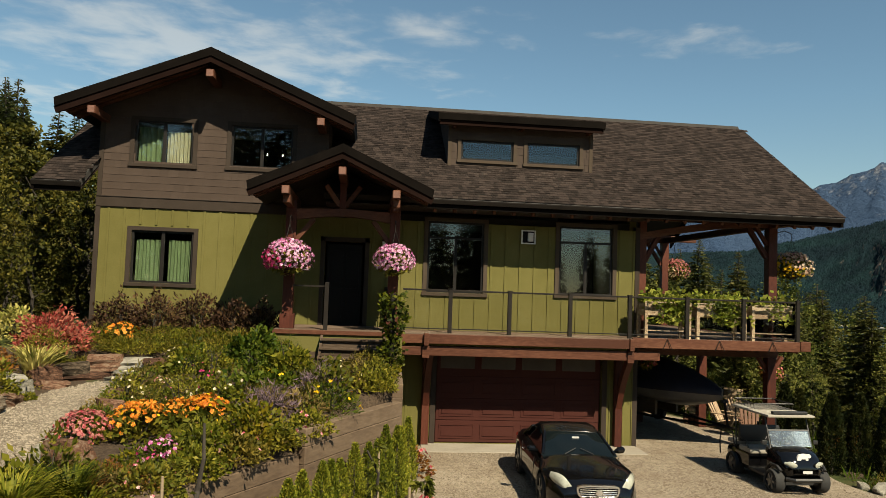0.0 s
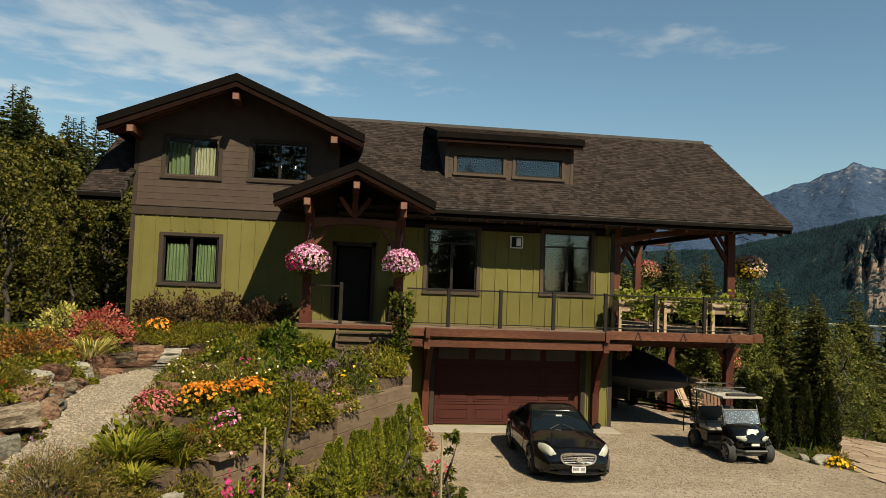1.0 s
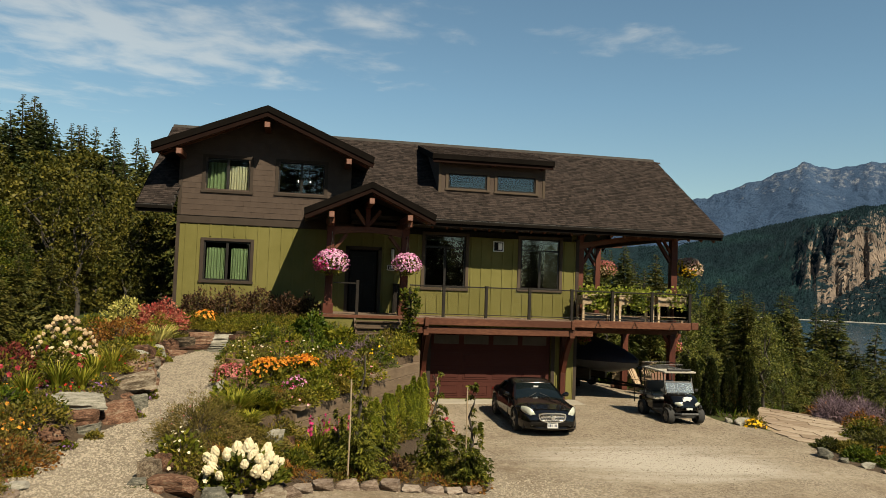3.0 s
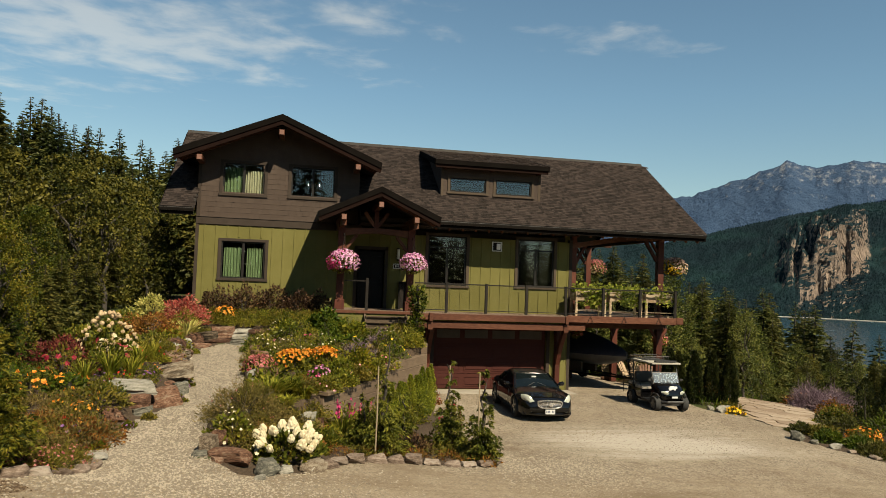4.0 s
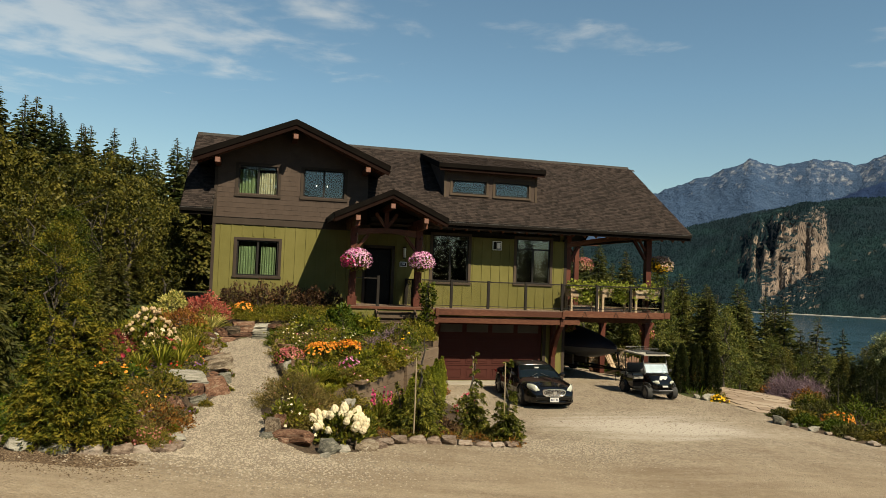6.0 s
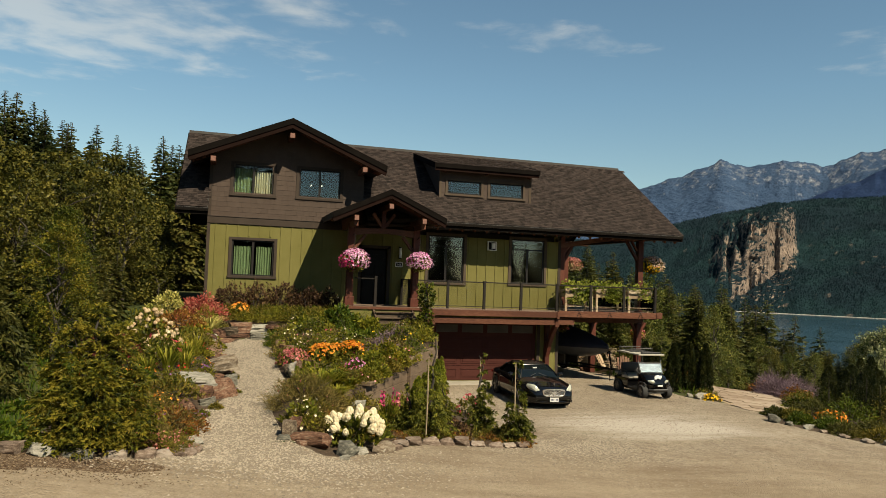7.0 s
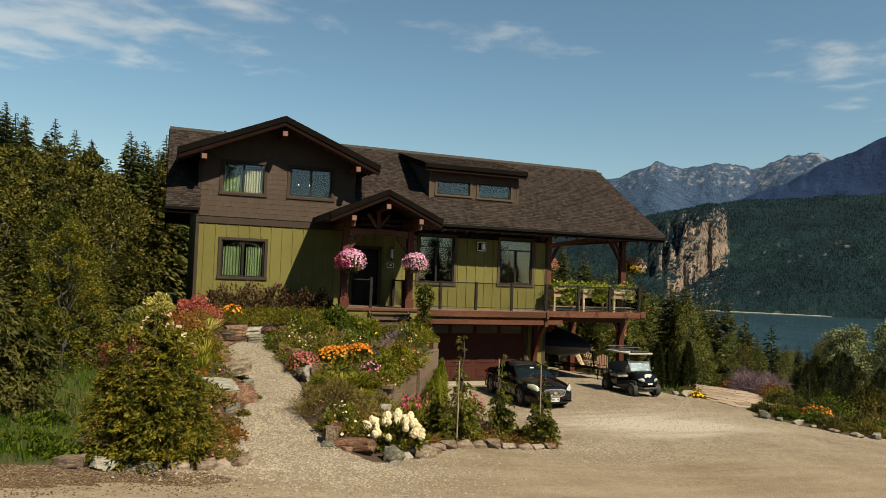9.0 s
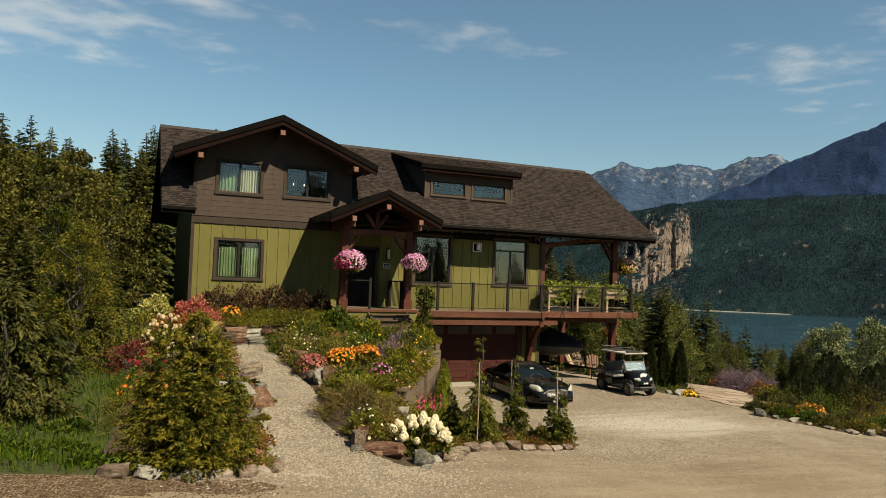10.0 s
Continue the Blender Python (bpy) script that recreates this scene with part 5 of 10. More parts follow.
outlet = thing("outlet_box", (1.15, FY, 3.42), "small dark weatherproof outlet box on siding", "outlet")
part("body", boxed(-0.05, 0.05, -0.04, 0, -0.08, 0.08, bevel=0.01), M_METAL, outlet)
# ceiling lamps in the upper room
M_GLOW = bpy.data.materials.new("lamp_glow")
M_GLOW.use_nodes = True
M_GLOW.node_tree.nodes["Principled BSDF"].inputs["Emission Color"].default_value = (1.0, 0.86, 0.66, 1)
M_GLOW.node_tree.nodes["Principled BSDF"].inputs["Emission Strength"].default_value = 3
for x in (-3.05, -2.6):
    pl = thing("pendant_lamp", (x, 21.6, 7.95), "small lit pendant lamp in the upper room", "lamp", "pendant lamps")
    part("bulb", tubed([(0, 0, -0.04), (0, 0, -0.02), (0, 0, 0.02), (0, 0, 0.04)], [0.006, 0.014, 0.014, 0.006], 12), M_GLOW, pl)
    part("cord", tubed([(0, 0, 0.06), (0, 0, 0.62)], 0.006, 6), M_METAL, pl)

# ======== deck ========
deck = thing("deck", (0, 0, 0), "stained timber deck on posts with a dark rail", "deck")
DZ = 3.06
for i in range(9):
    y = 18.30 + i * 0.146
    part("board", boxed(0.93, 11.84, y, y + 0.14, DZ - 0.04, DZ, bevel=0.004), M_DECK, deck)
for i in range(54):
    y = 18.30 + (i + 9) * 0.146
    part("board", boxed(7.64, 11.84, y, y + 0.14, DZ - 0.04, DZ, bevel=0.004), M_DECK, deck)
part("fascia", boxed(0.93, 1.56, 18.30, 18.36, 2.79, 3.015, bevel=0.008), M_TIMBER, deck)
part("fascia", boxed(1.60, 6.93, 18.24, 18.30, 2.79, 3.03, bevel=0.008), M_TIMBER, deck)
part("fascia", boxed(6.97, 11.60, 18.24, 18.30, 2.83, 3.09, bevel=0.008), M_TIMBER, deck)
part("fascia", boxed(11.60, 11.88, 18.22, 18.36, 2.85, 3.11, bevel=0.01), M_TIMBER, deck)
part("fascia", boxed(11.80, 11.86, 18.36, 27.4, 2.83, 3.08, bevel=0.008), M_TIMBER, deck)
for x in (1.58, 6.95):
    part("joist_end", boxed(x - 0.06, x + 0.06, 18.20, 18.44, 2.74, 3.05, bevel=0.008), M_TIMBER, deck)
    part("joist_end", boxed(x - 0.09, x + 0.09, 18.30, 18.6, 2.42, 2.72, bevel=0.01), M_TIMBER, deck)
part("beam", boxed(0.88, 1.50, 18.36, 18.52, 2.48, 2.70, bevel=0.012), M_TIMBER, deck)
part("beam", boxed(1.66, 6.87, 18.34, 18.50, 2.48, 2.72, bevel=0.012), M_TIMBER, deck)
part("beam", boxed(7.03, 7.76, 18.36, 18.52, 2.50, 2.72, bevel=0.012), M_TIMBER, deck)
for i in range(26):
    x = 1.1 + i * 0.42
    part("joist", boxed(x - 0.02, x + 0.02, 18.37, FY if x < 7.6 else 27.3, 2.78, DZ - 0.042), M_TIMBER, deck)
part("beam", boxed(7.64, 11.8, 19.6, 19.78, 2.55, 2.78, bevel=0.012), M_TIMBER, deck)
part("beam", boxed(7.64, 11.8, 23.8, 23.98, 2.55, 2.78, bevel=0.012), M_TIMBER, deck)
for y in (19.7, 23.9):
    part("post", boxed(11.46, 11.72, y - 0.13, y + 0.13, -0.2, 2.55, bevel=0.015), M_TIMBER_UP, deck, "heavy stained deck post")
    yy = y if y < 20 else 27.2
    part("post", boxed(11.46, 11.72, yy - 0.13, yy + 0.13, DZ, 6.35, bevel=0.015), M_TIMBER_UP, deck, "heavy stained deck post")
    for s in (-1, 1):
        part("brace", beamed((11.59 + s * 0.07, y, 2.12), (11.59 + s * 0.36, y, 2.58), 0.11, 0.12, up=(0, 1, 0)), M_TIMBER_UP, deck)
part("post", boxed(7.66, 7.9, 27.08, 27.32, DZ, 6.3, bevel=0.015), M_TIMBER_UP, deck)
part("post", boxed(9.3, 9.5, 23.8, 24.0, -0.2, 2.55, bevel=0.015), M_TIMBER_UP, deck)
# arched tie and braces under the deck's roof
for y in (19.7, 27.2):
    bm = bmesh.new()
    low, high = [], []
    for i in range(15):
        t = i / 14
        x = 7.62 + 3.95 * t
        low.append((x, 5.75 + 0.52 * math.sin(math.pi * min(1, t * 0.62 + 0.0) * 0.8) * 1.0))
        high.append((x, low[-1][1] + 0.2))
    prism(bm, low + high[::-1], "y", y - 0.09, y + 0.09)
    part("tie_beam", bm, M_TIMBER, deck, "arched timber tie beam")
    part("plate", boxed(7.62, 12.85, y - 0.1, y + 0.1, 6.33, 6.55, bevel=0.012), M_TIMBER, deck)
    part("brace", beamed((11.46, y, 5.4), (10.86, y, 6.3), 0.13, 0.14, up=(0, 1, 0)), M_TIMBER_UP, deck)
    part("brace", beamed((11.46, y, 5.78), (11.12, y, 6.3), 0.1, 0.1, up=(0, 1, 0)), M_TIMBER_UP, deck)
    part("brace", beamed((7.68, y, 4.95), (8.25, y, 5.95), 0.13, 0.14, up=(0, 1, 0)), M_TIMBER_UP, deck)
part("post", boxed(7.64, 7.84, 19.62, 19.8, DZ, 6.3, bevel=0.012), M_TIMBER_UP, deck)
part("plate", boxed(11.49, 11.69, 18.5, 27.3, 6.25, 6.45, bevel=0.012), M_TIMBER, deck)

# rail
M_CLEAR = glass_material("clear_rail_glass", rough=0.01, clear=0.93)
M_CLEAR.node_tree.nodes["Fresnel"].inputs["IOR"].default_value = 1.35
RAILS = [2.17, 3.71, 5.31, 6.91, 8.48, 10.05, 11.58]
for x in RAILS:
    p = part("rail_post", boxed(x - 0.05, x + 0.05, 18.31, 18.41, DZ - 0.04, 4.17, bevel=0.008), M_METAL, deck, "dark metal rail post")
    part("cap", boxed(x - 0.06, x + 0.06, 18.30, 18.42, 4.171, 4.195, bevel=0.006), M_METAL, p)
ends = [0.9] + RAILS
for a, b in zip(ends, ends[1:]):
    part("top_rail", boxed(a + 0.05, b - 0.05, 18.335, 18.385, 4.12, 4.165, bevel=0.006), M_METAL, deck)
    part("bottom_rail", boxed(a + 0.05, b - 0.05, 18.345, 18.375, DZ + 0.09, DZ + 0.12, bevel=0.004), M_METAL, deck)
    g = part("glass_panel", boxed(a + 0.06, b - 0.06, 18.357, 18.363, DZ + 0.125, 4.118), M_CLEAR, deck)
    g.visible_shadow = False
for a, b in ((18.41, 19.55), (19.85, 21.8), (21.9, 23.75)):
    part("top_rail", boxed(11.555, 11.605, a, b, 4.12, 4.165), M_METAL, deck)
    g = part("glass_panel", boxed(11.577, 11.583, a, b, DZ + 0.1, 4.118), M_CLEAR, deck)
    g.visible_shadow = False
# wire brackets on the deck's front board
for x in (7.9, 9.33, 10.81):
    for s in (-1, 1):
        part("bracket", tubed([(x, 18.225, 3.08), (x + s * 0.13, 18.2, 2.8)], 0.009, 5), M_METAL, deck, "thin black wire bracket")
# stair rail and side rail of the porch
stair_rail = thing("stair_rail", (0, 0, 0), "black metal handrail at the porch steps", "railing")
part("post", boxed(-0.97, -0.87, 17.45, 17.55, 2.9, 4.24, bevel=0.008), M_METAL, stair_rail)
part("handrail", boxed(-1.72, -0.97, 17.47, 17.52, 4.12, 4.16), M_METAL, stair_rail)
porch_rail = thing("porch_rail", (0, 0, 0), "black metal railing between porch and deck", "railing")
for y in (18.2, 19.5):
    part("post", boxed(0.51, 0.61, y - 0.05, y + 0.05, DZ, 4.17, bevel=0.008), M_METAL, porch_rail)
for i in range(9):
    y = 18.32 + i * 0.14
    part("baluster", boxed(0.55, 0.57, y - 0.01, y + 0.01, DZ + 0.1, 4.12), M_METAL, porch_rail)
part("handrail", boxed(0.535, 0.585, 18.25, 19.45, 4.11, 4.16), M_METAL, porch_rail)
# ======== plants ========
def ground_at(x, y):
    return float(height(x, y))


def unit(v):
    return v / np.maximum(np.linalg.norm(v, axis=-1, keepdims=True), 1e-9)


def leaf_quads(rng, p, size, aspect=0.5, up=0.6, along=None, wild=0.6, bend=0.0):
    """A pointed leaf at each place p. along: the way it points; up: how far its face turns to the sky."""
    n = len(p)
    d = rng.normal(size=(n, 3)) if along is None else unit(along) + rng.normal(size=(n, 3)) * wild
    d = unit(d)
    nn = rng.normal(size=(n, 3)) * (1 - up) + np.array([0, 0, 1.0]) * up
    side = unit(np.cross(d, nn))
    s = (size * rng.uniform(0.65, 1.35, n))[:, None]
    tip = p + d * s
    if bend:
        tip = tip - np.array([0, 0, 1.0]) * s * bend
    mid = p + d * s * 0.45
    v = np.stack([p, mid + side * s * aspect * 0.5, tip, mid - side * s * aspect * 0.5], 1).reshape(-1, 3)
    f = np.arange(4 * n).reshape(n, 4)
    return v, f


M_BARK = material("rough_bark", [(0.016, 0.012, 0.009), (0.036, 0.028, 0.021), (0.065, 0.053, 0.042)], 0.9, 3, 30, 0.6, 30, stretch=(1, 1, 0.2))
L_FIR = leaf_material("fir_needles", [(0.023, 0.037, 0.013), (0.055, 0.074, 0.025), (0.108, 0.123, 0.044)], 0.3, per_island=0.5, patch=0.8)
L_FIR2 = leaf_material("olive_fir_needles", [(0.029, 0.039, 0.012), (0.066, 0.076, 0.022), (0.128, 0.124, 0.038)], 0.32, per_island=0.5, patch=1.2)
L_ALDER = leaf_material("alder_leaves", [(0.018, 0.027, 0.006), (0.055, 0.063, 0.013), (0.138, 0.132, 0.03)], 0.3, per_island=0.5, patch=0.7)
L_GOLD = leaf_material("golden_cedar_sprays", [(0.015, 0.026, 0.006), (0.054, 0.07, 0.012), (0.125, 0.14, 0.02), (0.215, 0.195, 0.032)], 0.4, per_island=0.5, patch=3.0)
L_YELLOW = leaf_material("yellowing_leaves", [(0.018, 0.032, 0.004), (0.062, 0.088, 0.009), (0.135, 0.148, 0.015), (0.23, 0.195, 0.022)], 0.4, per_island=0.45, patch=1.1)
L_LARCH = leaf_material("larch_tufts", [(0.011, 0.023, 0.004), (0.036, 0.058, 0.008), (0.086, 0.108, 0.014), (0.18, 0.162, 0.024)], 0.35, per_island=0.4, patch=0.8)
L_SLOPE = leaf_material("grey_green_fir_needles", [(0.03, 0.046, 0.016), (0.072, 0.094, 0.032), (0.14, 0.152, 0.056)], 0.35, per_island=0.5, patch=1.0)
L_BIRCH = leaf_material("light_green_birch_leaves", [(0.03, 0.05, 0.012), (0.082, 0.112, 0.026), (0.185, 0.205, 0.064)], 0.38, per_island=0.6, patch=0.9)
L_POPLAR = leaf_material("silvery_poplar_leaves", [(0.028, 0.05, 0.016), (0.085, 0.13, 0.045), (0.33, 0.38, 0.25)], 0.35, per_island=1.0, patch=2.0)
L_GREEN = leaf_material("garden_green_leaves", [(0.045, 0.063, 0.009), (0.097, 0.114, 0.017), (0.191, 0.182, 0.031)], 0.35)
L_LIME = leaf_material("fresh_green_leaves", [(0.08, 0.105, 0.013), (0.16, 0.18, 0.024), (0.27, 0.26, 0.045)], 0.4)
L_PLANTER = leaf_material("bright_bean_leaves", [(0.11, 0.17, 0.03), (0.21, 0.28, 0.05), (0.34, 0.38, 0.1)], 0.45)
L_OLIVE = leaf_material("olive_leaves", [(0.068, 0.074, 0.015), (0.13, 0.126, 0.026), (0.21, 0.175, 0.042)], 0.35)
L_STRAW = leaf_material("tan_heather_sprigs", [(0.08, 0.074, 0.024), (0.16, 0.138, 0.05), (0.26, 0.205, 0.095)], 0.35, per_island=0.6, patch=3.0)
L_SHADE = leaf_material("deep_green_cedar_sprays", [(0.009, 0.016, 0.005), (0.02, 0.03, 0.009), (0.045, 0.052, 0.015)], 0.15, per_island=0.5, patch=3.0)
L_BLADE = leaf_material("bright_blade_leaves", [(0.12, 0.16, 0.02), (0.22, 0.25, 0.035), (0.36, 0.35, 0.07)], 0.5)
L_DEEP = leaf_material("deep_green_leaves", [(0.024, 0.05, 0.006), (0.055, 0.095, 0.01), (0.105, 0.14, 0.02)], 0.3)
L_PURPLE = leaf_material("purple_brown_leaves", [(0.029, 0.017, 0.014), (0.072, 0.042, 0.029), (0.130, 0.091, 0.049)], 0.25)
L_RED = leaf_material("crimson_leaves", [(0.2, 0.03, 0.035), (0.36, 0.07, 0.075), (0.46, 0.19, 0.17)], 0.35)
L_WINE = leaf_material("wine_red_leaves", [(0.045, 0.009, 0.012), (0.1, 0.02, 0.025), (0.17, 0.05, 0.045)], 0.3)
L_RUST = leaf_material("rust_brown_leaves", [(0.096, 0.042, 0.013), (0.192, 0.084, 0.024), (0.264, 0.144, 0.043)], 0.3)
L_CREAM = leaf_material("variegated_leaves", [(0.192, 0.228, 0.065), (0.396, 0.408, 0.14), (0.6, 0.576, 0.259)], 0.35)
L_YOUNG = leaf_material("young_cedar_sprays", [(0.035, 0.05, 0.008), (0.09, 0.11, 0.018), (0.2, 0.21, 0.04)], 0.35, per_island=0.6, patch=3.0)
L_CEDAR = leaf_material("cedar_sprays", [(0.07, 0.105, 0.015), (0.155, 0.2, 0.027), (0.28, 0.3, 0.045)], 0.25)
P_PINK = leaf_material("pink_petals", [(0.42, 0.05, 0.16), (0.62, 0.18, 0.34), (0.78, 0.5, 0.6)], 0.3, rough=0.6)
P_WINE = leaf_material("wine_red_petals", [(0.16, 0.008, 0.03), (0.28, 0.02, 0.06), (0.36, 0.06, 0.1)], 0.3)
P_ROSE = leaf_material("deep_rose_petals", [(0.34, 0.03, 0.08), (0.5, 0.09, 0.15), (0.6, 0.25, 0.3)], 0.3)
P_BASKET = leaf_material("pale_pink_petals", [(0.46, 0.08, 0.40), (0.62, 0.28, 0.62), (0.76, 0.58, 0.95)], 0.3)
P_DUSTY = leaf_material("dusty_pink_petals", [(0.27, 0.075, 0.105), (0.41, 0.145, 0.175), (0.5, 0.25, 0.27)], 0.3)
P_SHELL = leaf_material("shell_pink_petals", [(0.42, 0.13, 0.22), (0.64, 0.42, 0.42), (0.74, 0.64, 0.58)], 0.3)
P_MAGENTA = leaf_material("magenta_petals", [(0.45, 0.03, 0.2), (0.6, 0.08, 0.3)], 0.3)
P_ORANGE = leaf_material("orange_petals", [(0.5, 0.145, 0.02), (0.62, 0.24, 0.035), (0.72, 0.37, 0.08)], 0.3)
P_YELLOW = leaf_material("yellow_petals", [(0.7, 0.42, 0.02), (0.8, 0.56, 0.04)], 0.3)
P_WHITE = leaf_material("cream_petals", [(0.52, 0.50, 0.40), (0.66, 0.64, 0.55), (0.76, 0.74, 0.67)], 0.3)
P_BLUSH = leaf_material("faded_cream_petals", [(0.36, 0.27, 0.2), (0.5, 0.4, 0.31), (0.6, 0.53, 0.42)], 0.3)
P_VIOLET = leaf_material("violet_petals", [(0.16, 0.07, 0.28), (0.26, 0.15, 0.4)], 0.3)
P_LAV = leaf_material("lavender_spikes", [(0.095, 0.075, 0.125), (0.155, 0.118, 0.19), (0.23, 0.18, 0.26)], 0.3)
P_RED = leaf_material("red_petals", [(0.4, 0.02, 0.02), (0.55, 0.05, 0.04)], 0.3)


def trunk_mesh(rng, h, r, lean=0.03, limbs=()):
    bm = bmesh.new()
    pts = [(rng.normal() * lean * i, rng.normal() * lean * i, h * i / 7 - 0.3 * (i == 0)) for i in range(8)]
    tube(bm, pts, [r * (1.12 - i / 7) + 0.008 for i in range(8)], 8)
    for (p, q, a) in limbs:
        p, q = Vector(p), Vector(q)
        m = (p + q) / 2 + Vector((0, 0, 0.08 * (q - p).length))
        tube(bm, [p, m, q], [a, a * 0.7, a * 0.25], 5)
    bmesh.ops.recalc_face_normals(bm, faces=bm.faces[:])
    return bm


def conifer(name, rng, h, r, mat, label, whorls=42, teeth=7, shape=0.85, bare=0.04, gaps=0.1, droop=0.4, wide=0.30):
    """A spire of whorls; each bough is a drooping spine with loose slim branchlets on both sides."""
    t = thing(name, (0, 0, 0), label, "tree")
    P, D, Z, limbs = [], [], [], []
    for w in range(whorls):
        f = bare + (1 - bare) * ((w + rng.uniform(0, 0.9)) / whorls) ** 0.62
        L0 = r * (1 - f) ** (shape - 0.06) + 0.006 * r
        nb = int(rng.integers(5, 8)) if f < 0.85 else 5
        turn = rng.uniform(0, 6.28)
        for b in range(nb):
            if f < 0.75 and rng.uniform() < gaps:
                continue
            a = turn + 6.283 * b / nb + rng.normal() * 0.25
            z0 = h * min(0.985, max(0.005, f + rng.uniform(-0.5, 0.5) / whorls + rng.normal() * 0.012))
            L = L0 * rng.uniform(0.5, 1.2)
            o = np.array([math.cos(a), math.sin(a), 0])
            side = np.array([-o[1], o[0], 0])
            dr, rise = droop * rng.uniform(0.6, 1.4), 0.35 * f + rng.normal() * 0.06
            n = max(4, int(2 * teeth * min(1.0, 0.35 + L / r)))
            s = 1 - 0.95 * rng.uniform(0, 1, n) ** 1.1
            sp = np.array([0, 0, z0]) + o * (L * s)[:, None] + side * (0.05 * L * np.sin(s * 3 + a) + rng.normal(size=n) * 0.04 * L)[:, None]
            sp[:, 2] += L * (rise * s - dr * s * s) + rng.normal(size=n) * 0.02 * L
            q = rng.choice([-1.0, 1.0], n)
            d = o * 0.75 + side * (q * rng.uniform(0.35, 1.0, n))[:, None] + np.array([0, 0, -0.55 + 0.9 * f]) * rng.uniform(0.1, 1.3, n)[:, None]
            P.append(sp)
            D.append(d)
            Z.append((wide * L * (1.15 - s) ** 0.5 * rng.uniform(0.6, 1.25, n) + 0.018 * h) * min(1.0, 0.3 + 3.5 * (1 - f)))
            if w % 7 == 0 and f < 0.6 and b % 2 == 0:
                limbs.append(((0, 0, z0), tuple(sp[0]), 0.003 * h * (1 - f)))
    P, D, Z = np.concatenate(P), unit(np.concatenate(D)), np.concatenate(Z)[:, None]
    nn = rng.normal(size=(len(P), 3)) * 0.8 + np.array([0, 0, 0.7])
    wd = unit(np.cross(D, nn)) * Z * 0.24
    mid = P + D * Z * 0.4
    v = np.stack([P, mid + wd, P + D * Z - np.array([0, 0, 0.12]) * Z, mid - wd], 1).reshape(-1, 3)
    part("trunk", trunk_mesh(rng, h * 0.985, 0.011 * h + 0.02, 0.0008 * h, limbs), M_BARK, t)
    part("crown", (v, np.arange(len(v)).reshape(-1, 4)), mat, t)
    return t


def broadleaf(name, rng, h, r, leaf, mat, label, clumps=46, per=85, low=0.2, trunk=M_BARK):
    """A crown of uneven clumps on limbs."""
    t = thing(name, (0, 0, 0), label, "tree")
    P, limbs = [], []
    for c in range(clumps):
        f = low + (1 - low) * rng.uniform() ** 0.85
        prof = math.sin(math.pi * min(1, (f - low) / (1 - low) * 0.72 + 0.28)) ** 0.55
        a, rr = rng.uniform(0, 6.28), r * prof * math.sqrt(rng.uniform(0.15, 1.0))
        q = np.array([math.cos(a) * rr, math.sin(a) * rr, h * f])
        cr = r * rng.uniform(0.14, 0.3)
        g = unit(rng.normal(size=(per, 3))) * (cr * rng.uniform(0.3, 1.1, per) ** 0.6)[:, None]
        g[:, 2] *= 0.8
        P.append(q + g)
        if c % 7 == 0:
            limbs.append(((0, 0, max(0.15 * h, h * f * 0.6)), tuple(q), 0.0038 * h))
    part("trunk", trunk_mesh(rng, h * 0.85, 0.013 * h + 0.02, 0.012 * h, limbs), trunk, t)
    P = np.concatenate(P)
    part("crown", leaf_quads(rng, P, leaf, 0.7, 0.45), mat, t)
    return t


def put(proto, spots):
    """Copies of a plant: each spot is x, y, turn, size."""
    for k, (x, y, turn, size, *zz) in enumerate(spots):
        z = zz[0] if zz else ground_at(x, y)
        m = pose(x, y, z, 0, 0, turn) @ Matrix.Diagonal((size, size, size, 1))
        if k == 0:
            proto.matrix_basis = m
        else:
            copy_thing(proto, pose(x, y, z, 0, 0, turn) @ Matrix.Diagonal((size / proto.scale[0], size / proto.scale[1], size / proto.scale[2], 1)))


rng = np.random.default_rng(21)
# ---- forest: kinds, then where they stand ----
FIRS = [conifer("fir_tree", rng, 10, 2.6, L_FIR, "tall dark green fir tree at the forest edge", 64, 7, 0.85),
        conifer("fir_tree", rng, 10, 2.2, L_FIR, "narrow dark green fir tree at the forest edge", 64, 7, 0.9),
        conifer("fir_tree", rng, 10, 2.4, L_FIR2, "olive green fir tree on the slope", 62, 7, 0.85, droop=0.5),
        conifer("fir_tree", rng, 10, 2.7, L_FIR2, "broad green young fir tree", 50, 8, 0.8, bare=0.0, droop=0.3)]
LEAFY = [broadleaf("alder_tree", rng, 8, 2.6, 0.185, L_ALDER, "dense green alder tree at the forest edge", 60, 62, 0.0),
         broadleaf("alder_tree", rng, 8, 2.4, 0.185, L_ALDER, "green alder tree with pale undersides", 58, 62, 0.02),
         broadleaf("larch_tree", rng, 8, 2.1, 0.115, L_LARCH, "feathery yellow-green young larch", 124, 100, 0.0)]
FAR = [conifer("fir_tree", rng, 10, 2.4, L_FIR, "dark green fir tree in the far wood", 52, 3, 0.9, gaps=0.05, wide=0.42),
       conifer("fir_tree", rng, 10, 2.3, L_FIR2, "olive green fir tree in the far wood", 52, 3, 0.85, gaps=0.05, wide=0.42)]
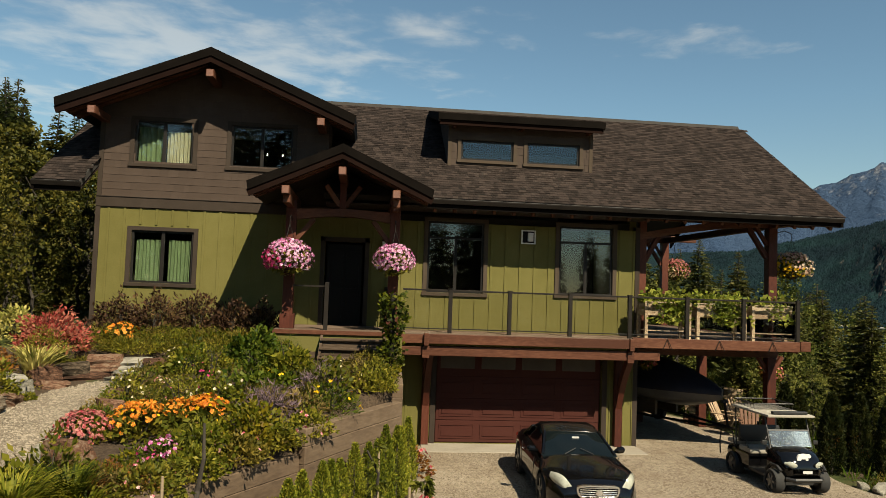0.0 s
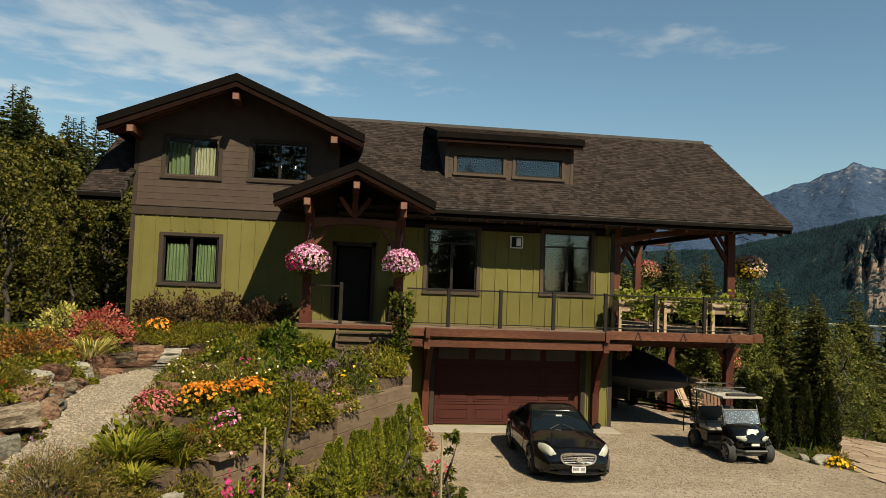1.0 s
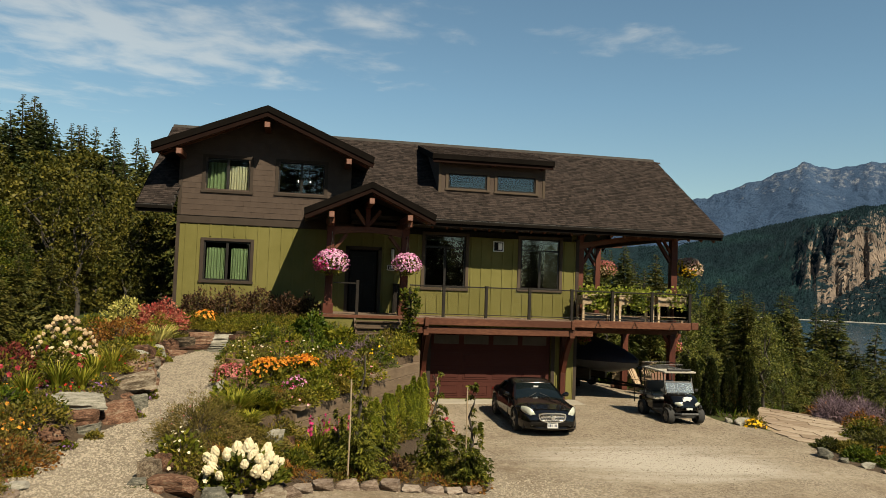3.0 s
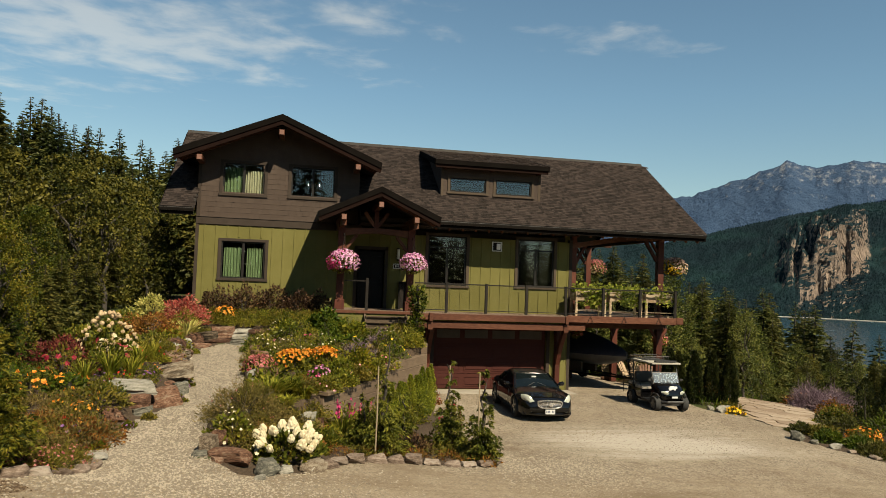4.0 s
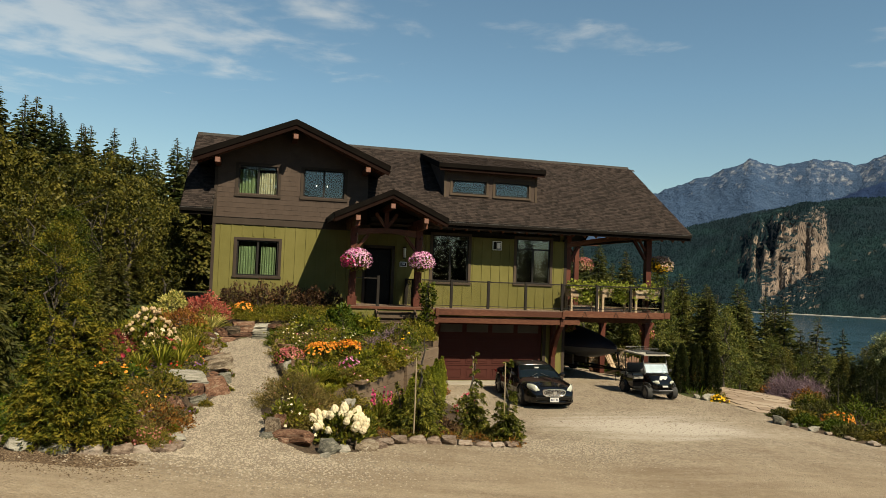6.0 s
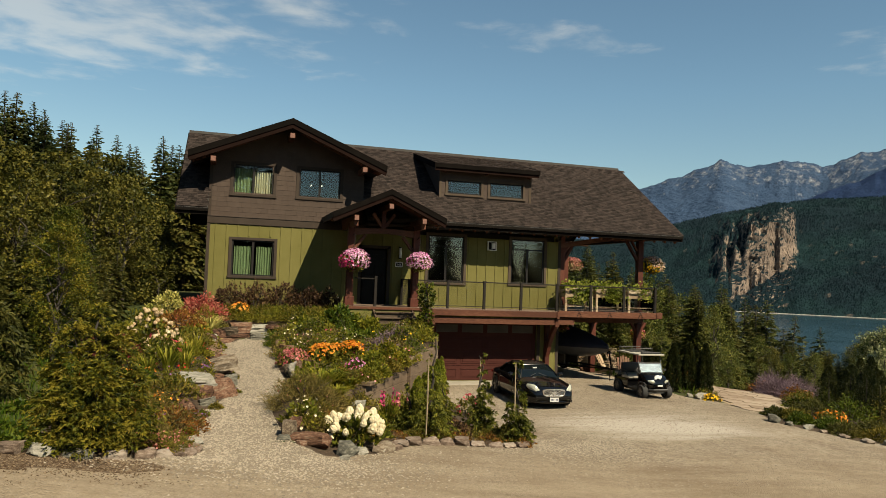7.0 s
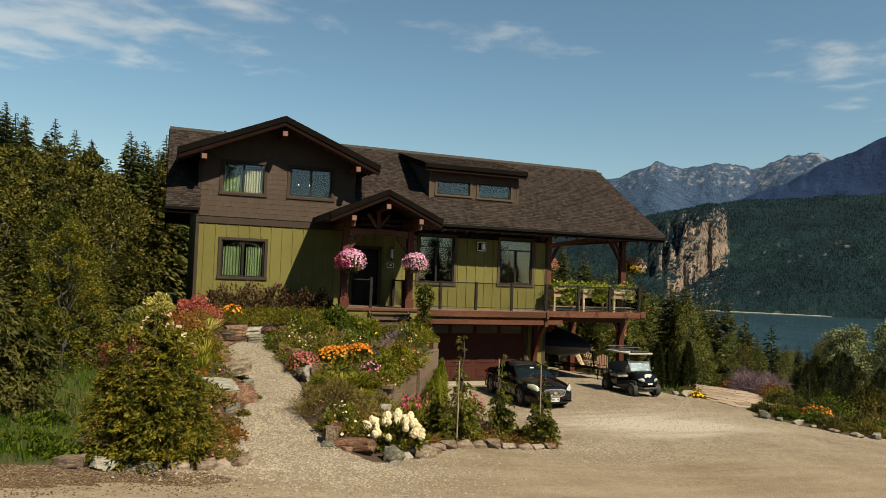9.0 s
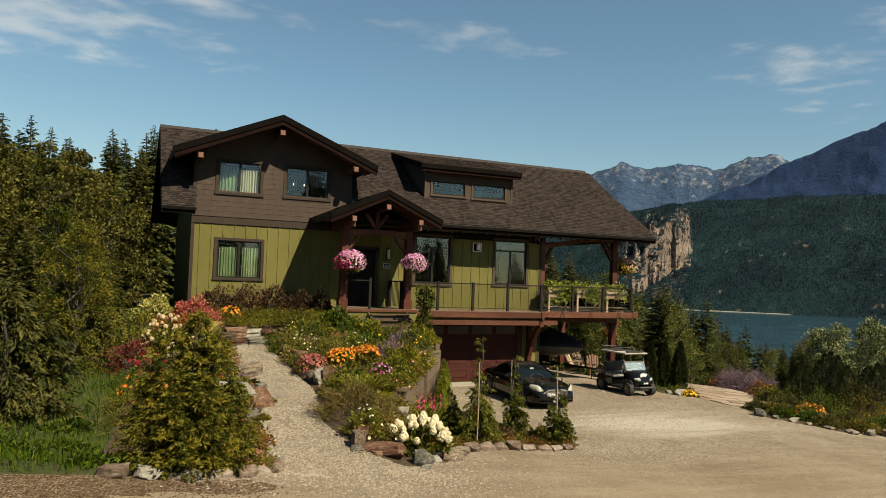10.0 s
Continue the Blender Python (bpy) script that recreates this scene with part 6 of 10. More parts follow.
SLOPE = [conifer("fir_tree", rng, 10, 2.7, L_SLOPE, "soft grey-green fir tree on the slope to the lake", 58, 9, 0.8, gaps=0.2, droop=0.3, wide=0.24),
         conifer("fir_tree", rng, 10, 2.3, L_FIR2, "loose olive fir tree on the slope to the lake", 56, 9, 0.85, gaps=0.24, droop=0.4, wide=0.24),
         broadleaf("birch_tree", rng, 8, 2.3, 0.15, L_BIRCH, "light green young birch on the slope to the lake", 64, 70, 0.0)]
for p in FIRS + LEAFY + FAR + SLOPE:
    p["group"] = "forest trees"

spots = {k: [] for k in range(13)}


# west and north-west: alders in front, firs behind
rt = np.random.default_rng(8)
for k in range(78):
    az = -46 + 47 * (k + rt.uniform(-0.4, 0.4)) / 78
    d = rt.uniform(38, 58)
    x, y = -4 + math.sin(radians(az)) * d, -4 + math.cos(radians(az)) * d
    top = EYE + d * (rt.uniform(0.15, 0.208) + 0.07 * float(step(-14, -28, az)))
    z = ground_at(x, y)
    spots[(7 if d > 46 else int(rt.integers(0, 2))) if k % 5 else 2].append((x, y, rt.uniform(0, 360), (top - z) / 10.0, z))
for k in range(40):
    az = -44 + 46 * (k + rt.uniform(-0.4, 0.4)) / 40
    d = rt.uniform(27, 38)
    x, y = -4 + math.sin(radians(az)) * d, -4 + math.cos(radians(az)) * d
    if x > -10.2:
        continue
    top = EYE + d * rt.uniform(0.115, 0.19)
    z = ground_at(x, y)
    spots[[4, 5, 2, 4, 3][k % 5]].append((x, y, rt.uniform(0, 360), (top - z) / (10.0 if k % 5 in (2, 4) else 8.0), z))
for x, y, top, kind in ((-11.0, 24.5, 7.6, 5), (-13.5, 22.5, 7.9, 4), (-10.6, 29.5, 8.6, 4), (-16.5, 20.0, 7.4, 5), (-12.4, 17.6, 5.4, 3), (-14.2, 13.0, 6.4, 4), (-15.0, 9.0, 6.2, 2),
                        (-12.2, 10.6, 6.0, 3), (-17.5, 14.5, 7.6, 1), (-10.1, 10.1, 5.2, 6), (-10.9, 14.6, 5.9, 6), (-13.0, 18.0, 7.2, 4), (-15.5, 11.5, 6.6, 2), (-12.6, 8.2, 4.8, 5), (-10.2, 17.5, 4.8, 5), (-16.2, 16.8, 7.4, 4), (-19.0, 17.5, 8.4, 2), (-15.0, 24.5, 8.8, 1), (-18.5, 24.0, 9.4, 0), (-11.8, 27.0, 8.3, 2), (-9.7, 11.9, 4.3, 3), (-11.3, 9.4, 4.0, 3), (-10.4, 11.0, 4.2, 3), (-9.6, 12.6, 3.6, 2), (-9.5, 15.0, 4.7, 3), (-11.4, 12.4, 5.2, 2), (-12.8, 7.6, 4.3, 6), (-10.8, 16.6, 5.4, 2), (-9.7, 19.0, 5.0, 3), (-8.9, 20.6, 5.2, 2), (-13.2, 14.8, 6.0, 3), (-14.4, 10.6, 5.4, 3), (-12.2, 20.2, 6.4, 5), (-14.6, 17.0, 6.8, 2), (-9.2, 24.5, 6.4, 5), (-10.2, 21.8, 5.8, 4), (-11.6, 6.4, 4.2, 3), (-13.2, 4.6, 4.4, 2), (-9.7, 13.2, 4.6, 3)):
    z = ground_at(x, y)
    spots[kind].append((x, y, rt.uniform(0, 360), (top - z) / (10.0 if kind < 4 else 8.0), z))
# east and north-east: the slope to the lake
lim_az = [18, 24, 27, 30, 33, 37, 39, 40.5, 43, 46, 51, 55, 62]
lim_el = [0.075, 0.07, 0.06, 0.048, 0.038, 0.018, 0.004, -0.03, -0.06, -0.07, -0.055, -0.045, -0.05]
for k in range(150):
    az = 21 + 42 * (k + rt.uniform(-0.5, 0.5)) / 150
    d = rt.choice([34, 40, 48, 58, 72, 90]) * rt.uniform(0.93, 1.07)
    x, y = -4 + math.sin(radians(az)) * d, -4 + math.cos(radians(az)) * d
    z = ground_at(x, y)
    top = EYE + d * (np.interp(az, lim_az, lim_el) - abs(rt.normal()) * 0.028)
    h = top - z
    if h < 1.5 or (x < 14 and y < 29):
        continue
    h = min(h, 15)
    if d > 44:
        spots[7 + k % 2].append((x, y, rt.uniform(0, 360), h / 10.0, z))
    else:
        kind = [10, 12, 11, 12, 10, 4, 11][k % 7]
        spots[kind].append((x, y, rt.uniform(0, 360), h / (8.6 if kind in (4, 12) else 10.0), z))
for x, y, top, kind in ((13.9, 29.0, 6.8, 1), (16.7, 31.0, 6.4, 11), (11.6, 31.5, 6.6, 0), (9.6, 33.0, 5.2, 2), (19.5, 33.0, 5.0, 10), (15.3, 33.0, 5.8, 0), (17.5, 27.5, 3.7, 10), (20.5, 26.0, 2.6, 12), (22.5, 29.0, 3.2, 11),
                        (24.5, 24.5, 1.6, 10), (27.0, 28.0, 2.0, 11), (30, 25, 1.0, 10), (14.5, 27.0, 3.0, 12), (12.6, 28.0, 3.4, 12), (10.4, 29.0, 3.8, 12), (8.8, 29.6, 4.6, 4), (16.4, 25.0, 1.9, 12), (19.0, 24.5, 1.7, 12), (13.2, 26.2, 1.4, 12), (11.2, 30.5, 4.4, 2), (18.2, 29.5, 3.6, 10),
                        (21.5, 21.5, 1.0, 12), (15.2, 24.0, 0.9, 12), (23.8, 20.8, 0.4, 10), (26.0, 21.0, 0.6, 12), (27.8, 18.6, 1.4, 12), (25.2, 15.6, 2.0, 10), (23.0, 13.6, 1.4, 11),
                        (25.0, 31.4, 4.65, 10), (29.1, 36.3, 4.4, 11), (27.2, 34.0, 3.6, 10), (21.3, 30.5, 3.7, 12), (24.9, 37.8, 5.3, 10), (22.6, 35.0, 4.6, 11), (18.0, 25.8, 1.5, 11), (49.0, 51.1, 2.0, 8), (43.0, 41.6, 1.4, 7), (36.5, 40.0, 1.0, 8), (36.6, 43.3, 3.8, 7), (29.8, 32.8, 3.7, 10), (31.6, 36.0, 3.3, 11), (47.0, 54.0, 2.6, 8), (40.0, 47.0, 3.0, 8), (52.0, 61.0, 2.4, 7)):
    z = ground_at(x, y)
    spots[kind].append((x, y, rt.uniform(0, 360), max(1.2, top - z) / (8.0 if kind in (4, 5, 6, 12) else 10.0), z))
POPLAR = broadleaf("poplar_tree", rng, 6, 2.2, 0.15, L_POPLAR, "light silvery green young poplar beyond the flower bed", 70, 80, 0.0)
POPLAR["group"] = "forest trees"
for k, (x, y, top) in enumerate(((21.2, 15.6, 2.7), (22.8, 14.4, 2.6), (24.6, 16.2, 2.9), (23.6, 18.4, 2.3), (26.5, 14.0, 2.4), (18.4, 23.0, 1.2))):
    z = ground_at(x, y)
    spots.setdefault(9, []).append((x, y, 70.0 * k, (top - z) / 6.0, z))
# woods behind the lane, which the panes mirror
for k in range(96):
    x, y = -95 + 190 * (k + rt.uniform(-0.4, 0.4)) / 96, rt.uniform(-64, -46)
    tall = np.interp(x, [-95, -42, -34, -8, -5, 1, 3, 12, 13, 17, 18, 36, 95], [17, 19, 25, 25, 20, 19, 13, 13, 21, 21, 13, 14, 17])
    spots[7 + k % 2].append((x, y, rt.uniform(0, 360), tall * rt.uniform(0.082, 0.112), ground_at(x, -5)))
for x, y, top, kind in ((-9.75, 18.4, 7.3, 4), (-8.75, 20.2, 5.7, 5), (-10.9, 19.4, 7.6, 5), (-15.6, 22.0, 9.3, 4), (-14.2, 22.4, 8.6, 5), (-13.0, 23.6, 8.2, 4), (-11.9, 22.2, 8.1, 5), (-10.6, 23.4, 7.9, 4), (-17.2, 21.0, 9.5, 5)):
    spots[kind].append((x, y, 40 * x, (top - ground_at(x, y)) / 8.0, ground_at(x, y)))
for k, p in enumerate(FIRS + LEAFY + FAR + [POPLAR] + SLOPE):
    put(p, spots[k])


# ---- garden plants ----
def shrub(name, rng, r, h, n, leaf, mat, label, aspect=0.5, up=0.4, shell=0.55, stems=7, top=0.7, flowers=None, category="shrub"):
    """A mound of leaves on stems; flowers: (count, size, material, name), gathered towards its top by top."""
    t = thing(name, (0, 0, 0), label, category)
    u = unit(rng.normal(size=(n, 3)))
    u[:, 2] = np.abs(u[:, 2]) * 1.0 - 0.12
    lump = 1 + 0.22 * np.sin(u[:, 0] * 5 + rng.uniform(0, 6)) * np.cos(u[:, 1] * 5 + rng.uniform(0, 6)) + 0.12 * np.sin(u[:, 2] * 9 + u[:, 0] * 7)
    rad = (shell + (1 - shell) * rng.uniform(0, 1, n) ** 0.5) * lump * rng.uniform(0.9, 1.08, n)
    p = u * rad[:, None] * np.array([r, r, h])
    p[:, 2] = np.maximum(p[:, 2], 0.02)
    part("foliage", leaf_quads(rng, p, leaf, aspect, up, u * np.array([1, 1, 0.8]) + np.array([0, 0, 0.25]), 0.6), mat, t)
    if stems:
        bm = bmesh.new()
        for k in range(stems):
            a, e = rng.uniform(0, 6.28), rng.uniform(0.3, 0.8)
            q = (math.cos(a) * r * e, math.sin(a) * r * e, h * 0.72)
            tube(bm, [(0.03 * math.cos(a), 0.03 * math.sin(a), -0.05), (q[0] * 0.4, q[1] * 0.4, h * 0.4), q], [0.014, 0.01, 0.004], 4)
            if name in ("hydrangea", "lavender", "russian_sage"):
                part("stem", bm, M_BARK, t)
                bm = bmesh.new()
        if len(bm.verts):
            part("stem", bm, M_BARK, t)
    for fl in flowers or ():
        count, size, fm, fname = fl[:4]
        u2 = unit(rng.normal(size=(count, 3)) + np.array([0, 0, top]))
        u2[:, 2] = np.abs(u2[:, 2])
        q = u2 * np.array([r, r, h]) * rng.uniform(0.95, 1.15, count)[:, None]
        part(fname, bloom(rng, q, size, u2), fm, t)
    return t


def bloom(rng, q, size, face=None, petals=5):
    """Open flowers: petals round a middle, turned up and outwards."""
    n = len(q)
    face = unit((np.array([0, 0, 1.0]) if face is None else face) * np.ones((n, 3)) + rng.normal(size=(n, 3)) * 0.35)
    a = unit(np.cross(face, rng.normal(size=(n, 3))))
    b = np.cross(face, a)
    vs, s = [], (size * rng.uniform(0.75, 1.25, n))[:, None]
    for k in range(petals):
        t0 = 2 * math.pi * k / petals
        d = a * math.cos(t0) + b * math.sin(t0)
        e = -a * math.sin(t0) + b * math.cos(t0)
        vs.append(np.stack([q, q + d * s * 0.35 + e * s * 0.22 + face * s * 0.05, q + d * s * 0.55, q + d * s * 0.35 - e * s * 0.22 + face * s * 0.05], 1))
    v = np.concatenate(vs, 0).reshape(-1, 3)
    return v, np.arange(len(v)).reshape(-1, 4)


def blades(name, rng, r, h, n, width, mat, label, bend=0.5, flowers=None, category="plant"):
    """A tuft of arching blades."""
    t = thing(name, (0, 0, 0), label, category)
    vs, fs, k = [], [], 0
    for i in range(n):
        a = rng.uniform(0, 6.28)
        o = np.array([math.cos(a), math.sin(a), 0])
        side = np.array([-o[1], o[0], 0])
        b0 = o * r * 0.25 * math.sqrt(rng.uniform())
        H, out = h * rng.uniform(0.6, 1.1), r * rng.uniform(0.2, 1.0)
        for j in range(5):
            s = j / 4
            c = b0 + o * out * s ** 1.7 + np.array([0, 0, H * (s - bend * 0.55 * s ** 3)])
            w = width * (1 - s ** 2) * 0.5 + 0.001
            vs += [c - side * w, c + side * w]
        fs += [(k + 2 * j, k + 2 * j + 1, k + 2 * j + 3, k + 2 * j + 2) for j in range(4)]
        k += 10
    part("blades", (np.array(vs), np.array(fs)), mat, t)
    t.children[-1].name = "tuft"
    for count, size, fm, fname in flowers or ():
        P = []
        for i in range(count):
            a, rr = rng.uniform(0, 6.28), r * 0.6 * math.sqrt(rng.uniform())
            base = np.array([math.cos(a) * rr, math.sin(a) * rr, 0])
            z = np.linspace(h * 0.75, h * 1.25, 9) * rng.uniform(0.85, 1.05)
            P.append(base + np.stack([rng.normal(size=9) * 0.02, rng.normal(size=9) * 0.02, z], 1))
        part(fname, bloom(rng, np.concatenate(P), size, unit(rng.normal(size=(len(P) * 9, 3)))), fm, t)
    return t


def columnar(name, rng, h, r, n, mat, label, leaf=0.065):
    """A narrow clipped-looking cedar of upright sprays."""
    t = thing(name, (0, 0, 0), label, "shrub")
    z = rng.uniform(0, 1, n) ** 0.9
    prof = np.where(z < 0.25, 0.75 + z, 1.0 - (np.maximum(z - 0.25, 0) / 0.75) ** 1.9 * 0.93)
    a = rng.uniform(0, 6.283, n)
    ridge = 1 + 0.16 * np.sin(a * 5 + z * 4) + 0.08 * np.sin(z * 40 + a * 3)
    rad = r * prof * ridge * rng.uniform(0.55, 1.05, n) ** 0.5
    o = np.stack([np.cos(a), np.sin(a), np.zeros(n)], 1)
    p = o * rad[:, None] + np.stack([np.zeros(n), np.zeros(n), z * h], 1)
    part("foliage", leaf_quads(rng, p, leaf, 0.4, 0.1, o * 0.55 + np.array([0, 0, 1.0]), 0.35), mat, t)
    part("trunk", trunk_mesh(rng, h * 0.8, 0.03, 0.0), M_BARK, t)
    return t


def sprays(name, rng, h, r, n, mat, label, leaf=0.16, upright=0.5, leaders=((0, 0, 1.0, 1.0),)):
    """A loose young cedar: fans of scale leaves on drooping branchlets."""
    t = thing(name, (0, 0, 0), label, "shrub")
    P, A, limbs = [], [], []
    m = n // 26
    for k in range(m):
        dx, dy, hk, rk_ = leaders[k % len(leaders)]
        f = rng.uniform(0.02, 0.99) ** 1.15
        L = r * rk_ * (1 - f) ** 0.6 * rng.uniform(0.35, 1.2) + 0.06
        a = rng.uniform(0, 6.283)
        o = np.array([math.cos(a), math.sin(a), 0])
        side = np.array([-o[1], o[0], 0])
        s = 1 - 0.62 * rng.uniform(0, 1, 26) ** 1.3
        lat = rng.normal(size=26) * 0.17 * L * (1.2 - s)
        c = np.array([dx, dy, f * h * hk])
        p = c + o * (L * s)[:, None] + side * lat[:, None]
        p[:, 2] += L * (upright * s - 0.7 * s * s) + rng.normal(size=26) * 0.012
        P.append(p)
        A.append(o + side * np.sign(lat)[:, None] * 0.7 + np.array([0, 0, upright - 0.9 * s.mean()]))
        if k % 6 == 0:
            limbs.append(((dx, dy, f * h * hk), tuple(c + o * L * 0.7 + np.array([0, 0, L * 0.1])), 0.008))
    for dx, dy, hk, rk_ in leaders[1:]:
        limbs.append(((0, 0, 0.1), (dx, dy, h * hk * 0.9), 0.02))
    part("foliage", leaf_quads(rng, np.concatenate(P), leaf, 0.34, 0.4, np.concatenate(A), 0.45, 0.25), mat, t)
    part("trunk", trunk_mesh(rng, h * 0.93, 0.012 * h + 0.01, 0.01, limbs), M_BARK, t)
    return t


def head_mesh(rng, mat):
    """A cone-shaped flower head, knobbly with small florets."""
    bm = bmesh.new()
    bmesh.ops.create_icosphere(bm, subdivisions=3, radius=1.0)
    o = Vector(rng.uniform(0, 50, 3))
    for v in bm.verts:
        z = v.co.z
        v.co *= 1 + 0.22 * noise.noise(v.co * 3.0 + o) + 0.2 * noise.noise(v.co * 9.0 + o)
        v.co.x *= 1.0 - 0.25 * z
        v.co.y *= 1.0 - 0.25 * z
    return mesh_of("flower_head", bm, mat)


def heads(name, rng, r, h, count, size, mat, leafmat, label, n=900, tall=1.3, spread=0.92):
    """A hydrangea: leaves below, large heads of small petals above."""
    t = shrub(name, rng, r, h * 0.86, n, 0.12, leafmat, label, 0.6, 0.5)
    kinds = [head_mesh(rng, mat) for _ in range(4)]
    for k in range(count):
        g = (k + 0.5) / count
        a, e = k * 2.39996 + rng.normal() * 0.25, math.acos(1 - spread * g)
        u = np.array([math.cos(a) * math.sin(e), math.sin(a) * math.sin(e), math.cos(e)])
        c = u * np.array([r, r, h]) * rng.uniform(0.9, 1.08)
        s = size * 0.5 * rng.uniform(0.75, 1.2)
        ob = new("flower_head", kinds[k % 4])
        ob.parent = t
        ob.matrix_basis = Matrix.Translation(Vector(c)) @ Vector((u[0], u[1], u[2] + 0.6)).to_track_quat("Z", "Y").to_matrix().to_4x4() @ Matrix.Diagonal((s, s, s * tall, 1))
    return t


def at(t, x, y, turn=0, size=1.0, z=None, dz=0.0):
    t.matrix_basis = pose(x, y, (ground_at(x, y) if z is None else z) + dz, 0, 0, turn) @ Matrix.Diagonal((size, size, size, 1))
    return t


rg = np.random.default_rng(33)
# before the west wall of the house
for k, (x, y, r, h) in enumerate(((-6.15, 18.9, 0.62, 0.95), (-5.2, 18.85, 0.75, 1.08), (-4.2, 18.9, 0.72, 1.12), (-3.3, 18.8, 0.65, 0.95), (-2.55, 18.6, 0.55, 0.9))):
    at(shrub("ninebark_shrub", rg, r, h, 1500, 0.10, L_PURPLE, "dark purple-brown leafy shrub below the window", shell=0.5), x, y)
at(shrub("maple_shrub", rg, 0.78, 0.95, 2200, 0.10, L_RED, "bright crimson-leaved shrub beside the house corner", shell=0.45), -7.0, 17.4)
at(shrub("dogwood_shrub", rg, 0.62, 0.8, 1300, 0.11, L_CREAM, "pale yellow-green variegated shrub"), -8.2, 18.0)
at(shrub("spirea_shrub", rg, 0.85, 0.75, 2000, 0.08, L_RUST, "rust-brown mounded shrub above the boulders"), -7.6, 14.8)
at(shrub("spirea_shrub", rg, 0.55, 0.62, 1300, 0.09, L_LIME, "fresh green mounded shrub above the stone wall"), -6.95, 14.4)
at(shrub("spirea_shrub", rg, 0.6, 0.4, 1200, 0.08, L_GREEN, "dark green mounded shrub above the stone wall"), -7.3, 13.2)
at(shrub("spirea_shrub", rg, 0.65, 0.55, 1400, 0.08, L_OLIVE, "olive green mounded shrub above the boulders"), -6.95, 12.0)
at(shrub("spirea_shrub", rg, 0.7, 0.6, 1300, 0.09, L_GREEN, "mid-green mounded shrub above the boulders"), -8.6, 15.6)
at(blades("ornamental_grass", rg, 0.75, 0.85, 150, 0.04, L_CREAM, "cream-striped tuft of ornamental grass", 0.6), -6.75, 15.9, 0, 1.15)
at(shrub("marigold_plant", rg, 0.38, 0.3, 350, 0.08, L_GREEN, "low plant with orange flowers below the shrubs", flowers=[(46, 0.11, P_ORANGE, "blossom")], category="flower"), -5.75, 18.1, dz=0.1)
# low evergreen carpet along the top of the stone wall
for k in range(27):
    x = -6.1 + (k % 9) * 0.5 + rg.uniform(-0.15, 0.15)
    at(shrub("carpet_juniper", rg, 0.52, 0.26, 900, 0.075, [L_OLIVE, L_GREEN, L_LIME, L_OLIVE, L_YELLOW][k % 5], "low spreading evergreen over the stone wall", 0.3, 0.3, stems=0), x, 17.55 + 0.42 * (k // 9) + 0.12 * math.sin(k * 2.1))
# hydrangea, roses and irises west of the path
at(heads("hydrangea", rg, 0.7, 1.15, 80, 0.105, P_BLUSH, L_GREEN, "hydrangea with faded pinkish cream flower heads", 1300, 1.0), -8.1, 11.8)
at(heads("hydrangea", rg, 0.45, 0.6, 24, 0.12, P_BLUSH, L_DEEP, "small hydrangea with faded pinkish cream flower heads", 700, 1.0), -7.6, 11.2)
at(shrub("rose_bush", rg, 0.55, 0.85, 900, 0.09, L_GREEN, "rose bush with dark red and white blooms", flowers=[(18, 0.13, P_WINE, "blossom"), (8, 0.12, P_WHITE, "blossom")]), -7.75, 10.3)
at(shrub("rose_bush", rg, 0.5, 0.7, 700, 0.09, L_OLIVE, "rose bush with dark red blooms", flowers=[(12, 0.12, P_WINE, "blossom")]), -8.5, 9.7)
for x, y, s in ((-7.5, 9.5, 0.85), (-6.95, 11.4, 0.8), (-7.1, 10.6, 0.75), (-7.9, 8.9, 0.72), (-7.1, 9.7, 0.65)):
    at(blades("iris_clump", rg, 0.55, 0.85, 95, 0.05, L_BLADE, "clump of upright green iris blades", 0.25), x, y, 0, s)
at(shrub("daisy_plant", rg, 0.55, 0.5, 800, 0.08, L_GREEN, "low plant with orange daisies", flowers=[(44, 0.09, P_ORANGE, "blossom")], category="flower"), -8.65, 8.0)
at(shrub("daisy_plant", rg, 0.45, 0.42, 600, 0.08, L_DEEP, "low plant with orange daisies", flowers=[(26, 0.08, P_ORANGE, "blossom")], category="flower"), -8.0, 8.15)
for x, y, r, lf in ((-8.35, 7.1, 0.55, L_STRAW), (-8.9, 6.7, 0.6, L_OLIVE), (-7.75, 7.35, 0.45, L_STRAW), (-8.55, 6.0, 0.6, L_STRAW), (-8.0, 6.5, 0.5, L_RUST), (-9.0, 7.4, 0.5, L_GREEN), (-8.9, 9.0, 0.55, L_DEEP), (-8.2, 8.6, 0.4, L_GREEN)):
    at(shrub("heather_plant", rg, r, r * 0.75, 1700, 0.07, lf, "wispy brown and olive heather cushion in the west bed", 0.2, 0.2, stems=0, category="plant"), x, y)
at(shrub("spirea_shrub", rg, 0.7, 0.42, 1000, 0.08, L_OLIVE, "low olive shrub beside the path stones"), -7.3, 7.4)
at(shrub("spirea_shrub", rg, 0.75, 0.45, 1200, 0.07, L_RUST, "low reddish-brown shrub beside the path stones"), -7.2, 6.1)
at(shrub("spirea_shrub", rg, 0.6, 0.5, 1000, 0.07, L_GREEN, "low green shrub beside the path stones"), -7.9, 5.4)
at(shrub("barberry_shrub", rg, 0.75, 0.8, 1500, 0.08, L_WINE, "dark wine-red shrub behind the roses"), -8.9, 10.6)
at(shrub("barberry_shrub", rg, 0.4, 0.35, 700, 0.06, L_WINE, "small wine-red shrub at the path mouth"), -7.45, 4.2)
at(shrub("spirea_shrub", rg, 0.8, 0.7, 1400, 0.09, L_GREEN, "mid-green shrub at the lawn's edge"), -9.0, 12.6)
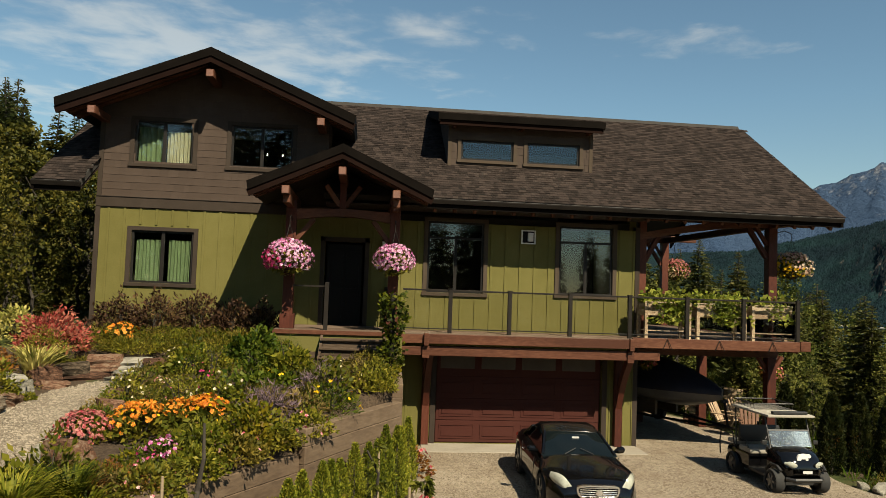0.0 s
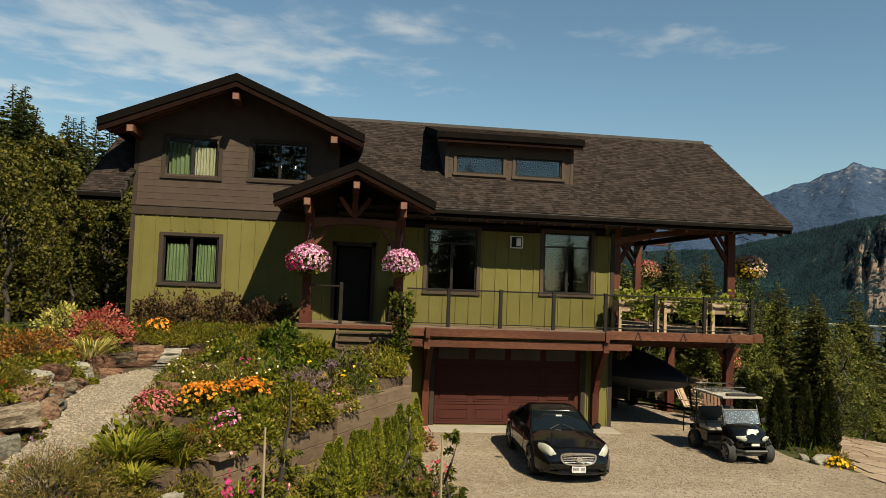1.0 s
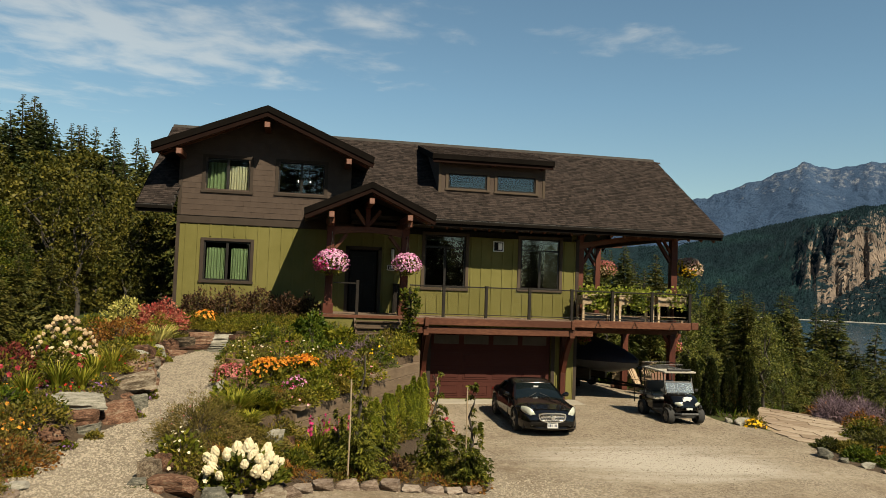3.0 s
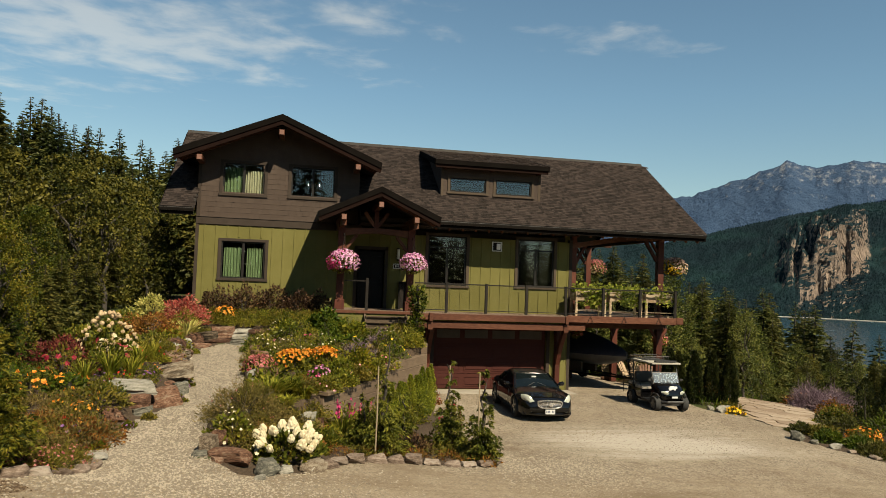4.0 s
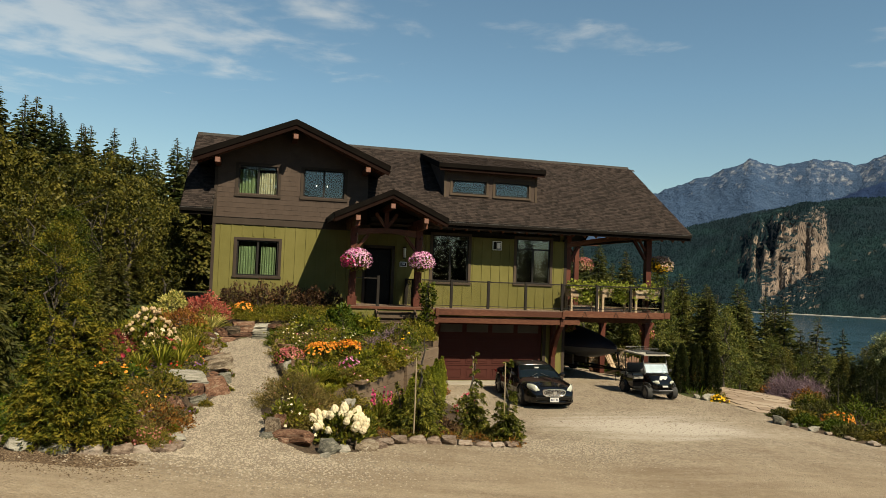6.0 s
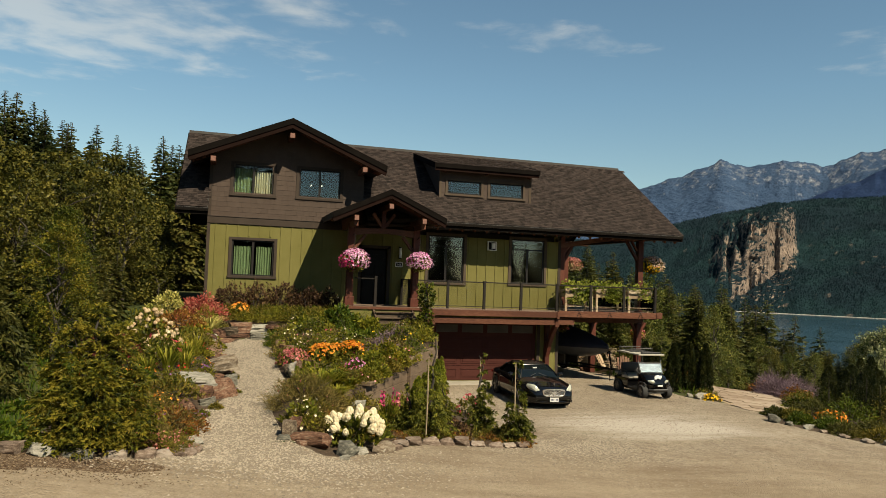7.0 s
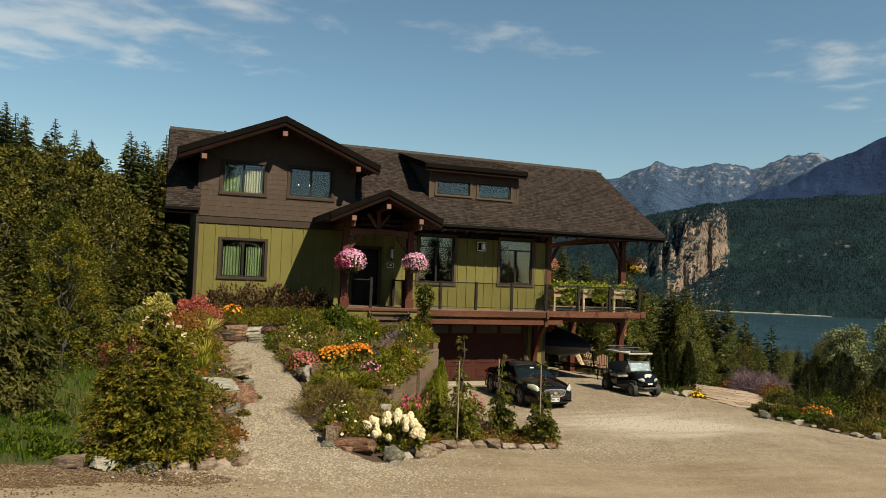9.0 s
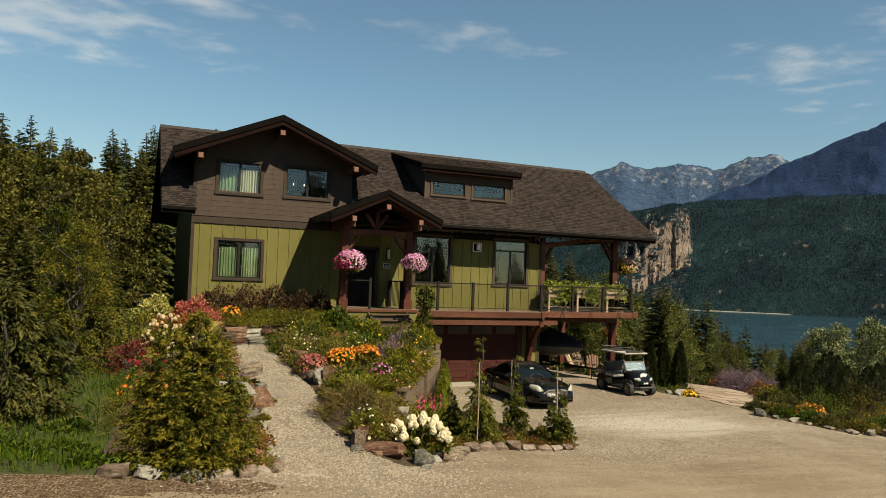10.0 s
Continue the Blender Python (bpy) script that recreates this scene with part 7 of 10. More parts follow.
at(sprays("golden_cedar", rg, 2.35, 0.56, 30000, L_GOLD, "large golden-tipped cedar shrub at the road", 0.075, 0.85, ((0.05, 0, 1.0, 0.85), (0.34, 0.1, 0.84, 0.9), (-0.34, -0.02, 0.88, 0.9), (0.12, -0.36, 0.62, 0.95), (-0.6, 0.1, 0.58, 0.8), (0.6, 0.0, 0.54, 0.8), (0, 0.34, 0.9, 0.85), (-0.28, -0.32, 0.5, 0.9))), -8.15, 3.5)
for k, (x, y, r, lf) in enumerate(((-7.25, 4.05, 0.45, L_OLIVE), (-7.05, 4.75, 0.42, L_OLIVE), (-7.45, 5.2, 0.55, L_STRAW), (-7.25, 5.95, 0.5, L_STRAW), (-6.95, 6.35, 0.4, L_STRAW), (-7.7, 4.6, 0.5, L_LIME), (-7.9, 5.9, 0.6, L_OLIVE), (-7.55, 6.6, 0.55, L_STRAW), (-8.2, 5.0, 0.6, L_GREEN))):
    at(shrub("heather_plant", rg, r, r * 0.8, 1800, 0.075, lf, "heather cushion with rosy and russet sprigs beside the path mouth", 0.18, 0.2, stems=0, flowers=[(70, 0.045, P_DUSTY, "blossom")] if k in (0, 1, 5) else None, category="plant"), x, y)
at(sprays("young_cedar", rg, 2.4, 0.9, 11000, L_FIR2, "dark olive cedar on the rough lawn", 0.12, 0.3, ((0, 0, 1.0, 1.0), (0.6, 0.3, 0.7, 0.9), (-0.6, 0.2, 0.8, 0.9))), -11.0, 6.6)
for k in range(34):
    x, y = rg.uniform(-13.5, -9.0), rg.uniform(3.25, 7.0)
    at(shrub("weed_clump", rg, 0.4, 0.24, 320, 0.13, L_DEEP, "bright green leafy weeds in rough grass", 0.6, 0.6, stems=0, category="plant"), x, y, rg.uniform(0, 360), rg.uniform(0.45, 0.85))
# small flowers and cushions tucked along the stone wall
for k in range(44):
    y = rg.uniform(5.6, 15.4)
    off = rg.choice([-0.08, 0.62, 0.8, 1.0, 1.25], p=[0.22, 0.3, 0.2, 0.16, 0.12])
    x = float(path_left(y)) - off + rg.uniform(-0.1, 0.1)
    lf, fl = [(L_LIME, P_RED), (L_GREEN, P_VIOLET), (L_OLIVE, None), (L_LIME, None), (L_GREEN, P_ORANGE), (L_YELLOW, None)][k % 6]
    rr_ = 0.14 if off < 0 else rg.uniform(0.26, 0.42)
    at(shrub("rockery_plant", rg, rr_, rr_ * 0.9, 420, 0.055, lf, {P_RED: "small red-flowered cushion at the stone wall", P_VIOLET: "small violet-flowered cushion at the stone wall", P_ORANGE: "small orange-flowered cushion at the stone wall", None: "small green cushion plant at the stone wall"}[fl], 0.45, 0.3, stems=0, flowers=[(16, 0.06, fl, "blossom")] if fl else None, category="plant"), x, y)
for k, (x, y, r, h) in enumerate(((-6.6, 16.55, 0.4, 0.4), (-6.3, 17.0, 0.42, 0.3), (-6.9, 16.6, 0.45, 0.5), (-5.6, 17.5, 0.45, 0.25), (-5.1, 17.55, 0.4, 0.22), (-4.5, 17.5, 0.45, 0.25), (-6.95, 14.4, 0.4, 0.4), (-3.9, 17.45, 0.4, 0.3))):
    at(shrub("carpet_juniper", rg, r, h, 1300, 0.06, [L_GREEN, L_OLIVE, L_LIME][k % 3], "low evergreen spilling over the stone wall", 0.3, 0.3, stems=0), x, y)
# between path and timber wall
at(shrub("sedum_plant", rg, 0.46, 0.42, 700, 0.08, L_GREEN, "sedum with dusty rose flower heads above a rock", top=0.9, flowers=[(300, 0.06, P_DUSTY, "blossom"), (140, 0.055, P_ROSE, "blossom")], category="flower"), -4.3, 12.0)
at(shrub("coneflower", rg, 0.52, 0.5, 1100, 0.1, L_GREEN, "flat-topped clump of orange coneflowers in full bloom", shell=0.4, top=2.4, flowers=[(240, 0.075, P_ORANGE, "blossom"), (26, 0.06, P_YELLOW, "blossom")], category="flower"), -3.47, 12.1)
at(shrub("coneflower", rg, 0.48, 0.5, 1100, 0.1, L_GREEN, "flat-topped clump of orange coneflowers in full bloom", shell=0.4, top=2.4, flowers=[(240, 0.075, P_ORANGE, "blossom"), (26, 0.06, P_YELLOW, "blossom")], category="flower"), -2.57, 12.5)
at(shrub("coneflower", rg, 0.32, 0.42, 600, 0.1, L_GREEN, "flat-topped clump of orange coneflowers in full bloom", shell=0.4, top=2.4, flowers=[(80, 0.07, P_ORANGE, "blossom")], category="flower"), -3.02, 12.6)
at(shrub("lavender", rg, 0.55, 0.6, 900, 0.14, P_LAV, "grey-violet flowering lavender clump", 0.12, 0.1, category="plant"), -1.6, 13.0)
at(shrub("lavender", rg, 0.5, 0.55, 800, 0.14, P_LAV, "grey-violet flowering lavender clump", 0.12, 0.1, category="plant"), -0.8, 14.3)
at(shrub("currant_bush", rg, 0.65, 0.75, 1500, 0.12, L_DEEP, "fresh green leafy bush beside the steps", 0.65), -2.35, 16.6)
at(shrub("currant_bush", rg, 0.5, 0.55, 900, 0.12, L_LIME, "fresh green leafy bush beside the steps", 0.65), -1.5, 15.6)
mix = [(L_GREEN, None), (L_OLIVE, None), (L_LIME, None), (L_STRAW, None), (L_DEEP, None), (L_YELLOW, None), (L_RUST, None), (L_LIME, None), (L_GREEN, P_PINK), (L_OLIVE, P_WHITE), (L_DEEP, P_YELLOW), (L_GREEN, P_MAGENTA), (L_DEEP, None), (L_LIME, P_WHITE)]
names = {None: "green leafy perennial filling the bed", P_PINK: "green perennial with pink flowers", P_WHITE: "green perennial with small white flowers", P_YELLOW: "green perennial with yellow flowers", P_MAGENTA: "green perennial with magenta flowers"}
fill = [(x, y) for y in np.arange(5.9, 17.2, 0.64) for x in np.arange(-4.4, 0.7, 0.66)]
for k, (x, y) in enumerate(fill):
    x, y = x + rg.uniform(-0.25, 0.25), y + rg.uniform(-0.25, 0.25)
    if x > wall_x(y) - 0.3 or math.hypot(x + 3.6, y - 8.6) < 0.8 or math.hypot(x + 4.4, y - 7.4) < 0.7 or x < path_right(y) + 0.35 or (-1.35 < x < 0.6 and y > 15.0):
        continue
    if any(math.hypot(x - a, y - b) < 0.62 for a, b in ((-4.3, 12.0), (-3.45, 12.1), (-2.55, 12.5), (-2.35, 16.6), (-1.6, 13.0), (-4.1, 10.7))):
        continue
    lf, fl = mix[int(rg.integers(0, len(mix)))]
    sz, ht = rg.choice([0.05, 0.08, 0.12]), rg.choice([0.25, 0.42, 0.6, 0.85], p=[0.25, 0.35, 0.26, 0.14])
    # before the coneflowers the bed stays low
    if 10.2 < y < 12.3 and x < -1.9:
        ht = min(ht, 0.34)
    thin = rg.choice([0.14, 0.4, 0.65])
    rr_ = rg.uniform(0.3, 0.56)
    at(shrub("perennial_plant", rg, rr_, ht * rg.uniform(0.85, 1.15), int(80 * rr_ / (sz * (0.35 + thin))), sz, lf, names[fl], thin, 0.35, shell=rg.uniform(0.3, 0.6), stems=4, flowers=[(int(rg.integers(12, 30)), 0.055, fl, "blossom")] if fl else None, category="plant"), x, y)
at(shrub("currant_bush", rg, 0.62, 0.8, 1700, 0.09, L_YELLOW, "tall yellow-green leafy bush in the middle of the bed", 0.6, shell=0.35), -1.75, 11.6)
at(shrub("currant_bush", rg, 0.5, 0.62, 1300, 0.09, L_LIME, "fresh green leafy bush in the middle of the bed", 0.6, shell=0.35), -2.3, 10.9)
at(shrub("mum_plant", rg, 0.34, 0.4, 500, 0.07, L_DEEP, "green perennial crowded with pale pink flowers", 0.4, flowers=[(60, 0.07, P_BASKET, "blossom")], category="flower"), -2.75, 10.6)
for k, (x, y, r, h) in enumerate(((0.3, 15.3, 0.4, 0.5), (-0.2, 15.65, 0.45, 0.42), (0.45, 16.0, 0.35, 0.55), (0.1, 16.4, 0.4, 0.4), (-0.75, 15.25, 0.45, 0.5), (-0.3, 14.8, 0.45, 0.45), (0.35, 14.7, 0.35, 0.4), (-3.0, 8.75, 0.4, 0.4), (-2.65, 9.0, 0.35, 0.45), (-3.2, 8.2, 0.4, 0.36), (-2.6, 8.35, 0.4, 0.34), (-3.3, 7.5, 0.42, 0.36), (-2.75, 7.7, 0.4, 0.3), (-3.7, 6.8, 0.4, 0.34))):
    at(shrub("perennial_plant", rg, r, h, 1100, 0.07, [L_GREEN, L_STRAW, L_LIME, L_OLIVE][k % 4], "green and straw-coloured perennial filling the bed", 0.4, 0.35, stems=4, category="plant"), x, y)
# low mounds that lean over the path's east edge
for k in range(16):
    y = 12.6 + 0.27 * k
    at(shrub("groundcover_plant", rg, rg.uniform(0.26, 0.4), rg.uniform(0.2, 0.36), 700, 0.06, [L_DEEP, L_OLIVE, L_GREEN, L_STRAW][k % 4], "low mounded groundcover leaning over the gravel path", 0.4, 0.3, stems=0, category="plant"), float(path_right(y)) + rg.uniform(0.15, 0.6), y)
# low plants on the slope beside the path
for k in range(70):
    y = rg.uniform(5.9, 10.2)
    lo_, hi_ = float(path_right(y)) + 0.25, float(wall_x(y)) + (0.8 if y < 9 else -0.2)
    x = rg.uniform(lo_, hi_)
    if math.hypot(x + 3.3, y - 5.75) < 0.75 or math.hypot(x + 3.8, y - 8.8) < 0.8 or math.hypot(x + 4.45, y - 7.55) < 0.6 or math.hypot(x + 3.0, y - 8.0) < 0.35:
        continue
    lf, fl = [(L_OLIVE, None), (L_STRAW, None), (L_GREEN, None), (L_RUST, None), (L_STRAW, None), (L_OLIVE, None)][k % 6]
    at(shrub("groundcover_plant", rg, rg.uniform(0.28, 0.42), rg.uniform(0.2, 0.38), 800, 0.055, lf, "low mounded groundcover on the slope beside the path", 0.35, 0.3, stems=0, flowers=[(14, 0.05, fl, "blossom")] if fl else None, category="plant"), x, y)
at(blades("daylily_clump", rg, 0.75, 0.75, 340, 0.035, L_BLADE, "yellow-green arching daylily leaves", 0.6), -3.9, 8.8, 0, 1.05)
at(blades("daylily_clump", rg, 0.6, 0.65, 200, 0.035, L_YELLOW, "yellowing arching daylily leaves", 0.6), -3.45, 9.25)
at(blades("daylily_clump", rg, 0.5, 0.5, 100, 0.03, L_YELLOW, "yellowing arching daylily leaves", 0.9), -3.15, 9.0)
r9 = np.random.default_rng(91)
for x, y, m_, n_ in ((-3.6, 8.15, L_BLADE, 240), (-3.15, 8.3, L_YELLOW, 160), (-3.3, 7.75, L_BLADE, 150), (-2.85, 8.0, L_YELLOW, 120)):
    at(blades("daylily_clump", r9, 0.5, 0.5, n_, 0.032, m_, "arching daylily leaves beside hydrangeas and stones", 0.7), x, y)
at(shrub("perennial_plant", r9, 0.36, 0.34, 420, 0.08, L_GREEN, "green perennial with yellow-orange flowers", 0.4, 0.4, stems=4, flowers=[(40, 0.05, P_ORANGE, "blossom")], category="plant"), -2.65, 8.6)
at(shrub("perennial_plant", r9, 0.4, 0.3, 420, 0.08, L_OLIVE, "olive leafy perennial filling the bed", 0.4, 0.4, stems=4, category="plant"), -3.9, 7.95)
at(shrub("heather_plant", rg, 0.82, 0.72, 8000, 0.08, L_STRAW, "olive wispy heather mound with russet tips beside the path", 0.13, 0.1, flowers=[(60, 0.025, P_DUSTY, "blossom")], category="plant"), -4.45, 7.55)
at(shrub("heather_plant", rg, 0.45, 0.32, 900, 0.09, L_RUST, "brownish wispy heather mound beside the path", 0.16, 0.1, category="plant"), -4.05, 6.5)
at(heads("hydrangea", rg, 0.72, 0.54, 32, 0.155, P_WHITE, L_GREEN, "low hydrangea covered in large white flower heads", 900, 1.35, 0.62), -3.55, 5.85, dz=0.12)
at(shrub("daisy_plant", rg, 0.36, 0.3, 350, 0.07, L_GREEN, "small white-flowered plant beside a long stone", flowers=[(30, 0.08, P_WHITE, "blossom")], category="flower"), -3.95, 5.75)
at(blades("gladiolus", rg, 0.45, 0.72, 60, 0.04, L_BLADE, "upright gladiolus leaves with pink flower spikes", 0.15, flowers=[(7, 0.06, P_MAGENTA, "blossom")]), -2.25, 8.6)
at(blades("gladiolus", rg, 0.35, 0.65, 40, 0.04, L_BLADE, "upright gladiolus leaves with pink flower spikes", 0.15, flowers=[(4, 0.06, P_PINK, "blossom")]), -1.75, 9.2)
for k in range(10):
    x = -2.9 + k * 0.4
    at(shrub("heather_plant", rg, 0.3, 0.2, 420, 0.06, L_RUST if k % 2 else L_OLIVE, "low russet heather at the stone edging", 0.2, 0.2, stems=0, category="plant"), x, 6.55 + min(0.55, 0.25 * (x + 2.9)) + rg.uniform(0, 0.2))
at(shrub("barberry_shrub", rg, 0.42, 0.42, 700, 0.08, L_PURPLE, "small dark purple shrub in bare soil"), -0.8, 7.6)
for k in range(26):
    x, y = rg.uniform(-3.2, 0.9), rg.uniform(6.6, 9.6)
    if x < wall_x(y) + 0.15 or x > np.interp(y, [6.4, 7.0, 8.6, 9.6], [0.2, 0.7, 1.0, 1.1]) or (y < 6.9 and x < -1.6):
        continue
    lf = [L_OLIVE, L_RUST, L_GREEN, L_OLIVE][k % 4]
    at(shrub("perennial_plant", rg, rg.uniform(0.25, 0.4), rg.uniform(0.16, 0.36), 380, 0.08, lf, "low olive perennial in bare soil", stems=0, category="plant"), x, y)
# leafy plants before and over the lower timbers
for k in range(11):
    t = (k + 0.5) / 11
    front = k % 2 == 0
    x, y = lerp(-2.75, -0.3, t) + (0.5 if front else -0.25), lerp(9.1, 12.9, t)
    at(shrub("perennial_plant", rg, 0.42, 0.75 if front else 0.4, 1200, 0.07, [L_LIME, L_GREEN, L_OLIVE][k % 3], "leafy green perennial against the timber wall", stems=4, flowers=[(12, 0.06, P_PINK, "blossom")] if k % 4 == 1 else None, category="plant"), x, y)
# cedars along the timber wall
for k in range(12):
    t = k / 11
    x, y = lerp(-1.05, 1.0, t ** 0.9) + rg.uniform(-0.08, 0.08), lerp(10.7, 14.9, t)
    at(columnar("cedar_shrub", rg, rg.uniform(0.95, 1.25) + 0.35 * t, 0.19, 4200, L_CEDAR, "narrow upright green cedar before the timber wall", 0.05), x, y)
at(shrub("coneflower", rg, 0.4, 0.6, 450, 0.09, L_OLIVE, "coneflowers with faded pink blooms at the drive", flowers=[(26, 0.1, P_ROSE, "blossom")], category="flower"), 1.15, 12.4)
at(shrub("coneflower", rg, 0.4, 0.6, 450, 0.09, L_RUST, "dry russet coneflowers at the drive", flowers=[(20, 0.09, P_ROSE, "blossom")], category="flower"), 1.25, 16.4)
# staked young cedars
for x, y, h, r in ((-1.55, 7.15, 2.45, 0.5), (0.2, 8.6, 2.15, 0.36), (0.62, 7.2, 2.0, 0.34), (-0.95, 8.2, 1.3, 0.42), (-1.9, 7.9, 1.15, 0.38)):
    slim = ((0, 0, 1.0, 0.34), (0.12, 0.06, 0.62, 1.0), (-0.14, -0.04, 0.5, 1.0), (0.0, -0.16, 0.42, 1.0), (0.1, -0.1, 0.3, 1.1))
    at(sprays("young_cedar", rg, h, r, 4600, L_YOUNG, "loose young cedar tied to a stake in bare soil" if h > 1.5 else "loose young cedar in bare soil", 0.08, 0.55, slim), x, y)
# vine on its post beside the deck
vine = thing("climbing_vine", (0.62, 15.9, ground_at(0.62, 15.9)), "leafy climbing vine on a dark garden post", "vine")
part("post", boxed(-0.05, 0.05, -0.05, 0.05, 0, 1.75, bevel=0.006), M_METAL, vine)
zz = rg.uniform(0, 1.75, 1100)
aa = rg.uniform(0, 6.28, 1100)
rr = (0.12 + 0.16 * np.abs(np.sin(zz * 4.0)) + 0.1 * (zz > 1.3)) * rg.uniform(0.5, 1.2, 1100)
part("foliage", leaf_quads(rg, np.stack([np.cos(aa) * rr, np.sin(aa) * rr, zz], 1), 0.1, 0.7, 0.3), L_YELLOW, vine)
# ---- east bed, patio side ----
for x, y, h in ((11.97, 17.45, 2.0), (12.63, 17.3, 2.05), (13.14, 16.9, 2.1), (13.2, 20.8, 1.75), (13.45, 21.95, 1.8)):
    at(columnar("cedar_shrub", rg, h, 0.3, 6500, L_SHADE, "dense dark cedar column beside the drive", 0.085), x, y)
at(shrub("daisy_plant", rg, 0.4, 0.22, 420, 0.07, L_OLIVE, "low plant with bright yellow flowers at a white rock", flowers=[(60, 0.085, P_YELLOW, "blossom")], category="flower"), 12.3, 15.45)
at(shrub("heather_plant", rg, 0.55, 0.35, 900, 0.1, L_OLIVE, "wispy olive heather beside the drive", 0.16, 0.2, category="plant"), 12.5, 16.0)
for x, y in ((17.6, 18.0), (18.4, 18.9), (19.1, 18.2), (18.9, 19.8), (19.8, 19.4), (18.0, 17.1)):
    at(shrub("russian_sage", rg, 0.75, 0.95, 1000, 0.3, P_LAV, "tall grey-violet sage beside the flagstones", 0.07, 0.05, shell=0.3, category="plant"), x, y)
for k, (x, y) in enumerate(((14.4, 20.3), (15.4, 21.6), (16.2, 22.9), (17.0, 16.0), (16.0, 14.6), (15.2, 13.8), (18.6, 20.0), (19.4, 18.6), (17.6, 14.9))):
    at(shrub("spirea_shrub", rg, 0.65, 0.6, 1000, 0.09, [L_RUST, L_OLIVE, L_YELLOW][k % 3], "russet and olive shrub beside the flagstones", flowers=[(11, 0.08, P_ORANGE, "blossom")] if k % 3 == 0 else None), x, y)
at(shrub("marigold_plant", rg, 0.55, 0.5, 600, 0.09, L_GREEN, "plant with bright orange flowers at the lane", flowers=[(60, 0.085, P_ORANGE, "blossom")], category="flower"), 13.55, 10.7)
for k, (x, y, r, h) in enumerate(((14.2, 12.2, 0.7, 0.6), (12.9, 11.6, 0.5, 0.38), (14.9, 11.3, 0.8, 0.9), (15.8, 12.4, 0.8, 1.0), (16.6, 10.8, 0.9, 1.1), (13.0, 10.2, 0.42, 0.3), (14.2, 9.6, 0.5, 0.4), (15.6, 9.4, 0.7, 0.6), (12.5, 10.9, 0.45, 0.35), (12.75, 9.4, 0.5, 0.36), (13.5, 8.7, 0.55, 0.4), (14.6, 8.6, 0.7, 0.5), (12.6, 12.2, 0.4, 0.3), (18.2, 12.6, 1.0, 1.3), (19.4, 10.6, 1.1, 1.3), (17.4, 9.0, 0.7, 0.6))):
    at(shrub("juniper_shrub", rg, r, h, 1500, 0.1, [L_FIR2, L_OLIVE, L_DEEP][k % 3], "dark green juniper shrub behind edging stones", 0.35), x, y)
for x, y, h in ((16.0, 11.6, 1.9), (16.8, 12.1, 2.1), (17.6, 11.4, 1.8), (18.8, 14.0, 2.2), (20.4, 12.4, 2.0), (15.3, 12.6, 1.75), (15.9, 12.2, 1.9), (16.4, 11.4, 1.8), (17.0, 10.6, 2.0), (17.2, 13.0, 2.1), (18.2, 10.4, 2.1), (19.0, 11.6, 2.2)):
    at(columnar("cedar_shrub", rg, h, 0.42, 3000, L_SHADE, "dark upright cedar behind the flower bed"), x, y)


def grass_sheet(n, area, lo, hi, seed):
    rr_ = np.random.default_rng(seed)
    x, y = rr_.uniform(area[0], area[1], n), rr_.uniform(area[2], area[3], n)
    k = ~(inside(DRIVE, x, y) | inside(PATH, x, y) | inside(BED_EAST, x, y) | inside(BED_WEST, x, y) | inside(PATIO, x, y) | inside(BED_FAR, x, y))
    k &= ~((x > -7.2) & (x < 12) & (y > 19.2) & (y < 28.6))
    p = np.stack([x[k], y[k], height(x[k], y[k])], 1)
    h = np.full(len(p), 1.0) * rr_.uniform(lo, hi, len(p))
    v, f = leaf_quads(rr_, p, 1.0, 0.10, 0.0, np.tile(np.array([0, 0, 1.0]), (len(p), 1)), 0.35)
    v = v.reshape(-1, 4, 3)
    v = p[:, None, :] + (v - p[:, None, :]) * h[:, None, None]
    return v.reshape(-1, 3), f


L_GRASS = leaf_material("grass_blades", [(0.022, 0.06, 0.005), (0.05, 0.105, 0.008), (0.1, 0.15, 0.015)], 0.4)
single("grass", grass_sheet(42000, (-18, -8.8, 2.4, 16), 0.06, 0.2, 1), L_GRASS, "rough green grass beside the lane", "grass", kind="stuff")
single("grass", grass_sheet(16000, (12, 30, 9, 30), 0.12, 0.4, 2), L_GRASS, "rough grass beside the flagstones", "grass", kind="stuff")
# ======== stones, timber, flags ========
def rock_mesh(rng, name, mat, cuts=11):
    """A boulder: a ball cut flat by chance planes."""
    bm = bmesh.new()
    bmesh.ops.create_cube(bm, size=1.7)
    bmesh.ops.subdivide_edges(bm, edges=bm.edges[:], cuts=5, use_grid_fill=True)
    for _ in range(cuts):
        n = Vector(rng.normal(size=3)).normalized()
        d = rng.uniform(0.62, 0.92)
        for v in bm.verts:
            e = v.co.dot(n) - d
            if e > 0:
                v.co -= n * e
    o = Vector((rng.uniform(0, 9), rng.uniform(0, 9), 0))
    for v in bm.verts:
        v.co *= 1 + 0.09 * noise.noise(v.co * 1.7 + o) + 0.08 * noise.noise(v.co * 4.5 + o)
    me = mesh_of(name, bm, mat)
    smooth(me, 18)
    return me


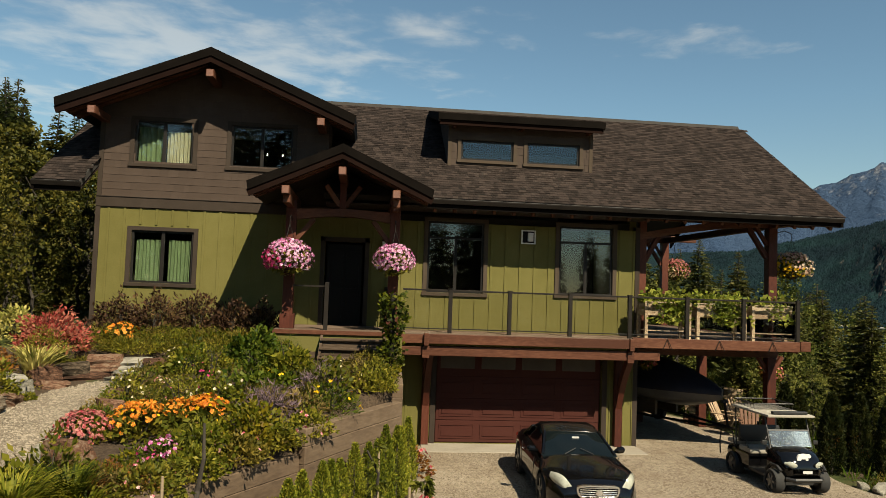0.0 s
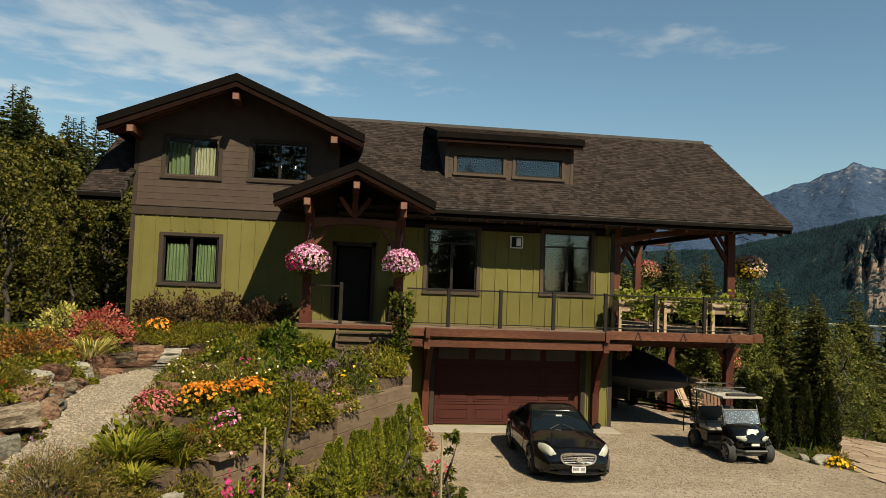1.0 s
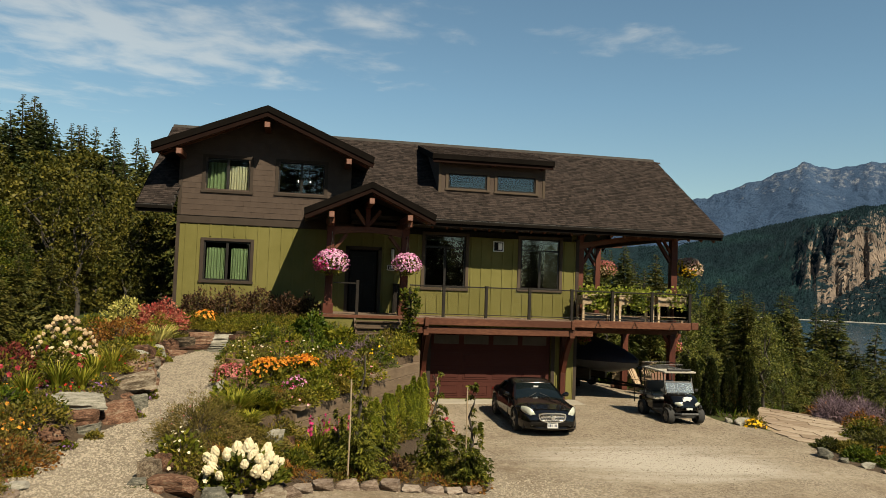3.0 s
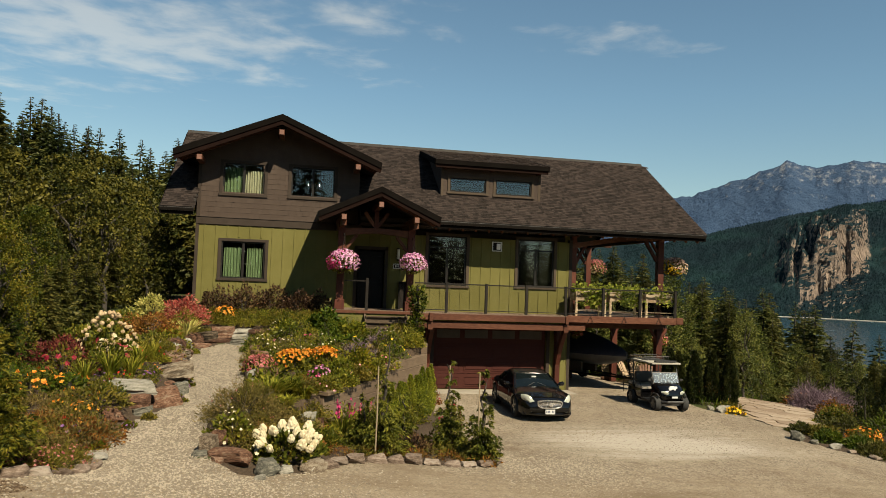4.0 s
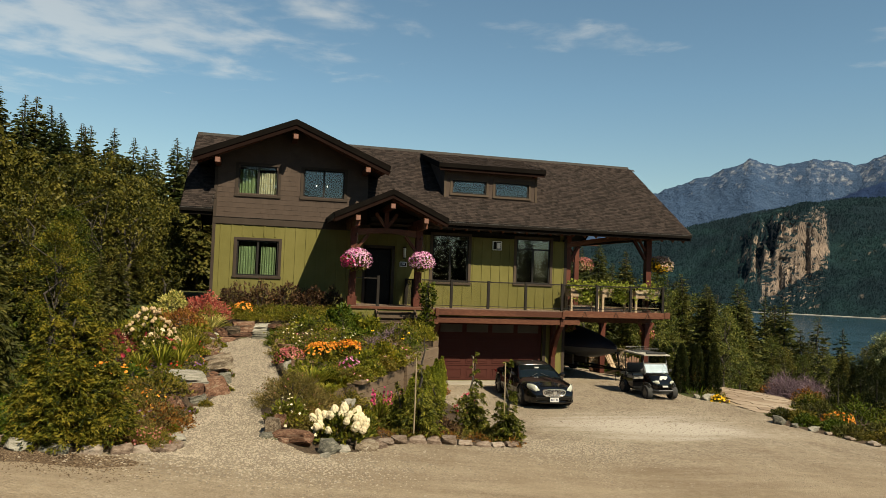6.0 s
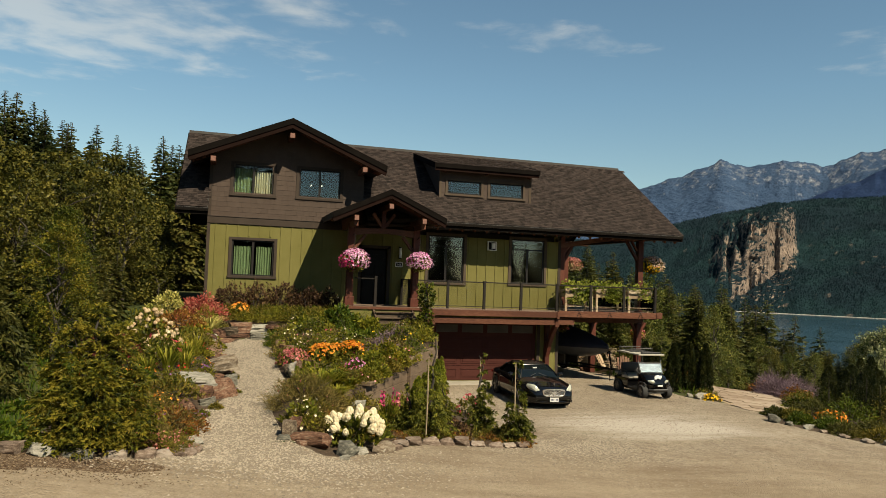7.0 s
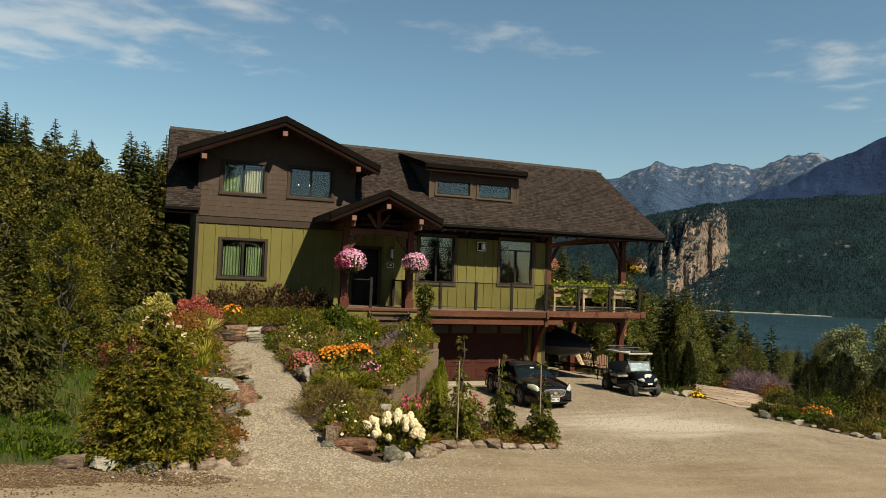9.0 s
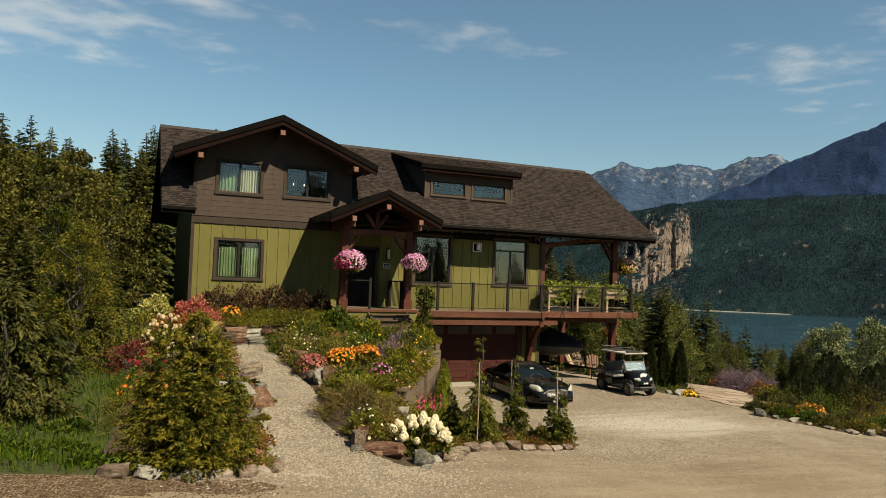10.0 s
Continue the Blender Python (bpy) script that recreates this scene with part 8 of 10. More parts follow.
def slab_mesh(rng, name, mat):
    """A split wall stone: a block with broken corners, ledges and a rough skin."""
    bm = bmesh.new()
    bmesh.ops.create_cube(bm, size=2.0)
    bmesh.ops.subdivide_edges(bm, edges=bm.edges[:], cuts=9, use_grid_fill=True)
    for _ in range(8):
        n = Vector((rng.normal(), rng.normal(), rng.normal() * 0.6)).normalized()
        d = rng.uniform(0.82, 1.15)
        for v in bm.verts:
            e = v.co.dot(n) - d
            if e > 0:
                v.co -= n * e
    o = Vector((rng.uniform(0, 9), rng.uniform(0, 9), 0))
    for v in bm.verts:
        ledge = noise.noise(Vector((v.co.x * 0.9, v.co.y * 0.9, v.co.z * 3.0)) + o)
        rough = noise.noise(v.co * 5.5 + o)
        v.co.x *= 1 + 0.08 * ledge + 0.05 * rough
        v.co.y *= 1 + 0.12 * ledge + 0.07 * rough + 0.15 * noise.noise(v.co * 1.4 + o)
        v.co.z *= 1 + 0.14 * noise.noise(Vector((v.co.x * 2, v.co.y * 2, 3)) + o) + 0.05 * rough
    me = mesh_of(name, bm, mat)
    smooth(me, 14)
    return me


M_ROCK = material("garden_boulder", [(0.03, 0.023, 0.016), (0.085, 0.063, 0.042), (0.14, 0.105, 0.074), (0.22, 0.185, 0.14)], 0.9, 2.0, 8, 1.0, 7, per_object=0.5, stretch=(1, 1, 1.7), spec=0.15)
M_RUSTROCK = material("rusty_boulder", [(0.032, 0.017, 0.011), (0.095, 0.047, 0.029), (0.15, 0.08, 0.05), (0.21, 0.15, 0.108)], 0.9, 2.0, 8, 1.0, 7, per_object=0.55, stretch=(1, 1, 1.7), spec=0.15)
M_PALEROCK = material("pale_stone", [(0.07, 0.068, 0.054), (0.155, 0.145, 0.115), (0.23, 0.215, 0.18), (0.31, 0.29, 0.245)], 0.9, 2.0, 11, 1.0, 10, per_object=0.6, stretch=(1, 1, 2.5), spec=0.2)
M_OLDTIMBER = material("weathered_landscape_timber", [(0.075, 0.046, 0.026), (0.12, 0.078, 0.046), (0.165, 0.113, 0.07)], 0.85, 1.5, 20, 0.5, 24, stretch=(0.25, 0.25, 1), per_object=0.5)
rk = np.random.default_rng(51)
M_PINKROCK = material("pinkish_tan_stone", [(0.09, 0.062, 0.045), (0.17, 0.125, 0.096), (0.235, 0.182, 0.145), (0.3, 0.255, 0.21)], 0.9, 2.0, 11, 1.0, 10, per_object=0.7, stretch=(1, 1, 2.2), spec=0.15)
ROCKS = [rock_mesh(rk, "boulder", M_ROCK) for _ in range(3)] + [rock_mesh(rk, "boulder", M_RUSTROCK) for _ in range(3)] + [rock_mesh(rk, "boulder", M_PALEROCK) for _ in range(3)] + [rock_mesh(rk, "boulder", M_PINKROCK) for _ in range(3)]


def stone(x, y, sx, sy, sz, kind, turn=0.0, label="", sink=0.3, name="boulder", tilt=0, group="garden boulders", z=None):
    """kind 0 grey, 1 rusty, 2 pale, 3 pinkish tan."""
    me = ROCKS[kind * 3 + int(rk.integers(0, 3))]
    ob = new(name, me)
    zz = ground_at(x, y) if z is None else z
    ob.matrix_basis = pose(x, y, zz + sz * (1 - 2 * sink) * 0.6, tilt, 0, turn) @ Matrix.Diagonal((sx, sy, sz, 1))
    return tagged(ob, label or ["grey garden boulder", "rusty brown garden boulder", "pale garden stone", "pinkish tan garden stone"][kind] + " at the bed's edge", "rock", group)


SLABS = [slab_mesh(rk, "wall_stone", mt) for mt in (M_ROCK, M_RUSTROCK, M_PALEROCK) for _ in range(3)]


def slab(x, y, z, sx, sy, sz, kind, turn, tilt):
    ob = new("wall_stone", SLABS[kind * 3 + int(rk.integers(0, 3))])
    ob.matrix_basis = pose(x, y, z, tilt, tilt * 0.6, turn + 180 * int(rk.integers(0, 2))) @ Matrix.Diagonal((sx, sy, sz, 1))
    return tagged(ob, ["grey split stone of the dry garden wall", "rusty brown split stone of the dry garden wall", "pale grey split stone of the dry garden wall"][kind], "stone", "dry wall stones")


# long stones and boulders where the path meets the lane
stone(-4.52, 5.2, 0.6, 0.18, 0.18, 1, -26, "long flat rusty stone edging the bed", 0.15)
stone(-3.88, 4.8, 0.27, 0.2, 0.2, 2, 30, "angular grey boulder at the lane", 0.2)
stone(-3.55, 5.0, 0.16, 0.12, 0.1, 2, 10)
stone(-3.05, 5.25, 0.3, 0.2, 0.16, 0, 35)
stone(-4.95, 5.5, 0.24, 0.14, 0.26, 0, 60, "upright grey boulder beside the path")
stone(-4.75, 5.85, 0.2, 0.14, 0.24, 1, 10)
stone(-5.05, 5.25, 0.17, 0.12, 0.07, 2, 10)
stone(-4.7, 5.0, 0.12, 0.09, 0.08, 1, 10)
stone(-3.95, 4.45, 0.11, 0.08, 0.08, 2, 0)
edge = [(-3.2, 5.1), (-2.4, 6.05), (-1.6, 6.4), (0.0, 6.5), (0.8, 6.8), (1.15, 8.0)]
run = 0.0
for (x0, y0), (x1, y1) in zip(edge, edge[1:]):
    ln = math.hypot(x1 - x0, y1 - y0)
    n = max(1, round(ln / 0.45))
    for i in range(n):
        t = (i + 0.5) / n
        stone(lerp(x0, x1, t), lerp(y0, y1, t), 0.24 * rk.uniform(0.75, 1.15), 0.17, 0.105 * rk.uniform(0.8, 1.3), int(rk.choice([3, 3, 2, 3])), math.degrees(math.atan2(y1 - y0, x1 - x0)) + rk.uniform(-12, 12), "low pinkish tan stone edging the bed at the lane", 0.15, "edging_stone", group="edging stones")
edge = [(-6.6, 5.3), (-6.66, 4.5), (-6.95, 3.7), (-7.5, 3.2), (-8.5, 2.92), (-9.4, 2.88)]
for (x0, y0), (x1, y1) in zip(edge, edge[1:]):
    ln = math.hypot(x1 - x0, y1 - y0)
    n = max(1, round(ln / 0.42))
    for i in range(n):
        t = (i + 0.5) / n
        stone(lerp(x0, x1, t), lerp(y0, y1, t), 0.25 * rk.uniform(0.8, 1.15), 0.17, 0.1 * rk.uniform(0.8, 1.3), int(rk.choice([2, 3, 2])), math.degrees(math.atan2(y1 - y0, x1 - x0)) + rk.uniform(-12, 12), "flat pale stone edging the bed at the lane", 0.25, "edging_stone", group="edging stones")
# dry stone wall along the west of the path and round its head: two or three courses of long stones
way = [(float(path_left(y)), y) for y in np.arange(6.2, 15.6, 0.1)]
run = [0.0]
for (x0, y0), (x1, y1) in zip(way, way[1:]):
    run.append(run[-1] + math.hypot(x1 - x0, y1 - y0))
total = run[-1]


def on_way(s, back):
    """A place s metres along the wall's foot, set back from it."""
    x, y = float(np.interp(s, run, [p[0] for p in way])), float(np.interp(s, run, [p[1] for p in way]))
    x2, y2 = float(np.interp(s + 0.2, run, [p[0] for p in way])), float(np.interp(s + 0.2, run, [p[1] for p in way]))
    x1, y1 = float(np.interp(s - 0.2, run, [p[0] for p in way])), float(np.interp(s - 0.2, run, [p[1] for p in way]))
    a = math.atan2(y2 - y1, x2 - x1)
    return x - math.sin(a) * back, y + math.cos(a) * back, a, x, y


for course in range(3):
    s = rk.uniform(0, 0.2)
    while s < total - 0.2:
        f = s / total
        flat = f > 0.78
        ln = rk.uniform(0.45, 0.8) if flat else rk.uniform(0.55, 1.0) if rk.uniform() < 0.65 else rk.uniform(0.3, 0.5)
        hh = rk.uniform(0.24, 0.32) if flat else rk.uniform(0.30, 0.42)
        if course == 2 or not 11.6 < on_way(s, 0)[4] < 14.4:
            s += ln
            continue
        if course == 1 and (f < 0.06 or (rk.uniform() < 0.2 and not flat)):
            s += ln
            continue
        x, y, a, fx, fy = on_way(s + ln / 2, 0.18 + 0.2 * course + rk.uniform(-0.08, 0.08))
        foot = ground_at(fx + math.sin(a) * 0.1, fy - math.cos(a) * 0.1)
        z = foot + (0.25 if flat else 0.33) * (course + 0.38)
        kd = int(rk.choice([0, 1, 1, 1, 1, 2] if not flat else [1, 1, 1, 1, 0]))
        slab(x, y, z, ln * 0.54, rk.uniform(0.16, 0.22) if flat else rk.uniform(0.24, 0.34), hh * 0.56, kd, math.degrees(a) + rk.uniform(-12, 12), rk.uniform(-10, 10))
        s += ln * rk.uniform(0.93, 1.0)
# the mouth of the wall: large stones laid one by one
slab(-6.86, 8.62, 1.68, 0.48, 0.26, 0.12, 2, 30, 9)
slab(-6.72, 8.42, 1.40, 0.29, 0.24, 0.18, 1, 26, -4)
slab(-6.34, 9.12, 1.32, 0.40, 0.30, 0.28, 1, 34, 6)
slab(-6.04, 9.98, 1.38, 0.19, 0.09, 0.23, 2, 50, 5)
slab(-6.44, 10.70, 1.72, 0.50, 0.32, 0.21, 0, 44, 11)
slab(-6.34, 10.25, 1.42, 0.30, 0.24, 0.18, 1, 40, 0)
slab(-6.56, 8.30, 1.16, 0.23, 0.18, 0.15, 2, 34, 8)
slab(-7.02, 7.60, 1.24, 0.27, 0.24, 0.21, 1, 35, -6)
slab(-7.24, 7.95, 1.54, 0.30, 0.24, 0.13, 0, 42, 4)
slab(-7.02, 6.90, 1.12, 0.24, 0.20, 0.16, 1, 70, 4)
slab(-7.06, 6.25, 1.06, 0.22, 0.18, 0.13, 0, 84, -5)
slab(-6.46, 12.0, 1.72, 0.33, 0.25, 0.15, 0, 60, 6)
slab(-6.20, 11.1, 1.44, 0.28, 0.2, 0.16, 1, 80, 3)
# the head of the path: short courses round the corner
slab(-6.80, 13.50, 2.02, 0.27, 0.24, 0.17, 1, 75, 8)
slab(-6.66, 14.35, 1.80, 0.26, 0.22, 0.17, 0, 80, 0)
slab(-6.76, 14.80, 2.08, 0.24, 0.22, 0.17, 2, 50, -8)
slab(-6.58, 15.15, 1.90, 0.17, 0.16, 0.18, 2, 40, 10)
slab(-6.50, 15.80, 2.12, 0.29, 0.25, 0.20, 1, 50, -12)
slab(-6.24, 15.62, 1.90, 0.25, 0.20, 0.12, 1, 40, 4)
slab(-6.22, 16.32, 2.16, 0.33, 0.25, 0.16, 0, 34, 5)
slab(-5.86, 16.36, 1.99, 0.45, 0.22, 0.13, 1, 18, -3)
slab(-5.70, 16.95, 2.26, 0.37, 0.28, 0.19, 1, 12, 3)
slab(-5.10, 17.12, 2.24, 0.33, 0.25, 0.14, 2, 6, -3)
slab(-5.06, 16.25, 1.98, 0.34, 0.28, 0.08, 2, 2, 0)
slab(-5.02, 16.72, 2.08, 0.34, 0.26, 0.07, 2, -4, 0)
slab(-4.52, 17.0, 2.24, 0.32, 0.25, 0.15, 1, -10, 6)
slab(-3.95, 17.0, 2.30, 0.36, 0.25, 0.12, 0, -12, 0)
# rocks east of the path
for x, y, sx, sy, sz, kd, tn in ((-4.36, 10.85, 0.26, 0.2, 0.3, 2, 30), (-3.98, 10.68, 0.38, 0.24, 0.32, 1, -20), (-4.35, 13.3, 0.3, 0.22, 0.22, 1, 10), (-4.45, 14.3, 0.28, 0.2, 0.2, 1, 0), (-4.45, 11.2, 0.22, 0.18, 0.18, 0, 0), (-3.16, 8.12, 0.25, 0.18, 0.36, 2, 20), (-2.85, 8.45, 0.16, 0.16, 0.34, 1, 50)):
    stone(x, y, sx, sy, sz, kd, tn, "", 0.15)
# east side
for x, y, sx, sy, sz, kd, tn in ((12.0, 15.7, 0.3, 0.22, 0.2, 2, 20), (11.8, 16.05, 0.18, 0.14, 0.12, 2, 60), (11.5, 11.05, 0.26, 0.22, 0.2, 2, 20), (11.75, 10.6, 0.16, 0.14, 0.1, 2, 0), (12.0, 10.1, 0.2, 0.15, 0.12, 2, 0), (12.15, 9.6, 0.16, 0.12, 0.08, 3, 0), (12.35, 9.0, 0.24, 0.14, 0.09, 3, 70),
                                (12.6, 8.35, 0.26, 0.18, 0.11, 3, 60), (13.1, 8.05, 0.24, 0.17, 0.16, 2, 10), (13.7, 7.85, 0.28, 0.2, 0.17, 3, 30), (14.4, 7.6, 0.26, 0.18, 0.12, 3, 0), (12.5, 15.2, 0.14, 0.1, 0.08, 1, 0), (12.2, 18.9, 0.3, 0.25, 0.12, 0, 0), (12.35, 17.2, 0.25, 0.18, 0.1, 0, 0)):
    stone(x, y, sx, sy, sz, kd, tn, "", 0.2)
# loose pebbles scattered on drive and path
rp = np.random.default_rng(77)


def pebbles(n, area, lo, hi, path_only=False, heap=False):
    (x0, x1, y0, y1) = area
    x, y = rp.uniform(x0, x1, n), rp.uniform(y0, y1, n)
    if heap:
        # densest in the middle, thinning out all round
        x, y = rp.normal((x0 + x1) / 2, (x1 - x0) / 3.6, n), rp.normal((y0 + y1) / 2, (y1 - y0) / 3.6, n)
    k = inside(PATH, x, y) if path_only else inside(DRIVE, x, y) | inside(PATH, x, y)
    x, y = x[k], y[k]
    z = height(x, y)
    s = rp.uniform(lo, hi, len(x)) ** 1.0
    base = np.array([(1, 0, 0), (0, 1, 0), (-1, 0, 0), (0, -1, 0), (0, 0, 0.6), (0, 0, -0.4)], float)
    tri = np.array([(0, 1, 4), (1, 2, 4), (2, 3, 4), (3, 0, 4)])
    a = rp.uniform(0, 6.28, len(x))
    c, si = np.cos(a), np.sin(a)
    jit = rp.uniform(0.6, 1.3, (len(x), 6, 1))
    v = base[None] * jit * s[:, None, None]
    vx = v[..., 0] * c[:, None] - v[..., 1] * si[:, None] + x[:, None]
    vy = v[..., 0] * si[:, None] + v[..., 1] * c[:, None] + y[:, None]
    vz = v[..., 2] + z[:, None] + s[:, None] * 0.16
    return np.stack([vx, vy, vz], -1).reshape(-1, 3), (np.arange(len(x))[:, None, None] * 6 + tri[None]).reshape(-1, 3)


M_PEBBLE = material("loose_gravel", [(0.155, 0.126, 0.092), (0.185, 0.152, 0.112), (0.225, 0.187, 0.14), (0.32, 0.272, 0.21)], 0.9, 2, 60, 0.0, per_island=1.5)
single("gravel", pebbles(20000, (-7, 13, 3.6, 19.5), 0.008, 0.022), M_PEBBLE, "loose crushed stones scattered over drive and path", "gravel", kind="stuff")
single("gravel", pebbles(28000, (-7.2, -4.3, 4.3, 16.2), 0.014, 0.034, True), M_PEBBLE, "loose pale crushed stones covering the garden path", "gravel", kind="stuff")
single("gravel", pebbles(13000, (-7.8, -3.2, 2.6, 5.6), 0.010, 0.03, heap=True), M_PEBBLE, "crushed stones spilling from the path onto the lane", "gravel", kind="stuff")

M_GREYSTONE = material("tan_crushed_stone", [(0.115, 0.084, 0.054), (0.16, 0.122, 0.083), (0.205, 0.162, 0.115), (0.3, 0.25, 0.19)], 0.9, 2, 60, 0.0, per_island=1.3)
single("gravel", pebbles(4200, (0.2, 4.2, 5.6, 8.2), 0.012, 0.032, heap=True), M_PEBBLE, "loose pale crushed stones along the bed's edging", "gravel", kind="stuff")
single("gravel", pebbles(18000, (1.2, 12.4, 11.0, 20.0), 0.009, 0.025, heap=True), M_GREYSTONE, "tan crushed stones strewn before the garage", "gravel", kind="stuff")

# bark crumbs and clods on the verge
rv = np.random.default_rng(55)


def crumbs(n, lo, hi):
    x, y = rv.uniform(-14, -6.4, n), rv.uniform(0.9, 3.3, n)
    k = inside(VERGE, x, y) | (inside(VERGE, x, y + 0.35) & (rv.uniform(0, 1, n) < 0.3)) | (inside(VERGE, x - 0.4, y + 0.6) & (rv.uniform(0, 1, n) < 0.12))
    x, y = x[k], y[k]
    z = height(x, y)
    s = rv.uniform(lo, hi, len(x))
    base = np.array([(1, 0, 0), (0, 0.55, 0), (-1, 0, 0), (0, -0.55, 0), (0, 0, 0.5), (0, 0, -0.2)], float)
    tri = np.array([(0, 1, 4), (1, 2, 4), (2, 3, 4), (3, 0, 4)])
    a = rv.uniform(0, 6.28, len(x))
    c, si = np.cos(a), np.sin(a)
    v = base[None] * rv.uniform(0.5, 1.4, (len(x), 6, 1)) * s[:, None, None]
    vx = v[..., 0] * c[:, None] - v[..., 1] * si[:, None] + x[:, None]
    vy = v[..., 0] * si[:, None] + v[..., 1] * c[:, None] + y[:, None]
    return np.stack([vx, vy, v[..., 2] + z[:, None] + s[:, None] * 0.15], -1).reshape(-1, 3), (np.arange(len(x))[:, None, None] * 6 + tri[None]).reshape(-1, 3)


M_CRUMB = material("bark_crumbs", [(0.055, 0.034, 0.02), (0.088, 0.058, 0.034), (0.13, 0.09, 0.057), (0.2, 0.15, 0.1)], 0.95, 2, 60, 0.0, per_island=1.6, spec=0.1)
single("bark_litter", crumbs(26000, 0.008, 0.024), M_CRUMB, "brown bark crumbs and clods littering the verge", "litter", kind="stuff")

# timber retaining wall
twall = thing("retaining_wall", (0, 0, 0), "weathered brown timber retaining wall stepping up the bed", "wall")


def log_run(p, q, tops, w=0.22, h=0.29):
    for k in range(tops[1]):
        z = tops[0] - h * (k + 0.5)
        part("timber", beamed((p[0], p[1], z), (q[0], q[1], z), w, h - 0.004, bevel=0.01), M_OLDTIMBER, twall)


log_run((-2.8, 9.25), (-0.92, 12.2), (1.45, 4))
log_run((-0.95, 11.95), (0.74, 14.9), (1.86, 6))
log_run((0.74, 14.95), (0.86, 18.4), (2.2, 7))
log_run((-2.85, 9.35), (-3.5, 9.75), (1.45, 3))
part("timber", beamed((-2.72, 9.15, 1.48), (-2.5, 9.5, 1.48), 0.26, 0.1), M_OLDTIMBER, twall)

# flagstones
M_FLAG = material("buff_flagstone", [(0.20, 0.14, 0.092), (0.27, 0.20, 0.14), (0.33, 0.26, 0.19)], 0.9, 1.5, 24, 0.5, 20, per_object=0.8)
patio = [o for o in scene.objects if o.name.startswith("pavement")][0]


def clip_poly(poly, nx, ny, d):
    out = []
    for (x0, y0), (x1, y1) in zip(poly, poly[1:] + poly[:1]):
        a, b = x0 * nx + y0 * ny - d, x1 * nx + y1 * ny - d
        if a <= 0:
            out.append((x0, y0))
        if (a < 0 < b) or (b < 0 < a):
            t = a / (a - b)
            out.append((x0 + (x1 - x0) * t, y0 + (y1 - y0) * t))
    return out


def flagstones():
    rf = np.random.default_rng(3)
    seeds = []
    for i in range(4000):
        x, y = rf.uniform(11.5, 19.5), rf.uniform(12, 23.5)
        if all((x - a) ** 2 + (y - b) ** 2 > 0.62 ** 2 for a, b in seeds):
            seeds.append((x, y))
    sx, sy = np.array(seeds).T
    ins = inside(PATIO, sx, sy)
    for k, (x, y) in enumerate(seeds):
        if not ins[k]:
            continue
        poly = [(x - 0.9, y - 0.9), (x + 0.9, y - 0.9), (x + 0.9, y + 0.9), (x - 0.9, y + 0.9)]
        for a, b in seeds:
            if (a, b) == (x, y) or abs(a - x) > 1.8 or abs(b - y) > 1.8:
                continue
            nx, ny = a - x, b - y
            ln = math.hypot(nx, ny)
            poly = clip_poly(poly, nx / ln, ny / ln, ((x + a) / 2 * nx + (y + b) / 2 * ny) / ln - 0.025)
        if len(poly) < 3:
            continue
        bm = bmesh.new()
        prism(bm, [(px - x, py - y) for px, py in poly], "z", -0.05, 0.012 + rf.uniform(0, 0.012))
        dx = (ground_at(x + 0.2, y) - ground_at(x - 0.2, y)) / 0.4
        dy = (ground_at(x, y + 0.2) - ground_at(x, y - 0.2)) / 0.4
        piece("flagstone", mesh_of("flagstone", bm, M_FLAG), patio, pose(x, y, ground_at(x, y) + 0.012, math.degrees(math.atan(dy)), -math.degrees(math.atan(dx)), 0))


# stakes
M_STAKE = material("pale_wooden_stake", [(0.25, 0.18, 0.11), (0.33, 0.26, 0.17)], 0.8, 3, 40, 0.2, 40)
for x, y, z in ((-1.74, 6.8, 2.42), (0.24, 8.84, 2.22), (0.5, 7.05, 2.27)):
    g = ground_at(x, y)
    single("stake", tubed([(0, 0, -0.2), (0.01, 0, (z - g) * 0.5), (0, 0, z - g)], [0.017, 0.016, 0.014], 7), M_STAKE, "thin pale wooden stake beside a young cedar", "stake", pose(x, y, g), group="tree stakes")

